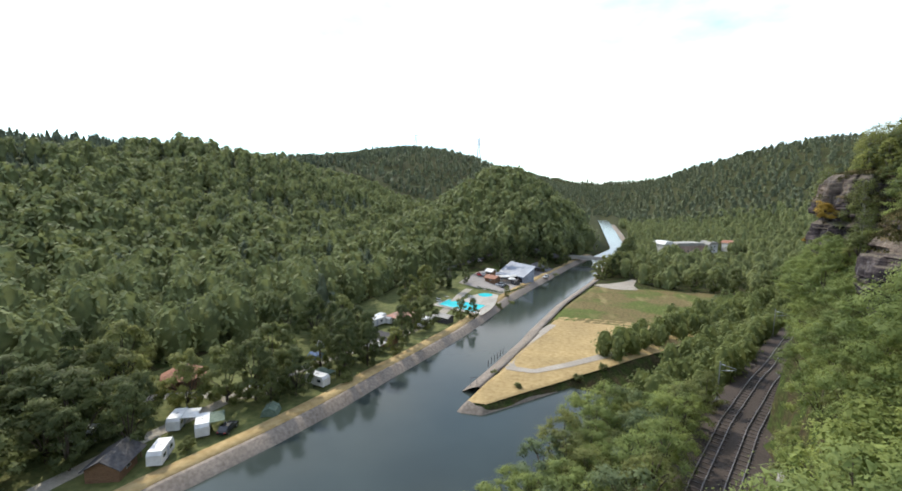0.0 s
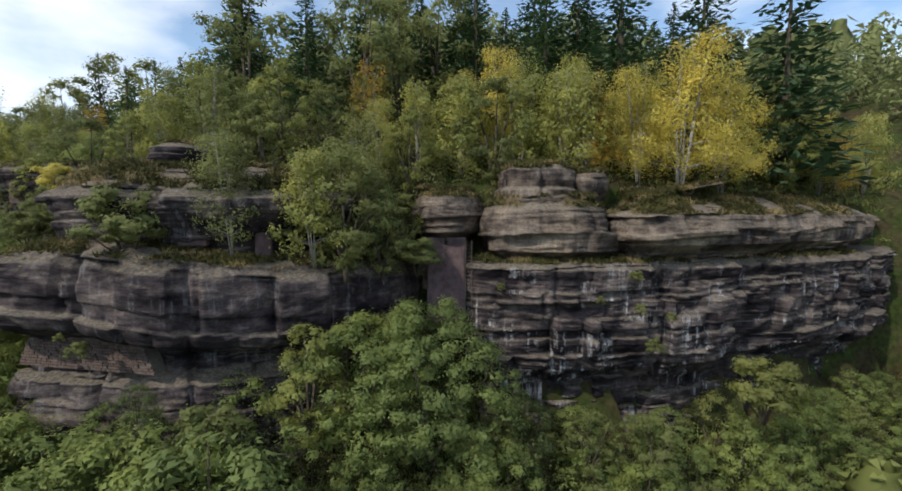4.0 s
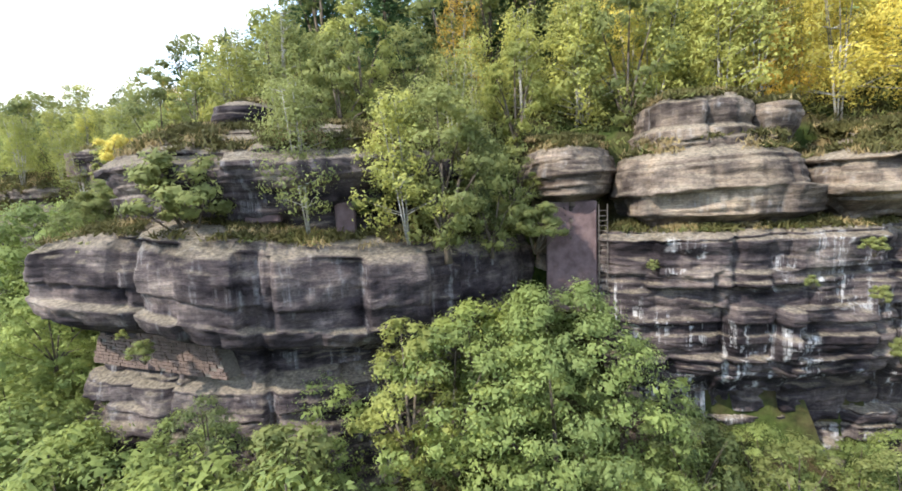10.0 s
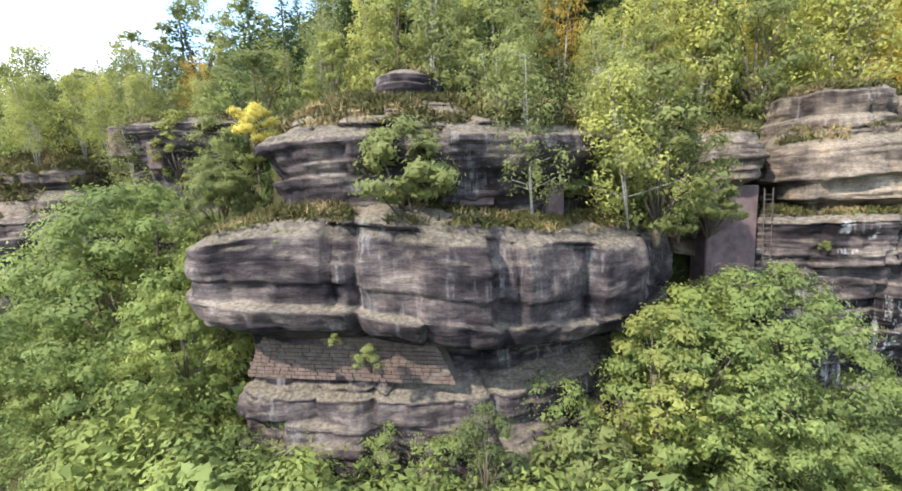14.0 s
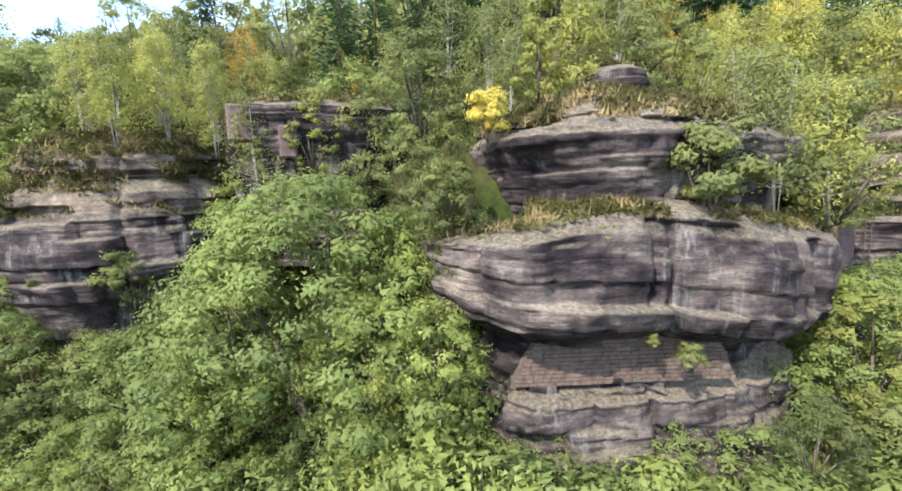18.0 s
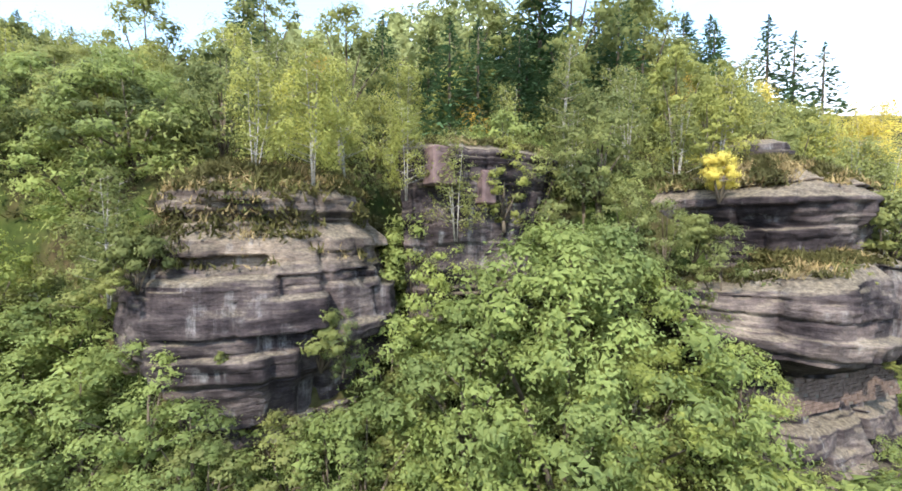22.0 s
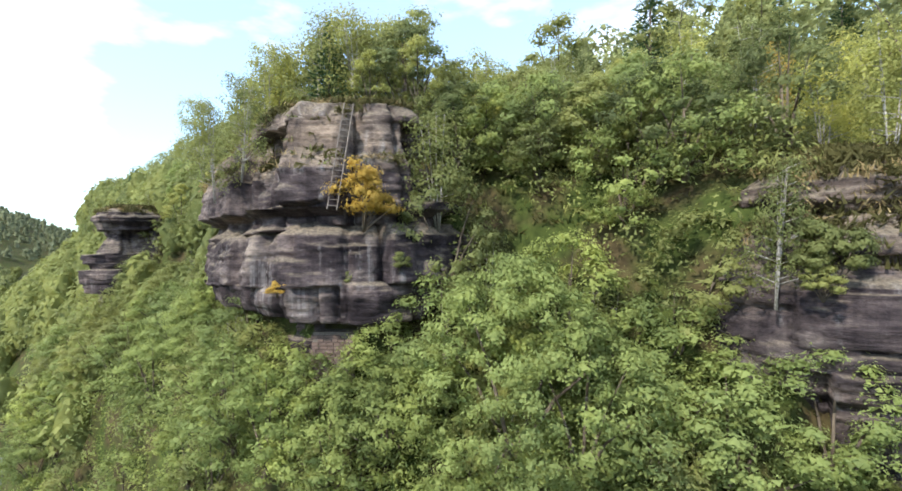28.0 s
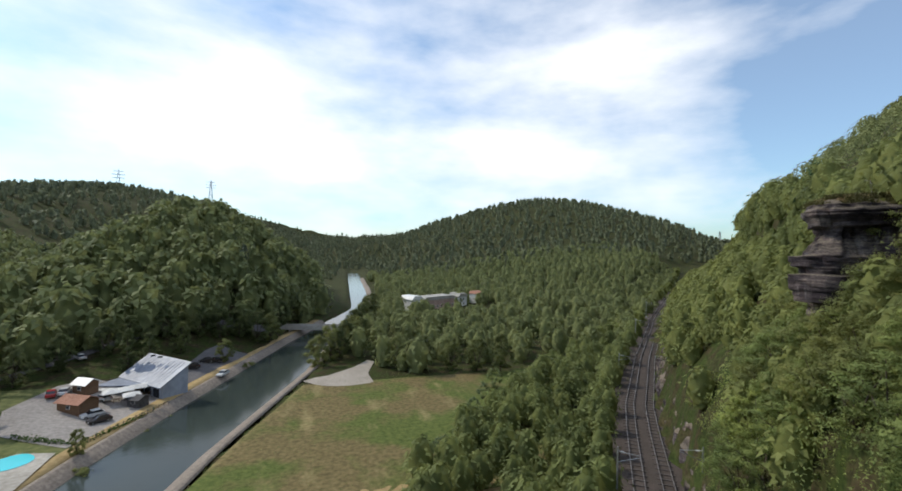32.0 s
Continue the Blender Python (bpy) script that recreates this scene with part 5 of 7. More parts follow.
def near_trees():
    rng = random.Random(8)
    for y in np.arange(-44, 114, 4.2):
        xr, xc = float(rail_x(y)), float(cliff_x(y))
        x = max(xr + 12.5, xc - 9.5) if y < 44 else xc
        while x < xc - 0.8:
            px, py = x + rng.uniform(-0.9, 0.9), y + rng.uniform(-1.2, 1.2)
            plant(rng.choice(["locust", "locust", "locust", "green"]), px, py, rng.uniform(4.6, 6.4) if y < 44 else rng.uniform(4.4, 6.0), group="trees on the slope below the cliff")
            x += 3.3 if y < 40 else 2.3
        if y > 84:
            for over in (0.3, 2.8, 5.4):
                plant(rng.choice(["locust", "locust", "green", "birch_green", "limetree"]), xc + over + rng.uniform(-0.7, 0.7), y + rng.uniform(-1.2, 1.2), rng.uniform(5.2, 7.2), group="trees in the gullies between the rocks")
    for y in np.arange(40, 84, 4.6):
        for off in (-7.6, -11.4, -15.4, -19.4, -23.2):
            plant(rng.choice(["locust", "green", "locust", "willow"]), float(rail_x(y)) + off + rng.uniform(-1.0, 1.0), y + rng.uniform(-1.4, 1.4), rng.uniform(6.4, 9.0), group="trees along the railway", wide=1.2)
    mix = ["birch_lime", "birch_green", "limetree", "green", "birch_lime", "birch_orange", "deep", "birch_lime", "birch_green", "limetree", "birch_green", "birch_green", "green"]
    gold = ["birch_lime", "birch_yellow", "birch_lime", "birch_lime", "birch_orange", "limetree", "birch_yellow", "birch_lime", "limetree", "birch_lime", "green", "birch_yellow", "birch_lime"]
    for y in np.arange(-44, 116, 4.4):
        xc = float(cliff_x(y))
        for k, over in enumerate((6.0, 9.8, 14.2, 20.5)):
            kind = rng.choice(gold if y < 9 else mix) if k < 3 else rng.choice(["conifer", "conifer", "conifer", "green"])
            h = (1.35 if y < 8 else 1.2 if y < 30 else 0.72 if y > 62 else 1.0) * rng.uniform(5.5, 8.0) if k < 2 else (0.7 if y > 60 else 1.0) * rng.uniform(6.5, 9.0) if k < 3 else (0.55 if y > 62 else 0.9 if y > 36 else 1.25) * rng.uniform(10.5, 14.5)
            plant(kind, xc + over + rng.uniform(-1.6, 1.6), y + rng.uniform(-1.8, 1.8), h, group="trees on the cliff top")


near_trees()


def fill(seed, y0, y1, from_x, to_x, step, kinds, tall, group, wide=1.15):
    """A close stand of trees between two lines."""
    rng = random.Random(seed)
    for y in np.arange(y0, y1, step):
        x = from_x(y)
        while x < to_x(y):
            plant(rng.choice(kinds), x + rng.uniform(-0.7, 0.7), y + rng.uniform(-0.8, 0.8), rng.uniform(*tall), group=group, wide=wide)
            x += step


slope_group, gully_group = "trees on the slope below the cliff", "trees in the gullies between the rocks"
fill(31, 44, 71, lambda y: float(rail_x(y) + verge_of(y)) + 2.0, lambda y: float(cliff_x(y)) - 1.0, 3.1, ["locust", "locust", "green"], (5.0, 6.8), slope_group)
fill(32, 71, 92, lambda y: float(rail_x(y) + verge_of(y)) + 1.6, lambda y: float(cliff_x(y)) + 0.4, 2.5, ["locust", "locust", "green"], (4.4, 6.0), slope_group)
fill(33, 60.5, 72, lambda y: float(cliff_x(y)) - 4.5, lambda y: float(cliff_x(y)) + 8, 3.0, ["locust", "locust", "green", "birch_green"], (5.4, 7.2), gully_group)
fill(37, 61, 73, lambda y: float(cliff_x(y)) + 7.0, lambda y: float(cliff_x(y)) + 14, 3.0, ["green", "birch_green", "limetree"], (3.8, 5.4), gully_group)
fill(34, 34, 44, lambda y: float(cliff_x(y)) - 3, lambda y: float(cliff_x(y)) + 5.5, 3.5, ["locust", "locust", "green", "birch_green"], (6.0, 8.0), gully_group)
fill(38, 58.5, 68, lambda y: float(cliff_x(y)) - 5.0, lambda y: float(cliff_x(y)) + 0.5, 2.3, ["locust", "locust", "green"], (4.4, 5.8), slope_group)
fill(39, 47, 60, lambda y: 25.2, lambda y: 27.6, 2.2, ["locust", "locust", "green"], (4.2, 5.2), slope_group)
fill(40, 61.5, 72, lambda y: float(cliff_x(y)) + 1.5, lambda y: float(cliff_x(y)) + 12, 2.6, ["green", "deep", "birch_green", "locust"], (4.6, 6.2), gully_group, 1.3)
fill(41, 63, 74, lambda y: 47.0, lambda y: 54.0, 3.2, ["green", "birch_green", "birch_lime"], (6.0, 8.0), gully_group)
fill(35, 106, 117, lambda y: 53.0 + (y - 106) * 0.5, lambda y: 59.5 + (y - 106) * 0.2, 2.9, ["locust", "green"], (5.5, 7.0), slope_group)
fill(36, 92, 122, lambda y: float(rail_x(y) + verge_of(y)) + 1.2, lambda y: float(cliff_x(y)) + 1.0, 3.0, ["locust", "locust", "green"], (4.6, 6.2), slope_group)
meadow = scatter(129, -20, 80, 100, 212, 1.15, lambda x, y: (x > left_bank(y) + canal_width(y) + 4.5) & (x < rail_x(y) - 21) & (y > 146 + 0.1 * x), (1, 2))[:, :3]


def tufts(name, pts, mat, label, category, seed, size, per, lean=0.45, slim=0.16):
    """Many small clumps of upright blades as one object."""
    rng = np.random.default_rng(seed)
    c = np.repeat(pts, per, axis=0) + rng.normal(size=(len(pts) * per, 3)) * np.array([size * 0.45, size * 0.45, 0])
    up = rng.normal(size=c.shape) * lean + np.array([0, 0, 1.0])
    nr = rng.normal(size=c.shape) + np.array([-0.3, 0, 0.5])
    h = size * rng.uniform(0.5, 1.25, len(c))
    c[:, 2] += h * 0.30
    v, f = blades(c, nr, up, h, h * slim)
    return tagged(quads(name, v, f, mat), label, category, kind="stuff")


rng_t = np.random.default_rng(77)
spots = np.concatenate(LEDGES)
spots = spots[(spots[:, 1] > -34) & (spots[:, 1] < 118) & (spots[:, 2] > 20)]
patchy = np.array([noise.noise((p[0] * 0.45, p[1] * 0.45, p[2] * 0.3)) for p in spots.tolist()])
kindly = np.array([noise.noise((p[0] * 0.8 + 40, p[1] * 0.8, 3.0)) for p in spots.tolist()])
thick = patchy > -0.2
tufts("meadow_grass", meadow[::2], LEAF_SCRUB, "rough green meadow grass", "grass", 206, 1.0, 5)
tufts("meadow_grass", meadow[1::4], DRY_GRASS, "dry seed heads in the meadow", "grass", 207, 0.7, 4)
spots, patchy, kindly, thick = spots[::2], patchy[::2], kindly[::2], thick[::2]
tufts("heather", spots[thick & (kindly < 0.12)], HEATH, "brown-green heather tufts on the rock tops", "heather", 201, 0.52, 10, 0.6, 0.24)
tufts("dry_grass", spots[thick & (kindly >= 0.12)], DRY_GRASS, "straw-coloured dry grass on the rock ledges", "grass", 202, 0.48, 10)
tufts("fern", spots[patchy > 0.28], LEAF_DEEP, "green ferns and seedlings on the rock tops", "fern", 203, 0.34, 8, 0.9, 0.3)
gx_u = scatter(110, 0, 80, -46, 118, 0.95, lambda x, y: (x - cliff_x(y) > 1.0) & (x - cliff_x(y) < 14), (1, 2))[:, :3]
gx_u[:, 2] += 0.45
tufts("undergrowth", gx_u[::2], HEATH, "brown heather and bilberry under the trees", "heather", 204, 0.7, 12, 0.7, 0.2)
tufts("undergrowth", gx_u[1::2], LEAF_GREEN, "green ferns under the trees above the cliff", "fern", 205, 0.75, 12, 0.9, 0.22)
for x, y, top in ((54, -30, 63), (53, -21, 63), (51, -12, 63), (53, -4, 62), (51, 4, 60.5), (53, 11, 60), (51, 18, 59.5), (52, 25, 58), (50, 31, 57), (41, 29.3, 50.8), (42.4, 32.2, 51), (40.6, 34.0, 50), (41, 37.6, 50), (40.2, 40.4, 49.4), (57, -8, 65), (57, 7, 63)):
    plant("conifer", x, y, top - float(ground_z(x, y)), group="tall conifers along the ridge")
for x, y, top in ((16.6, 12.4, 23.8), (17.0, 15.0, 22.6), (16.4, 17.4, 23.4), (17.2, 19.8, 22.2), (16.8, 22.4, 22.8), (16.4, 24.8, 23.2), (17.0, 27.2, 22.6), (16.8, 29.6, 23.4), (17.6, 32.0, 23.6), (18.6, 34.2, 24.0), (15.0, 20.6, 21.6), (15.0, 26.0, 21.8), (14.8, 30.6, 22.6)):
    plant("locust", x, y, top - float(ground_z(x, y)), group="trees on the slope below the cliff")
for kind, x, y, top in (("green", 44, 75, 49.5), ("birch_green", 46, 77.5, 49.5), ("birch_green", 43, 78.5, 48), ("green", 45, 81, 48), ("birch_lime", 44, 84, 46.5), ("deep", 47, 83, 48.5), ("green", 48, 79, 50.5), ("birch_green", 50, 75.5, 52), ("deep", 42, 75.4, 47.5), ("birch_lime", 52, 79, 53), ("green", 49, 87, 48)):
    plant(kind, x, y, top - float(ground_z(x, y)), group="trees on the cliff top")
# single trees and bushes that stand out
for kind, x, y, h, z, wide in (
    ("green_bush", 21.7, 21.6, 4.4, 31.0, 1.1), ("birch_green", 24.2, 16.4, 7.5, 31.0, 1.0), ("birch_green", 25.4, 18.0, 7.0, 32.5, 1.0), ("green", 27.6, 10.0, 9.0, 29.3, 1.0), ("green", 29.6, 11.4, 9.5, 30.0, 0.95), ("birch_lime", 26.2, 11.6, 8.0, 30.2, 1.1), ("green", 30.2, 8.2, 6.5, 29.0, 0.8),
    ("birch_yellow", 40.6, -15.4, 13.0, 35.4, 1.15), ("birch_yellow", 42.6, -19.6, 11.5, 36.0, 1.1), ("birch_yellow", 41.8, -12.4, 10.5, 36.0, 1.0), ("birch_lime", 41.0, -5.5, 10.5, 36.4, 1.1), ("birch_orange", 43.0, -8.8, 10.0, 36.6, 1.0), ("birch_lime", 42.0, -1.0, 10.5, 36.5, 1.1), ("birch_lime", 40.6, 3.4, 10.0, 36.0, 1.1),
    ("yellow_bush", 24.6, 30.8, 2.6, 34.6, 1.0), ("limetree", 28.0, 27.6, 5.6, 36.0, 1.0), ("deep", 23.0, 32.6, 5.0, 28.4, 0.9), ("locust", 21.2, 33.6, 5.0, 23.0, 1.0),
    ("birch_lime", 29.8, 51.4, 6.0, 35.2, 1.0), ("birch_lime", 31.0, 54.0, 6.0, 35.6, 1.0), ("birch_lime", 31.8, 49.5, 6.5, 35.6, 1.0), ("green_bush", 28.6, 51.2, 3.2, 26.6, 1.0), ("birch_green", 29.6, 59.6, 5.5, 29.8, 0.9),
    ("orange_bush", 33.9, 76.3, 3.2, 33.2, 1.0), ("big_locust", 31.6, 69.2, 9.6, 22.6, 0.9), ("locust", 34.5, 66.4, 8.0, 25.0, 1.0), ("locust", 30.0, 66.6, 7.0, 22.5, 1.0),
    ("big_locust", 25.6, 39.6, 16.5, 17.6, 1.0), ("big_locust", 26.6, 35.2, 13.0, 19.0, 0.8), ("locust", 27.0, 44.8, 8.0, 22.0, 1.1), ("deep", 31.0, 34.8, 9.0, 29.0, 0.9), ("locust", 24.0, 36.5, 7.5, 20.0, 1.1),
    ("big_locust", 28.6, 4.4, 13.6, 14.6, 0.95), ("locust", 27.0, 8.4, 8.0, 19.0, 1.15), ("limetree", 23.6, 11.0, 8.0, 19.0, 1.1), ("locust", 25.2, 9.2, 8.0, 18.5, 1.1), ("deep", 29.6, -2.4, 6.0, 15.0, 1.0), ("green", 30.0, -7.2, 5.0, 15.0, 1.2), ("green", 30.0, -11.2, 5.0, 15.0, 1.2),
    ("lime_bush", 19.0, 14.6, 3.4, 20.2, 1.2), ("deep", 18.6, 18.4, 4.2, 20.0, 0.9), ("green_bush", 33.0, -19.6, 4.5, 19.0, 1.0),
    ("lime_bush", 32.0, -10.7, 1.1, 26.2, 0.9), ("lime_bush", 32.0, -11.6, 1.5, 23.4, 1.0), ("lime_bush", 31.9, -7.9, 0.8, 26.9, 1.0), ("lime_bush", 32.0, -0.6, 0.8, 27.6, 1.0), ("green_bush", 31.8, -10.2, 1.0, 28.6, 1.0), ("lime_bush", 32.0, -12.8, 0.9, 25.8, 1.0),
    ("green_bush", 19.9, 26.8, 0.9, 30.0, 1.0), ("lime_bush", 19.6, 23.2, 1.3, 24.9, 1.1), ("lime_bush", 19.8, 24.8, 0.7, 25.8, 1.0), 
    ("deep", 28.0, 50.3, 3.2, 26.2, 0.75), ("lime_bush", 28.2, 58.9, 1.3, 30.2, 1.1), ("green_bush", 28.6, 58.3, 2.6, 30.6, 0.9), ("lime_bush", 27.6, 55.3, 0.8, 27.2, 1.0),
    ("lime_bush", 34.4, 77.2, 1.0, 30.0, 1.0), ("locust", 30.3, 47.4, 6.0, 23.0, 1.0), ("locust", 31.6, 46.2, 6.5, 25.5, 1.0), ("locust", 33.0, 45.0, 6.5, 28.0, 1.0), ("deep", 25.4, 33.8, 4.5, 30.0, 1.0), ("green", 27.2, 34.8, 5.0, 31.0, 1.0), ("green_bush", 24.4, 32.8, 2.4, 31.4, 1.1), ("deep", 31.0, 9.6, 5.0, 28.5, 1.0), ("green", 32.8, 7.4, 5.0, 30.4, 1.0), ("deep", 33.2, 10.4, 6.0, 31.0, 1.0), ("green_bush", 31.8, 6.0, 3.0, 29.0, 1.2), ("green_bush", 27.4, 14.6, 2.6, 31.0, 1.2), ("green_bush", 29.0, 13.0, 3.0, 31.2, 1.2), ("green", 36.0, 72.2, 8.0, 29.0, 0.9), ("birch_green", 37.2, 72.8, 7.0, 33.0, 1.2), ("locust", 34.2, 72.4, 6.5, 24.5, 1.1), ("locust", 34.0, 82.8, 5.2, 22.0, 1.1), ("locust", 34.4, 79.0, 4.4, 22.4, 1.1), ("locust", 34.2, 76.2, 4.8, 22.2, 1.1), ("locust", 34.4, 74.0, 5.0, 22.6, 1.1), ("locust", 36.0, 84.6, 5.2, 22.4, 1.1), ("locust", 33.0, 80.9, 5.0, 21.4, 1.1), ("locust", 32.6, 77.6, 5.5, 20.6, 1.1), ("locust", 33.0, 75.0, 5.5, 21.4, 1.1), ("limetree", 30.6, 40.6, 5.5, 33.0, 1.0), ("birch_green", 30.2, 43.8, 5.5, 32.4, 1.1), ("birch_lime", 31.0, 46.4, 5.0, 34.6, 1.0), ("green", 31.2, 38.0, 6.0, 32.0, 1.0), ("birch_green", 40.0, 78.0, 7.5, 39.8, 1.0), ("birch_green", 41.6, 81.4, 8.0, 39.6, 1.1), ("birch_lime", 42.6, 85.0, 7.5, 39.0, 1.0), ("birch_green", 45.4, 88.4, 7.0, 38.6, 1.0), ("green", 45.6, 81.0, 9.0, 40.4, 0.8), ("birch_lime", 47.4, 92.4, 6.5, 37.6, 1.0), ("birch_green", 43.4, 75.6, 8.0, 40.0, 1.0), ("green", 48.4, 86.4, 8.5, 40.0, 0.8), ("birch_lime", 36.2, 78.4, 3.0, 34.0, 0.9), ("lime_bush", 34.0, 74.6, 1.2, 30.8, 1.0), ("orange_bush", 34.0, 80.6, 0.9, 29.6, 1.2), ("birch_green", 37.0, 84.0, 6.0, 36.0, 1.0), ("birch_green", 39.0, 86.6, 6.0, 35.0, 1.0), ("conifer", 40.5, 80.0, 6.5, 40.0, 1.0), ("limetree", 38.8, 77.0, 4.0, 40.0, 1.0), ("limetree", 39.6, 74.2, 5.0, 40.2, 1.0),
):
    plant(kind, x, y, h, z, wide=wide)


# ---- valley things: campsite, pool, restaurant, bridge, houses ----
def solid(outline, y0, y1):
    """A side profile of (x, z) points made solid between two y."""
    bm = bmesh.new()
    a = [bm.verts.new((x, y0, z)) for x, z in outline]
    b = [bm.verts.new((x, y1, z)) for x, z in outline]
    bm.faces.new(a)
    bm.faces.new(b[::-1])
    for k in range(len(a)):
        bm.faces.new((a[k - 1], b[k - 1], b[k], a[k]))
    bmesh.ops.recalc_face_normals(bm, faces=bm.faces)
    return bm


def disc(bm, x, y, z, r, w, sides=14):
    return tube(bm, (x, y - w / 2, z), (x, y + w / 2, z), r, r, sides)


def floor_z(x, y):
    return max(float(ground_z(x, y)), -5.8)


CARAVAN_RED = grainy("awning_roof", (0.42, 0.20, 0.15), (0.58, 0.33, 0.26), 1.5, 0.7)
CANVAS = grainy("canvas", (0.58, 0.57, 0.54), (0.76, 0.75, 0.72), 1.5, 0.8)
CANVAS_GREEN = grainy("green_canvas", (0.08, 0.12, 0.09), (0.16, 0.21, 0.16), 1.5, 0.8)
CANVAS_BLUE = grainy("blue_canvas", (0.10, 0.16, 0.28), (0.18, 0.25, 0.40), 1.5, 0.8)
DECK = grainy("pool_deck", (0.36, 0.33, 0.28), (0.52, 0.48, 0.42), 1.2, 0.85)
YARD = grainy("gravel_yard", (0.26, 0.235, 0.215), (0.40, 0.365, 0.335), 1.5, 0.95, 0.1)
LANE = grainy("campsite_lane", (0.30, 0.27, 0.22), (0.45, 0.41, 0.34), 2.0, 0.95)
HEDGE = leafy("hedge_leaf", (0.035, 0.07, 0.02), (0.065, 0.12, 0.032), (0.10, 0.17, 0.05))
LAMP_RED = grainy("tail_lamp", (0.35, 0.02, 0.02), (0.45, 0.04, 0.03), 5.0, 0.3)


def caravan(x, y, turn, label, long=5.2, roof=None, awning=None):
    q = thing("caravan", x, y, floor_z(x, y), turn, label, "caravan", "caravans on the campsite")
    h = long / 2
    side = [(-h, 0.55), (h - 0.35, 0.55), (h, 1.0), (h - 0.12, 2.0), (h - 0.5, 2.5), (-h + 0.45, 2.55), (-h + 0.05, 2.1)]
    part("body", solid(side, -1.08, 1.08), WHITE, q)
    part("roof", boxed(-h + 0.4, h - 0.45, -1.06, 1.06, 2.53, 2.62, 0.03), roof or WHITE, q)
    for k in (-0.28, 0.22):
        for s in (-1, 1):
            part("window", boxed(k * long - 0.5, k * long + 0.5, s * 1.09 - 0.015, s * 1.09 + 0.015, 1.35, 1.95, 0.01), GLASS_DARK, q)
    part("front_window", boxed(h - 0.16, h - 0.05, -0.8, 0.8, 1.4, 1.95, 0.01), GLASS_DARK, q)
    part("door", boxed(-0.02 * long - 0.32, -0.02 * long + 0.32, -1.11, -1.08, 0.6, 2.3, 0.008), BLUE_GREY, q)
    for s in (-1, 1):
        part("wheel", disc(bmesh.new(), -0.1, s * 0.95, 0.32, 0.32, 0.2), RUBBER, q)
    part("drawbar", tube(tube(bmesh.new(), (h - 0.2, -0.5, 0.5), (h + 1.1, 0, 0.5), 0.04, 0.04), (h - 0.2, 0.5, 0.5), (h + 1.1, 0, 0.5), 0.04, 0.04), GALV, q)
    part("roof_hatch", boxed(-0.25, 0.25, -0.25, 0.25, 2.6, 2.72, 0.03), GALV, q)
    if awning is not None:
        aw = part("awning", solid([(-h + 0.5, 2.5), (h - 0.6, 2.5), (h - 0.6, 2.44), (-h + 0.5, 2.44)], -3.4, -1.05), awning, q, "canvas awning stretched from the side")
        for k in (-h + 0.6, h - 0.7):
            part("awning_pole", tube(bmesh.new(), (k, -3.3, 0), (k, -3.3, 2.45), 0.025, 0.025, 5), GALV, aw)
    return q


def cabin(x, y, turn, w, d, h, rise, wall, roof, label, name="cabin", group="", porch=0.0):
    q = thing(name, x, y, floor_z(x, y), turn, label, "hut", group)
    part("wall", solid([(-w / 2, -0.3), (w / 2, -0.3), (w / 2, h), (0, h + rise * 0.92), (-w / 2, h)], -d / 2, d / 2), wall, q)
    for s in (-1, 1):
        n = Vector((rise * s, 0, w / 2)).normalized() * 0.12
        e = Vector((s * (w / 2 + 0.45), 0, h - rise * 0.45 / (w / 2)))
        r = Vector((0, 0, h + rise))
        part("roof", solid([(r.x, r.z), (e.x, e.z), (e.x + n.x, e.z + n.z), (r.x + n.x * 0, r.z + 0.14)], -d / 2 - 0.4, d / 2 + 0.4 + porch), roof, q)
    part("door", boxed(-0.45, 0.45, d / 2 + 0.004, d / 2 + 0.05, 0, 2.0, 0.01), WOOD, q)
    for k in (-1, 1):
        win = part("window", boxed(k * w * 0.32 - 0.4, k * w * 0.32 + 0.4, d / 2 + 0.004, d / 2 + 0.045, 0.95, 1.8, 0.008), WHITE, q)
        part("pane", boxed(k * w * 0.32 - 0.33, k * w * 0.32 + 0.33, d / 2 + 0.047, d / 2 + 0.055, 1.02, 1.73), GLASS_DARK, win)
        sw = part("window", boxed(k * (w / 2 + 0.004) - 0.02, k * (w / 2 + 0.004) + 0.03, -0.5, 0.5, 0.95, 1.8, 0.008), WHITE, q)
        part("pane", boxed(k * (w / 2 + 0.03) - 0.012, k * (w / 2 + 0.03) + 0.02, -0.42, 0.42, 1.02, 1.73), GLASS_DARK, sw)
    if porch:
        for k in (-1, 1):
            part("porch_post", boxed(k * w * 0.45 - 0.06, k * w * 0.45 + 0.06, d / 2 + porch - 0.1, d / 2 + porch + 0.02, 0, h, 0.01), WOOD, q)
    return q


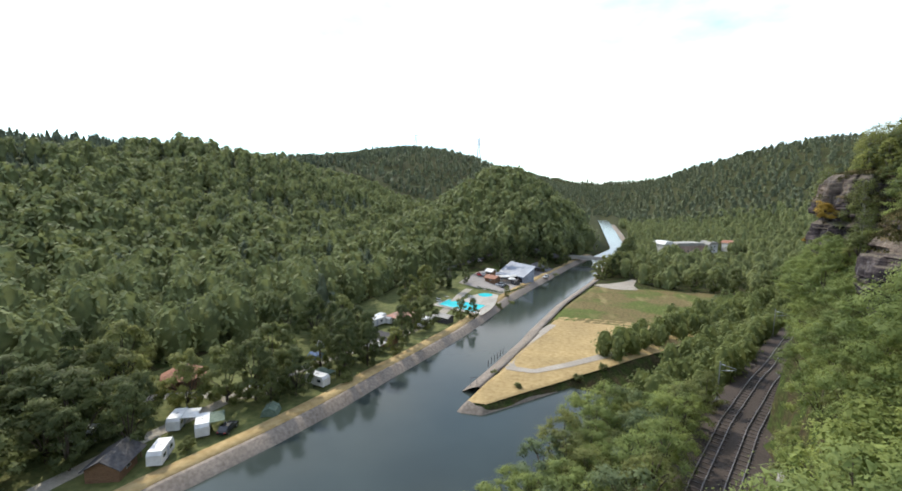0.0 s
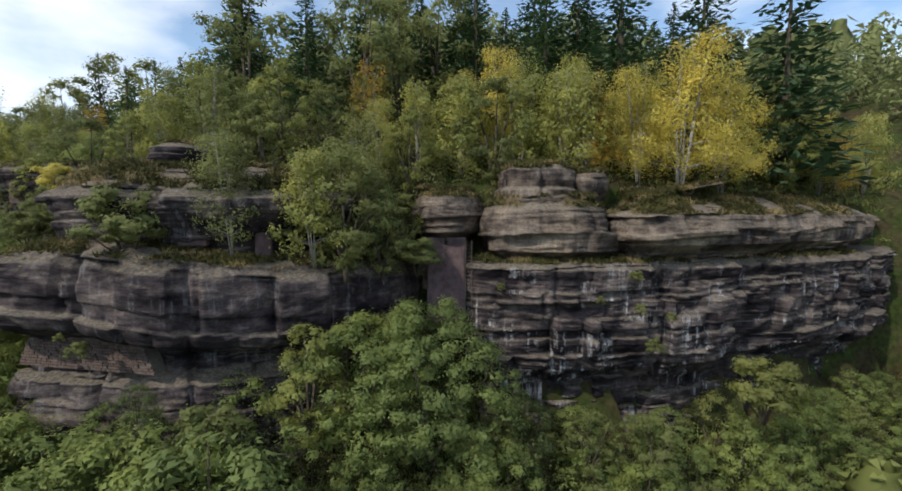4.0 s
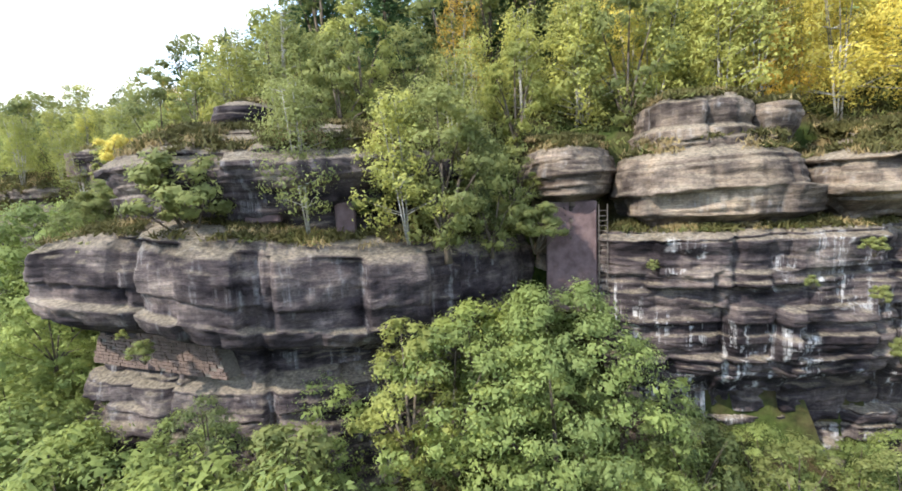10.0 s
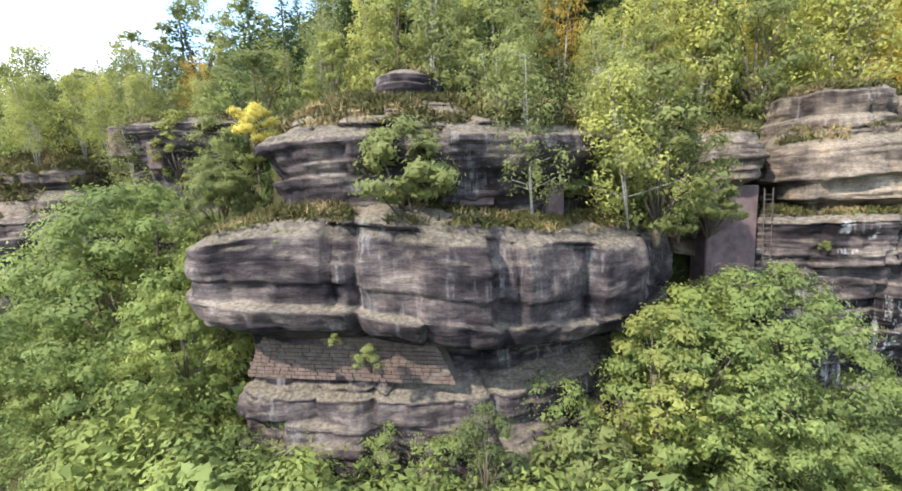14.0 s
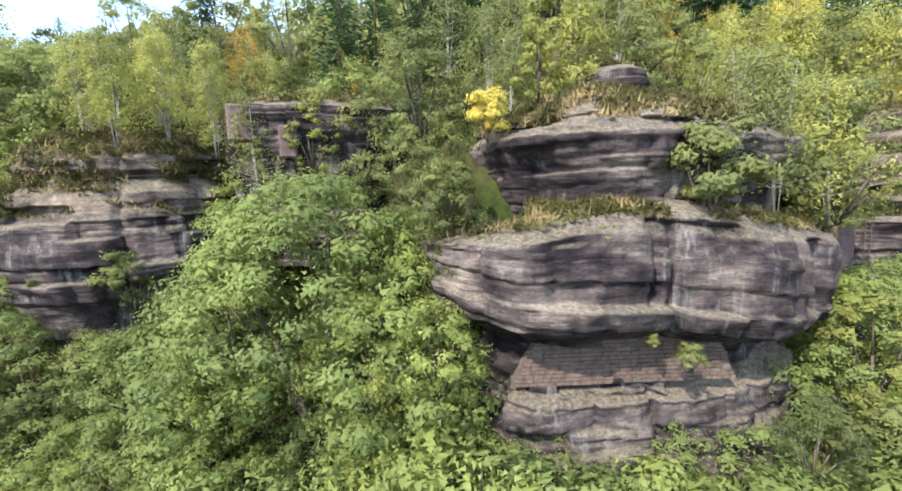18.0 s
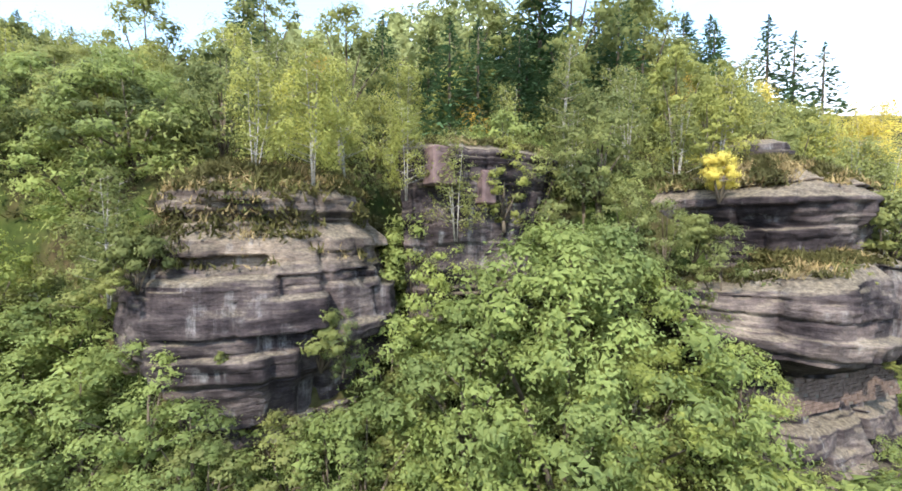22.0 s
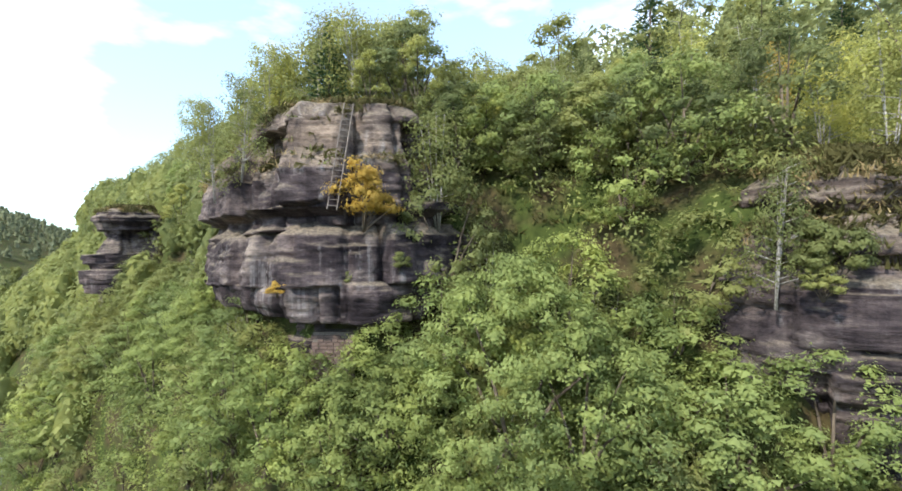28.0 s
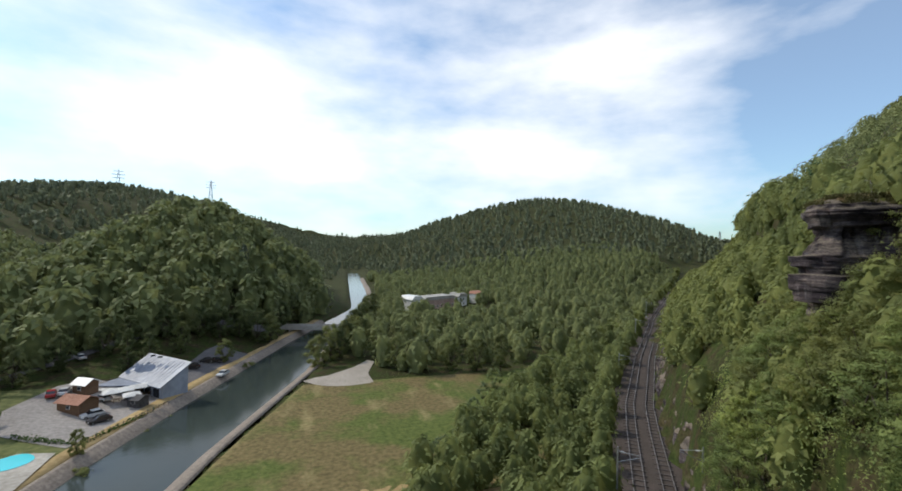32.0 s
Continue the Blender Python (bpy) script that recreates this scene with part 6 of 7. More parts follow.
def car(x, y, turn, paint, label):
    q = thing("car", x, y, floor_z(x, y) + 0.1, turn, label, "car", "parked cars")
    part("body", solid([(-2.0, 0.35), (2.0, 0.35), (2.08, 0.6), (1.95, 0.82), (1.0, 0.95), (-1.85, 0.98), (-2.05, 0.8)], -0.85, 0.85), paint, q)
    part("cabin_glass", solid([(1.0, 0.93), (0.35, 1.42), (-1.2, 1.45), (-1.8, 0.95)], -0.74, 0.74), GLASS_DARK, q)
    part("roof", boxed(-1.15, 0.32, -0.72, 0.72, 1.40, 1.49, 0.03), paint, q)
    for k in (-1.25, 1.3):
        for s in (-1, 1):
            wh = part("wheel", disc(bmesh.new(), k, s * 0.78, 0.31, 0.31, 0.2), RUBBER, q)
            part("rim", disc(bmesh.new(), k, s * 0.87, 0.31, 0.18, 0.04, 8), GALV, wh)
    for s in (-0.62, 0.62):
        part("headlight", boxed(2.0, 2.09, s - 0.18, s + 0.18, 0.62, 0.76, 0.02), WHITE, q)
        part("tail_lamp", boxed(-2.08, -2.0, s - 0.15, s + 0.15, 0.7, 0.86, 0.02), LAMP_RED, q)
    return q


def parasol(x, y, label="square white parasol over the terrace tables", z=None):
    q = thing("parasol", x, y, floor_z(x, y), 25, label, "parasol", "terrace parasols")
    part("pole", tube(bmesh.new(), (0, 0, 0), (0, 0, 2.75), 0.035, 0.03, 6), WOOD, q)
    part("base", boxed(-0.35, 0.35, -0.35, 0.35, 0, 0.1, 0.02), CONCRETE, q)
    bm = bmesh.new()
    top = [bm.verts.new((0, 0, 2.95)), bm.verts.new((0, 0, 2.88))]
    rim = [[bm.verts.new((a * 1.7, b * 1.7, z)) for a, b in ((-1, -1), (1, -1), (1, 1), (-1, 1))] for z in (2.35, 2.2)]
    for k in range(4):
        bm.faces.new((top[0], rim[0][k - 1], rim[0][k]))
        bm.faces.new((rim[0][k - 1], rim[1][k - 1], rim[1][k], rim[0][k]))
        bm.faces.new((top[1], rim[1][k], rim[1][k - 1]))
    part("canopy", bm, CANVAS, q)
    t = thing("terrace_table", x + 1.1, y - 0.4, floor_z(x, y), 10, "small brown wooden table on the terrace", "table", "terrace tables")
    part("tabletop", boxed(-0.6, 0.6, -0.4, 0.4, 0.70, 0.75, 0.01), WOOD, t)
    for a in (-0.5, 0.5):
        for b in (-0.32, 0.32):
            part("leg", boxed(a - 0.03, a + 0.03, b - 0.03, b + 0.03, 0, 0.7), WOOD, t)


def lounger(x, y, turn):
    q = thing("sun_lounger", x, y, -5.10, turn, "white plastic sun lounger beside the pool", "lounger", "loungers by the pool")
    part("seat", boxed(-0.9, 0.4, -0.32, 0.32, 0.30, 0.36, 0.01), WHITE, q)
    part("backrest", solid([(0.4, 0.30), (1.0, 0.68), (0.98, 0.74), (0.38, 0.36)], -0.32, 0.32), WHITE, q)
    for a in (-0.7, 0.3):
        for b in (-0.26, 0.26):
            part("leg", boxed(a - 0.03, a + 0.03, b - 0.03, b + 0.03, 0, 0.3), WHITE, q)


def hedge_row(a, b, height, wide, label, name="hedge", leaf=None):
    n = int(math.dist(a, b) * height * 26)
    rng = np.random.default_rng(int(abs(a[0] * 13 + a[1] * 7)))
    k = rng.uniform(0, 1, n)
    p = np.stack([a[0] + (b[0] - a[0]) * k, a[1] + (b[1] - a[1]) * k, np.zeros(n)], 1)
    p += rng.uniform(-1, 1, (n, 3)) * np.array([wide / 2, wide / 2, 0])
    p[:, 2] = ground_z(p[:, 0], p[:, 1]) + rng.uniform(0.05, 1, n) * height * (0.8 + 0.3 * np.sin(k * 40))
    nr = rng.normal(size=(n, 3)) + np.array([0, 0, 0.6])
    v, f = rhombs(p, nr, rng.normal(size=(n, 3)), rng.uniform(0.35, 0.6, n), rng.uniform(0.2, 0.35, n))
    tagged(quads(name, v, f, leaf or HEDGE), label, "hedge", kind="stuff")


# lawns, lanes and yards
sheet("campsite_lawn", [(left_bank(y) - 49, y, left_bank(y) - 6.3, y) for y in np.arange(30, 212, 7.0)], LAWN, "mown green and yellow campsite lawn", "lawn", lift=0.07)
sheet("campsite_lane", [(left_bank(y) - 19.5 + 3 * math.sin(y * 0.06), y, left_bank(y) - 16.5 + 3 * math.sin(y * 0.06), y) for y in np.arange(34, 180, 5.0)], LANE, "sandy campsite lane between the pitches", "path", lift=0.15)
sheet("campsite_lane", [(-88, 66, -86, 63), (-76, 72, -76, 69), (-66, 74, -66, 71), (-60, 76, -60, 73)], LANE, "sandy path to the round pavilion", "path", lift=0.19, seg=1.5)
sheet("gravel_yard", [(-45, 186, -25.5, 177), (-43, 196, -19, 190), (-40, 206, -17, 199), (-34, 210, -15, 204)], YARD, "pale gravel yard in front of the restaurant", "yard", lift=0.16)
sheet("car_park", [(-21, 216, -9.5, 210), (-19, 226, -6, 220), (-17, 238, -3, 232), (-14, 246, 0, 242)], ASPHALT, "grey asphalt car park behind the restaurant", "car park", lift=0.16)
sheet("valley_road", [(-60, 205, -58, 202), (-49.5, 221.5, -47, 219), (-37.5, 237.5, -35, 235), (-23.5, 253.5, -21, 251), (-7, 271.5, -4.5, 269), (1.5, 285, 3, 282.5)], ASPHALT, "grey road running along the wood edge", "road", lift=0.22)

# pool
pool = thing("swimming_pool", 0, 0, 0, 0, "turquoise swimming pool with a pale paved deck", "pool")
P4 = [(-45.2, 152.5), (-30.6, 146.4), (-28.4, 156.2), (-43.2, 161.6)]
bm = bmesh.new()
bm.faces.new([bm.verts.new((x, y, -5.02)) for x, y in P4])
part("water", bm, POOL_WATER, pool)
for k in range(4):
    (x0, y0), (x1, y1) = P4[k - 1], P4[k]
    n = math.dist((x0, y0), (x1, y1))
    part("coping", boxed(-0.2, n + 0.2, -0.45, 0.02, -5.6, -4.94, 0.03, m=Matrix.Translation((x0, y0, 0)) @ Matrix.Rotation(math.atan2(y1 - y0, x1 - x0), 4, "Z")), CONCRETE, pool)
bm = bmesh.new()
bm.faces.new([bm.verts.new((-31.0 + 2.6 * math.cos(a) * (1 + 0.15 * math.cos(2 * a)), 172.6 + 3.2 * math.sin(a), -5.03)) for a in np.linspace(0, 2 * math.pi, 20, endpoint=False)])
part("small_pool", bm, POOL_WATER, pool, "small rounded paddling pool")
sheet("pool_deck", [(-47.5, 151.5, -27.5, 143.6), (-46, 158, -25.6, 152), (-43.5, 167, -25.2, 160), (-38, 174, -25.6, 168), (-36, 177, -26, 175)], DECK, "pale paved deck round the pool", "deck", lift=0.0, draped=-5.10)
for x, y, turn in ((-46.3, 157, 200), (-47.2, 160, 205), (-45, 164, 230), (-39, 166.6, 250), (-36.4, 167.6, 255), (-34, 160.6, 70)):
    lounger(x, y, turn)
hedge_row((-25.2, 147), (-21.0, 164), 1.3, 1.4, "trimmed green hedge between pool and canal")
hedge_row((-36, 182), (-24.8, 178.4), 1.1, 1.2, "dark hedge between the yard and the pool lawn")
hedge_row((-23.8, 178), (-15.4, 197), 1.0, 0.9, "dark hedge along the gravel yard")
fence = thing("garden_fence", 0, 0, 0, 0, "dark wooden fence along the yard beside the canal", "fence")
for k in range(16):
    x, y = -24.4 + k * 0.6, 176.5 + k * 1.42
    part("post", boxed(x - 0.05, x + 0.05, y - 0.05, y + 0.05, -5.7, -4.4, 0.01), ROOF_DARK, fence)
for z in (-5.1, -4.7):
    part("rail", tube(bmesh.new(), (-24.4, 176.5, z), (-15.4, 197.8, z), 0.045, 0.045, 5), ROOF_DARK, fence)

# restaurant with a single-pitch roof
rest = thing("restaurant", 0, 0, 0, 0, "blue-grey sheet-metal restaurant with a sloping roof", "building")
N0, R0 = Vector((-17.8, 201.4, 0)), Vector((-13.6, 205.8, 0))
back = Vector((-12.4, 12.0, 0))
lowz, highz, base = -2.3, 1.5, -5.9
bm = bmesh.new()
foot = [bm.verts.new((p.x, p.y, base)) for p in (N0, R0, R0 + back, N0 + back)]
head = [bm.verts.new((p.x, p.y, z)) for p, z in ((N0, lowz), (R0, highz), (R0 + back, highz), (N0 + back, lowz))]
for k in range(4):
    bm.faces.new((foot[k - 1], foot[k], head[k], head[k - 1]))
bm.faces.new(head)
part("wall", bm, BLUE_GREY, rest, "pale blue-grey clad wall")
over, along, up = (R0 - N0).normalized(), back.normalized(), Vector((0, 0, 0.3))
bm = bmesh.new()
edge = [(N0 - over * 0.9 - along * 0.6, lowz - 0.45), (R0 + over * 0.5 - along * 0.6, highz + 0.25), (R0 + over * 0.5 + back, highz + 0.25), (N0 - over * 0.9 + back, lowz - 0.45)]
lo, hi = ([bm.verts.new((p.x, p.y, z + d)) for p, z in edge] for d in (0.06, 0.30))
bm.faces.new(lo[::-1])
bm.faces.new(hi)
for k in range(4):
    bm.faces.new((lo[k - 1], lo[k], hi[k], hi[k - 1]))
roof = part("roof", bm, ROOF_GREY, rest, "blue-grey ribbed metal roof")
slope_dir = (R0 - N0) + Vector((0, 0, highz - lowz))
for k in range(1, 14):
    o = N0 - over * 0.8 + back * (k / 14) + Vector((0, 0, lowz - 0.12))
    part("roof_seam", tube(bmesh.new(), o, o + slope_dir * 1.12, 0.06, 0.06, 4), ROOF_GREY, roof)
for k in (0.45, 0.62):
    o = N0 + back * k + slope_dir * 0.62 + Vector((0, 0, 0.25))
    part("skylight", box(bmesh.new(), -0.5, 0.5, -0.35, 0.35, 0, 0.3, 0.03, m=Matrix.Translation(o)), GLASS_DARK, roof)
face = Matrix.Translation(N0) @ Matrix.Rotation(math.atan2(back.y, back.x), 4, "Z")
for k in range(4):
    part("window", box(bmesh.new(), 1.2 + k * 3.4, 3.6 + k * 3.4, -0.02 - 0.05, 0.06, -5.3, -3.1, 0.02, m=face @ Matrix.Rotation(0, 4, "Z")), GLASS_DARK, rest)
annex = thing("annex", 0, 0, 0, 0, "long low wing with a flat brown roof and terrace front", "building")
face = Matrix.Translation((-23.6, 206.2, 0)) @ Matrix.Rotation(math.atan2(2.5, -15), 4, "Z")
part("wall", box(bmesh.new(), 0, 15, -5.0, 0, -5.9, -2.9, m=face), WOOD, annex, "brown boarded wall")
part("roof", box(bmesh.new(), -0.4, 15.5, -5.4, 1.4, -2.89, -2.6, 0.04, m=face), ROOF_GREY, annex)
for k in range(5):
    part("window", box(bmesh.new(), 0.8 + 2.9 * k, 2.6 + 2.9 * k, 0.004, 0.05, -5.0, -3.3, 0.01, m=face), GLASS_DARK, annex)
part("terrace_roof", box(bmesh.new(), 1.0, 8.6, 1.5, 3.6, -3.2, -3.08, 0.02, m=face), CANVAS, annex, "pale flat canvas over the terrace")
for k in (1.2, 4.8, 8.4):
    part("terrace_post", box(bmesh.new(), k - 0.06, k + 0.06, 3.4, 3.5, -5.8, -3.2, m=face), WOOD, annex)
cabin(-31.4, 194.8, 62, 4.2, 5.6, 2.3, 1.0, WOOD, ROOF_RED, "brown wooden hut with a reddish roof in the yard", "wooden_hut")
cabin(-33.6, 203.2, 62, 3.0, 3.6, 2.4, 0.9, WOOD, WHITE, "small brown kiosk with a pale roof", "kiosk")
for x, y in ((-27.2, 199.6), (-25.4, 201.4), (-23.6, 203.4), (-22.2, 205.0), (-23.0, 198.6)):
    parasol(x, y)
shed = cabin(-21.4, 197.6, 62, 2.6, 3.0, 2.0, 0.6, ROOF_DARK, ROOF_DARK, "small dark garden shed beside the terrace", "garden_shed")
for x, y, turn, k, w in ((-17.2, 224.4, 200, 1, "black"), (-14.9, 230.6, 200, 1, "black"), (-12.9, 231.7, 205, 1, "black"), (-8.4, 220.2, 250, 0, "white"), (-27.5, 191.7, 215, 0, "white"), (-25.3, 189.0, 220, 1, "black"), (-29, 200, 140, 0, "white"), (-36.9, 201.9, 100, 0, "white"), (-35, 198.6, 120, 3, "grey"), (-38.8, 200.6, 110, 2, "red"), (-43, 222.6, 130, 0, "white")):
    car(x, y, turn, CAR_PAINTS[k], w + " car parked near the restaurant")

# campsite
cabin(-66.6, 47.2, 20, 4.6, 4.4, 2.1, 1.3, WOOD, ROOF_DARK, "dark-roofed wooden chalet with a pale porch", "chalet", "", 1.4)
caravan(-62.4, 51.6, 115, "white caravan with a flat white roof beside the canal", 4.8)
caravan(-67.6, 60.0, 115, "small white caravan with an open awning", 4.6, None, CANVAS)
caravan(-62.2, 59.8, 130, "off-white caravan with a grey awning", 5.0, None, CANVAS_GREEN)
caravan(-78.4, 52.6, 20, "old caravan half hidden under trees", 4.6)
caravan(-53.0, 81.6, 165, "grey-white caravan parked by the towpath", 5.4, None, CANVAS_GREEN)
caravan(-57.4, 123.0, 70, "long white mobile home on the pitch", 8.0)
caravan(-53.4, 129.6, 75, "white mobile home under a reddish awning roof", 8.0, CARAVAN_RED, CARAVAN_RED)
caravan(-58.0, 127.0, 75, "white mobile home between trees", 6.0)
caravan(-43.2, 128.6, 70, "small pale caravan beside a hedge", 4.6)
caravan(-50.0, 104.0, 80, "white caravan under the trees", 4.8, None, CANVAS)
cabin(-49.4, 110.2, 70, 5.0, 6.0, 2.2, 1.2, WOOD, ROOF_DARK, "dark-roofed wooden cabin on the campsite")
cabin(-49.6, 131.6, 75, 4.0, 5.0, 2.2, 1.0, WOOD, CARAVAN_RED, "low hut with a pinkish roof")
cabin(-38.6, 134.6, 70, 3.4, 5.4, 2.0, 0.6, ROOF_DARK, CONCRETE, "low grey-roofed shed by the pool garden", "pool_shed")
car(-58.4, 61.2, 100, CAR_PAINTS[1], "dark car parked beside a caravan")
car(-64.0, 77.0, 60, CAR_PAINTS[0], "white car parked on the campsite lane")
car(-48.4, 119.0, 80, CAR_PAINTS[1], "black car beside the mobile homes")


def tent(x, y, turn, mat, label):
    q = thing("tent", x, y, floor_z(x, y), turn, label, "tent", "tents on the pitches")
    part("canvas", solid([(-1.6, 0), (1.6, 0), (1.2, 1.1), (0, 1.75), (-1.2, 1.1)], -1.5, 1.5), mat, q)
    part("door_flap", solid([(-0.5, 0.02), (0.5, 0.02), (0, 1.3)], 1.505, 1.53), CANVAS, q)


tent(-67.4, 91.8, 40, CANVAS_BLUE, "blue dome tent on the grass")
tent(-61.6, 95.6, 80, CANVAS_BLUE, "blue and white tent between the trees")
tent(-55.0, 68.4, 20, CANVAS_GREEN, "green tent beside the towpath")
tent(-65.0, 104.0, 20, CANVAS, "pale tent under the trees")

pav = thing("pavilion", -80.6, 74.6, floor_z(-80.6, 74.6), 20, "eight-sided wooden pavilion with a brown shingle roof", "pavilion")
for k in range(8):
    a, b = k * math.pi / 4, (k + 1) * math.pi / 4
    bm = bmesh.new()
    v = [bm.verts.new(p) for p in ((4.6 * math.cos(a), 4.6 * math.sin(a), 2.5), (4.6 * math.cos(b), 4.6 * math.sin(b), 2.5), (0.8 * math.cos(b), 0.8 * math.sin(b), 4.5), (0.8 * math.cos(a), 0.8 * math.sin(a), 4.5))]
    w = [bm.verts.new((q.co.x * 0.99, q.co.y * 0.99, q.co.z - 0.16)) for q in v]
    bm.faces.new(v)
    bm.faces.new(w[::-1])
    for j in range(4):
        bm.faces.new((v[j - 1], w[j - 1], w[j], v[j]))
    part("roof_panel", bm, ROOF_RED, pav)
    part("post", boxed(3.9 * math.cos(a) - 0.1, 3.9 * math.cos(a) + 0.1, 3.9 * math.sin(a) - 0.1, 3.9 * math.sin(a) + 0.1, -0.2, 2.7, 0.015), WOOD, pav)
part("cap", tube(bmesh.new(), (0, 0, 4.42), (0, 0, 5.1), 0.95, 0.05, 8), ROOF_DARK, pav)
part("floor", tube(bmesh.new(), (0, 0, -0.3), (0, 0, 0.12), 4.2, 4.2, 8), WOOD, pav)

# campsite and valley trees
for kind, x, y, h, w in (
    ("valley", -81.0, 40, 9, 1.0), ("valley", -73.0, 46, 8, 0.9), ("valley", -69.0, 52, 9.5, 0.9), ("valley_light", -71.5, 66, 9.5, 1.0), ("valley", -75.0, 60, 8, 0.9), ("poplar", -93.0, 62, 13, 1.2), ("valley", -86.0, 62, 11, 1.0), ("valley_light", -91.0, 70, 12, 1.0),
    ("valley_light", -66.0, 70, 10, 1.0), ("valley", -61.0, 72, 10.5, 1.0), ("valley", -57.0, 71, 8, 0.9), ("valley_light", -63.0, 80, 11, 1.1), ("valley_light", -58.0, 78, 8, 1.0), ("valley", -54.5, 76, 8.5, 0.9), ("valley", -56.0, 88, 9, 0.9), ("valley", -52.0, 92, 10, 0.9), ("valley", -50.5, 87, 8, 0.8),
    ("valley", -65.0, 88, 9, 0.8), ("poplar", -60.0, 101, 11, 1.1), ("valley", -55.0, 98, 10.5, 0.9), ("valley", -48.6, 98, 10, 0.9), ("valley", -47.0, 94, 9, 0.8), ("poplar", -71.0, 98, 12, 1.2), ("valley", -69.0, 108, 11, 1.0), ("valley_light", -63.0, 112, 10, 1.0), ("valley", -58.0, 112, 8, 0.8), ("valley", -44.8, 112, 9, 0.9), ("valley_light", -43.6, 104, 6, 0.9),
    ("valley_light", -51, 140, 8, 1.0), ("poplar", -56, 146, 13, 1.0), ("valley", -41.5, 125, 9, 1.0), ("valley", -44.0, 121, 8, 0.8), ("valley_light", -34, 139, 6, 0.9), ("valley", -30, 140, 6, 0.8), ("valley_light", -58, 158, 10, 1.1), ("valley_light", -53, 163, 10, 1.0), ("poplar", -47, 176, 15, 1.4), ("valley", -51, 178, 11, 1.0), ("valley_light", -56, 172, 11, 1.1), ("valley", -42, 186, 8, 0.8),
    ("valley_light", -10.4, 234, 7.5, 1.0), ("valley", -44, 215, 10, 1.0), ("valley", -38, 224, 11, 1.0), ("valley", -34, 229, 10, 1.0), ("valley", -28, 238, 11, 1.0), ("valley", -20, 245, 11, 1.0), ("valley", -49, 207, 10, 1.0), ("valley", -24, 241, 9, 1.0), ("valley", -10, 256, 11, 1.0), ("green_bush", -4.6, 232, 3.4, 1.2), ("green_bush", -3.4, 236, 3.2, 1.2), ("valley", -27, 222, 9, 0.9), ("valley", -22, 232, 10, 0.9), ("poplar", -30, 216, 12, 1.0), ("valley", -15, 250, 11, 1.1), ("valley", -4, 258, 12, 1.2), ("valley_light", 0, 262, 11, 1.1),
    ("green_bush", -20.2, 170, 3.0, 1.2), ("green_bush", -24.4, 160, 3.4, 1.1), ("green_bush", -16.6, 187, 2.4, 1.1), ("green_bush", -14.6, 194, 2.4, 1.1), ("valley_light", -22.6, 174, 5, 0.8), ("green_bush", -47.4, 84.4, 2.2, 1.2), ("green_bush", -60.4, 54.6, 2.0, 1.2),
    ("valley_light", 17, 226, 11, 1.0), ("valley_light", 21, 232, 12, 1.0), ("valley_light", 40, 218, 10, 1.0), ("valley", 48, 214, 11, 1.0), ("valley_light", 56, 212, 10, 1.0), ("valley", 63, 208, 11, 1.0), ("valley", 70, 206, 12, 1.0), ("valley_light", 36, 232, 10, 1.0), ("willow", 50, 175, 4.5, 1.0), ("willow", 56, 184, 5, 1.0), ("willow", 62, 192, 6, 1.0), ("willow", 44, 166, 4, 1.0), ("willow", 38, 158, 4.5, 1.0),
    ("valley", 26, 240, 12, 1.1), ("valley_light", 30, 250, 12, 1.1), ("valley", 31, 262, 13, 1.1), ("valley", 35, 274, 13, 1.1), ("valley_light", 37, 288, 12, 1.1), ("valley", 40, 300, 13, 1.1), ("valley", 42, 312, 13, 1.1), ("valley", 46, 326, 12, 1.1), ("valley", 24, 232, 10, 1.0), ("valley", 2, 284, 12, 1.1), ("valley", 6, 296, 12, 1.1), ("green_bush", -17.0, 99, 1.4, 1.3), ("green_bush", -11.0, 92, 1.2, 1.3), ("green_bush", 2, 101, 1.6, 1.3), ("green_bush", 8, 108, 1.5, 1.3),
):
    plant(kind, x, y, h * (1.28 if y < 150 else 1.0), wide=w * 0.9)

camp_rng = random.Random(12)
for k in range(22):
    plant(camp_rng.choice(["valley", "valley", "valley_light"]), camp_rng.uniform(-104, -74), camp_rng.uniform(34, 66), camp_rng.uniform(9.5, 14.0), group="trees among the pitches", wide=1.1)
for k in range(14):
    plant(camp_rng.choice(["valley", "valley", "valley_light"]), camp_rng.uniform(-100, -78), camp_rng.uniform(20, 40), camp_rng.uniform(11, 15.0), group="trees among the pitches", wide=1.1)

# spit, bridge, far houses, pylons
frame_post = thing("goal_frame", -20.6, 91.5, floor_z(-20.6, 91.5), 30, "small dark metal frame on the tip of the spit", "frame")
for k in (-0.7, 0.7):
    part("post", tube(bmesh.new(), (k, 0, -0.3), (k, 0, 1.7), 0.05, 0.05, 6), ROOF_DARK, frame_post)
part("crossbar", tube(bmesh.new(), (-0.7, 0, 1.7), (0.7, 0, 1.7), 0.05, 0.05, 6), ROOF_DARK, frame_post)
for k in range(6):
    x, y = -19.2 + k * 0.5, 103.4 + k * 1.9
    q = thing("mooring_post", x, y, floor_z(x, y), 0, "short dark wooden post on the canal edge", "post", "posts along the bank")
    part("post", tube(bmesh.new(), (0, 0, -0.5), (0, 0, 1.3), 0.10, 0.08, 6), ROOF_DARK, q)
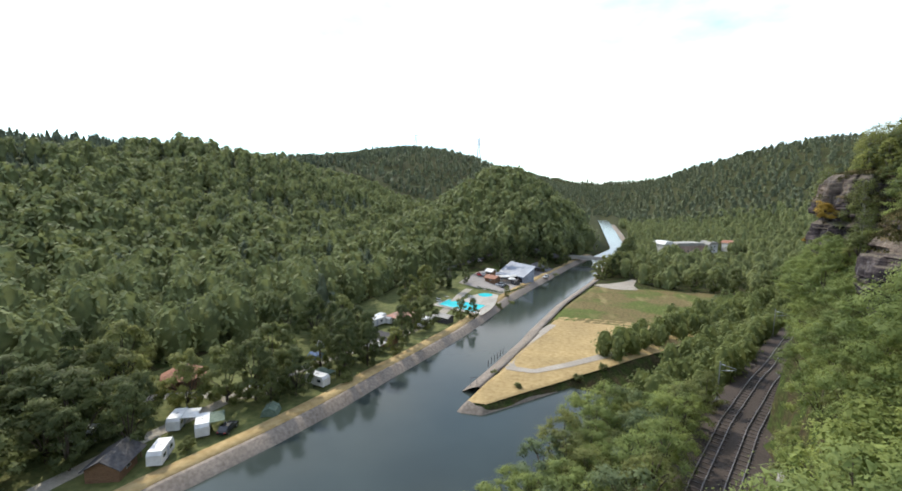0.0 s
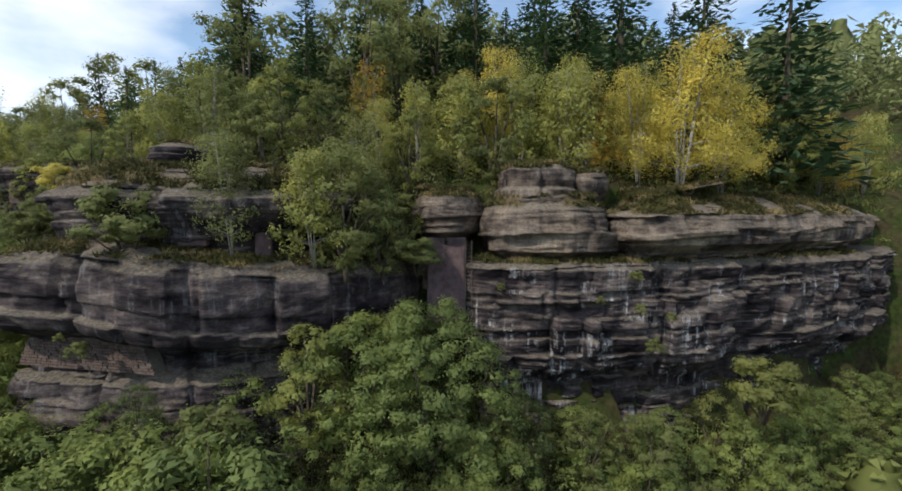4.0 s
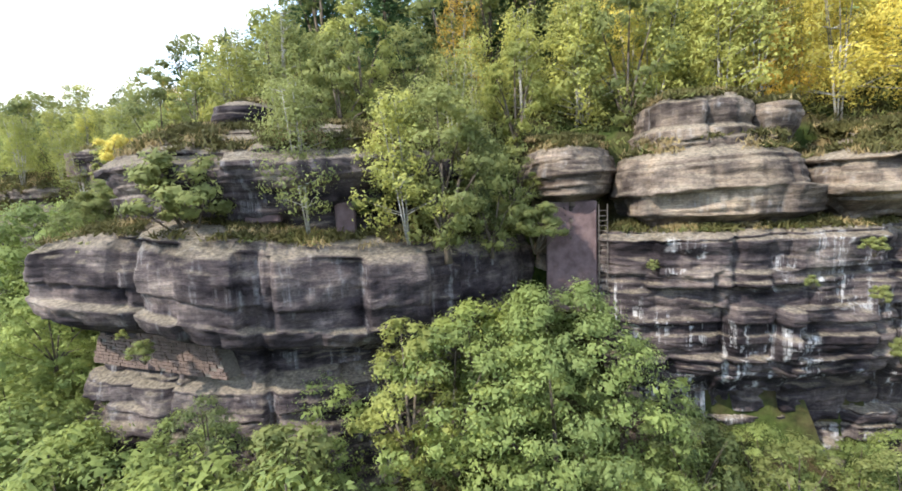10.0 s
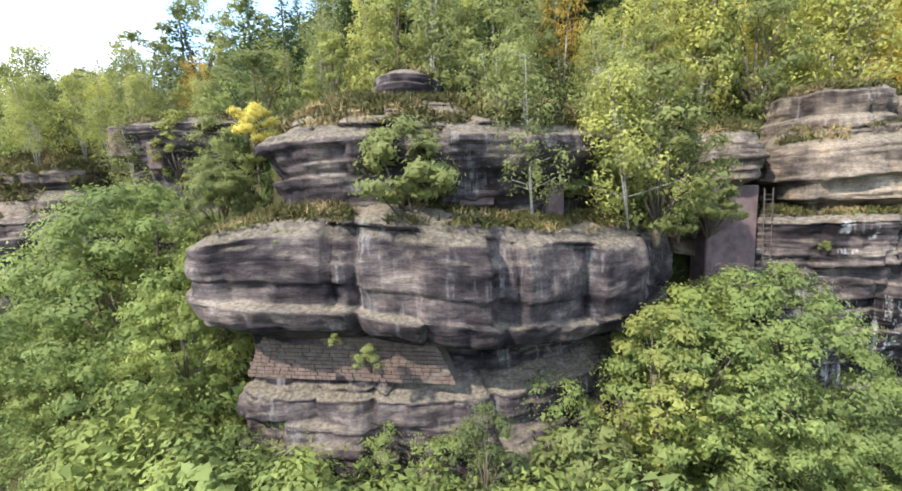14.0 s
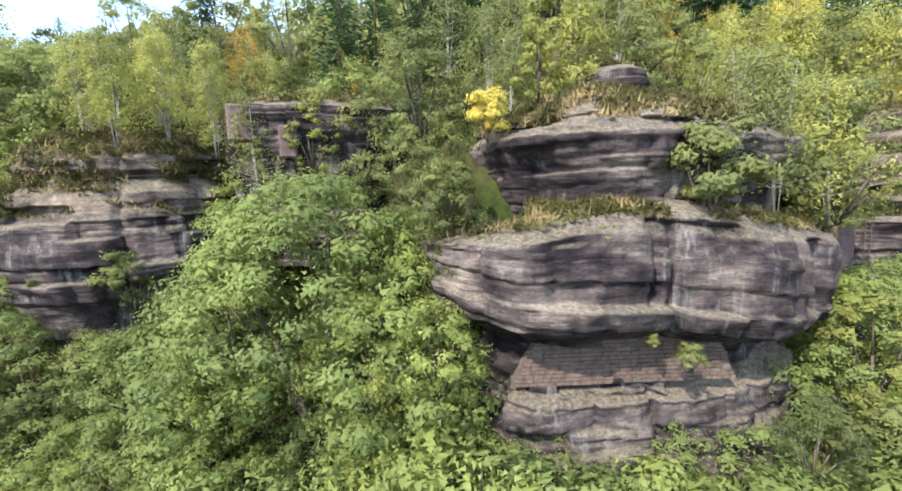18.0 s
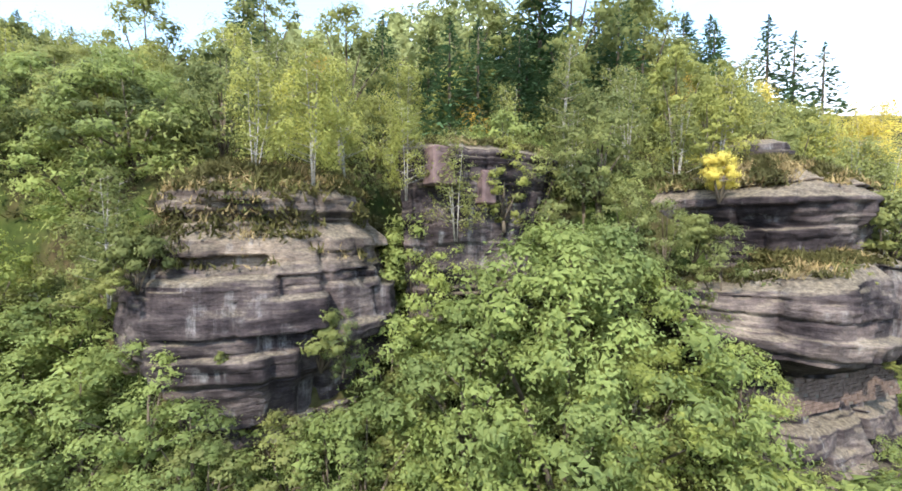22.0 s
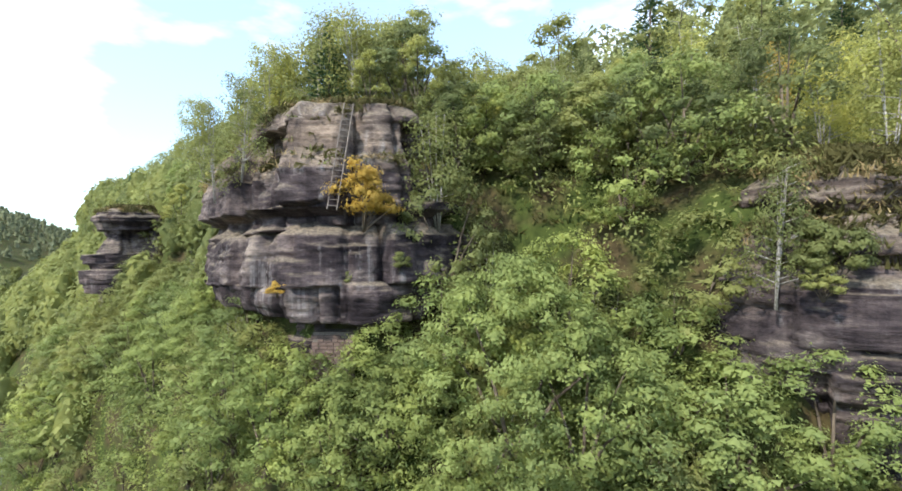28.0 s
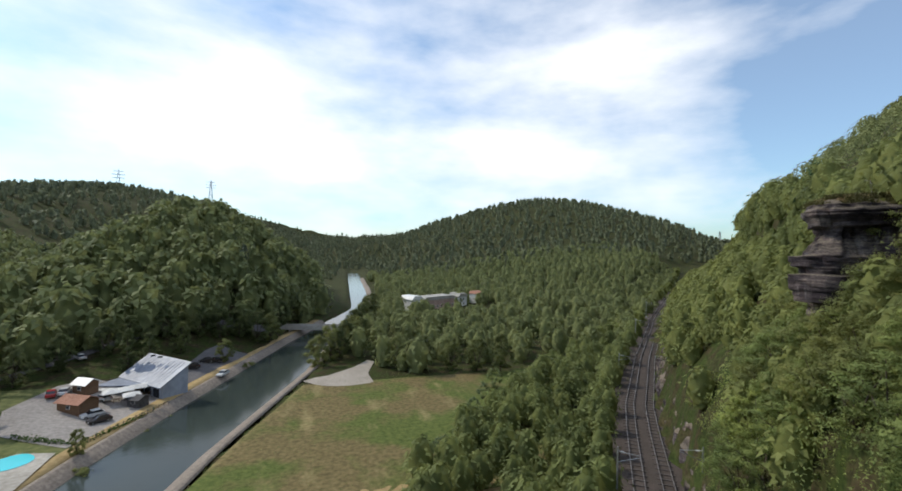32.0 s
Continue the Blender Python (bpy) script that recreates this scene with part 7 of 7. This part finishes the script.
bridge = thing("canal_bridge", 0, 0, 0, 0, "pale concrete bridge over the canal", "bridge")
face = Matrix.Translation((0.5, 284.5, 0)) @ Matrix.Rotation(math.radians(-12), 4, "Z")
part("deck", box(bmesh.new(), -2, 30, -2.6, 2.6, -4.4, -3.6, 0.05, m=face), CONCRETE, bridge)
for s in (-2.5, 2.5):
    part("parapet", box(bmesh.new(), -2, 30, s - 0.12, s + 0.12, -3.6, -2.7, 0.03, m=face), CONCRETE, bridge)
for k in (6, 22):
    part("pier", box(bmesh.new(), k - 0.5, k + 0.5, -2.3, 2.3, -8.0, -4.4, 0.05, m=face), CONCRETE, bridge)


def long_house(x, y, turn, length, deep, high, wall, roof, label):
    q = thing("house", x, y, floor_z(x, y), turn, label, "house", "far houses in the valley")
    part("wall", boxed(-length / 2, length / 2, -deep / 2, deep / 2, -1, high, 0.05), wall, q)
    part("roof", solid([(-length / 2 - 0.5, high), (length / 2 + 0.5, high), (length / 2 + 0.5, high + 0.3), (length / 2 - 1.5, high + deep * 0.22), (-length / 2 + 1.5, high + deep * 0.22), (-length / 2 - 0.5, high + 0.3)], -deep / 2 - 0.5, deep / 2 + 0.5), roof, q)
    for row in range(max(1, int(high / 3))):
        for k in range(int(length / 3.2)):
            w = part("window", boxed(-length / 2 + 1.2 + 3.2 * k, -length / 2 + 2.5 + 3.2 * k, -deep / 2 - 0.06, -deep / 2 - 0.004, 1.0 + 2.9 * row, 2.3 + 2.9 * row, 0.01), WHITE, q)
            part("pane", boxed(-length / 2 + 1.3 + 3.2 * k, -length / 2 + 2.4 + 3.2 * k, -deep / 2 - 0.075, -deep / 2 - 0.065, 1.1 + 2.9 * row, 2.2 + 2.9 * row), GLASS_DARK, w)


long_house(86, 346, 30, 26, 9, 5.6, PINK_WALL, CONCRETE, "long pink-walled house with a pale roof among trees")
long_house(70, 338, 30, 8, 10, 6.5, WHITE, WHITE, "white end block with a pale flat roof")
long_house(104, 356, 30, 8, 9, 6.0, WHITE, CONCRETE, "white house beside the long pink house")
long_house(122, 366, 30, 9, 8, 6.0, WHITE, ROOF_RED, "small white house among the valley trees")
long_house(12, 330, 25, 7, 7, 4.5, WHITE, ROOF_DARK, "small white house beside the canal")


def pylon(x, y, z, h):
    q = thing("pylon", x, y, z, 20, "grey lattice power pylon on the ridge", "pylon", "pylons on the ridge")
    for a, b in ((-1, -1), (1, -1), (1, 1), (-1, 1)):
        part("leg", tube(bmesh.new(), (a * h * 0.09, b * h * 0.09, -3), (a * h * 0.012, b * h * 0.012, h), h * 0.012, h * 0.008, 4), GALV, q)
    for k, w in ((0.68, 0.17), (0.80, 0.20), (0.92, 0.15)):
        part("crossarm", tube(bmesh.new(), (-w * h, 0, k * h), (w * h, 0, k * h), h * 0.010, h * 0.010, 4), GALV, q)
    for k in range(6):
        z0, z1 = k / 6.5, (k + 1) / 6.5
        r0, r1 = h * (0.09 - 0.078 * z0), h * (0.09 - 0.078 * z1)
        s = 1 if k % 2 else -1
        part("brace", tube(tube(bmesh.new(), (-s * r0, -r0, z0 * h), (s * r1, -r1, z1 * h), h * 0.005, h * 0.005, 4), (-s * r0, r0, z0 * h), (s * r1, r1, z1 * h), h * 0.005, h * 0.005, 4), GALV, q)


for x, y, h in ((-410, 1240, 62), (-225, 1240, 56), (1050, 1010, 60)):
    pylon(x, y, float(ground_z(x, y)) + 8, h)
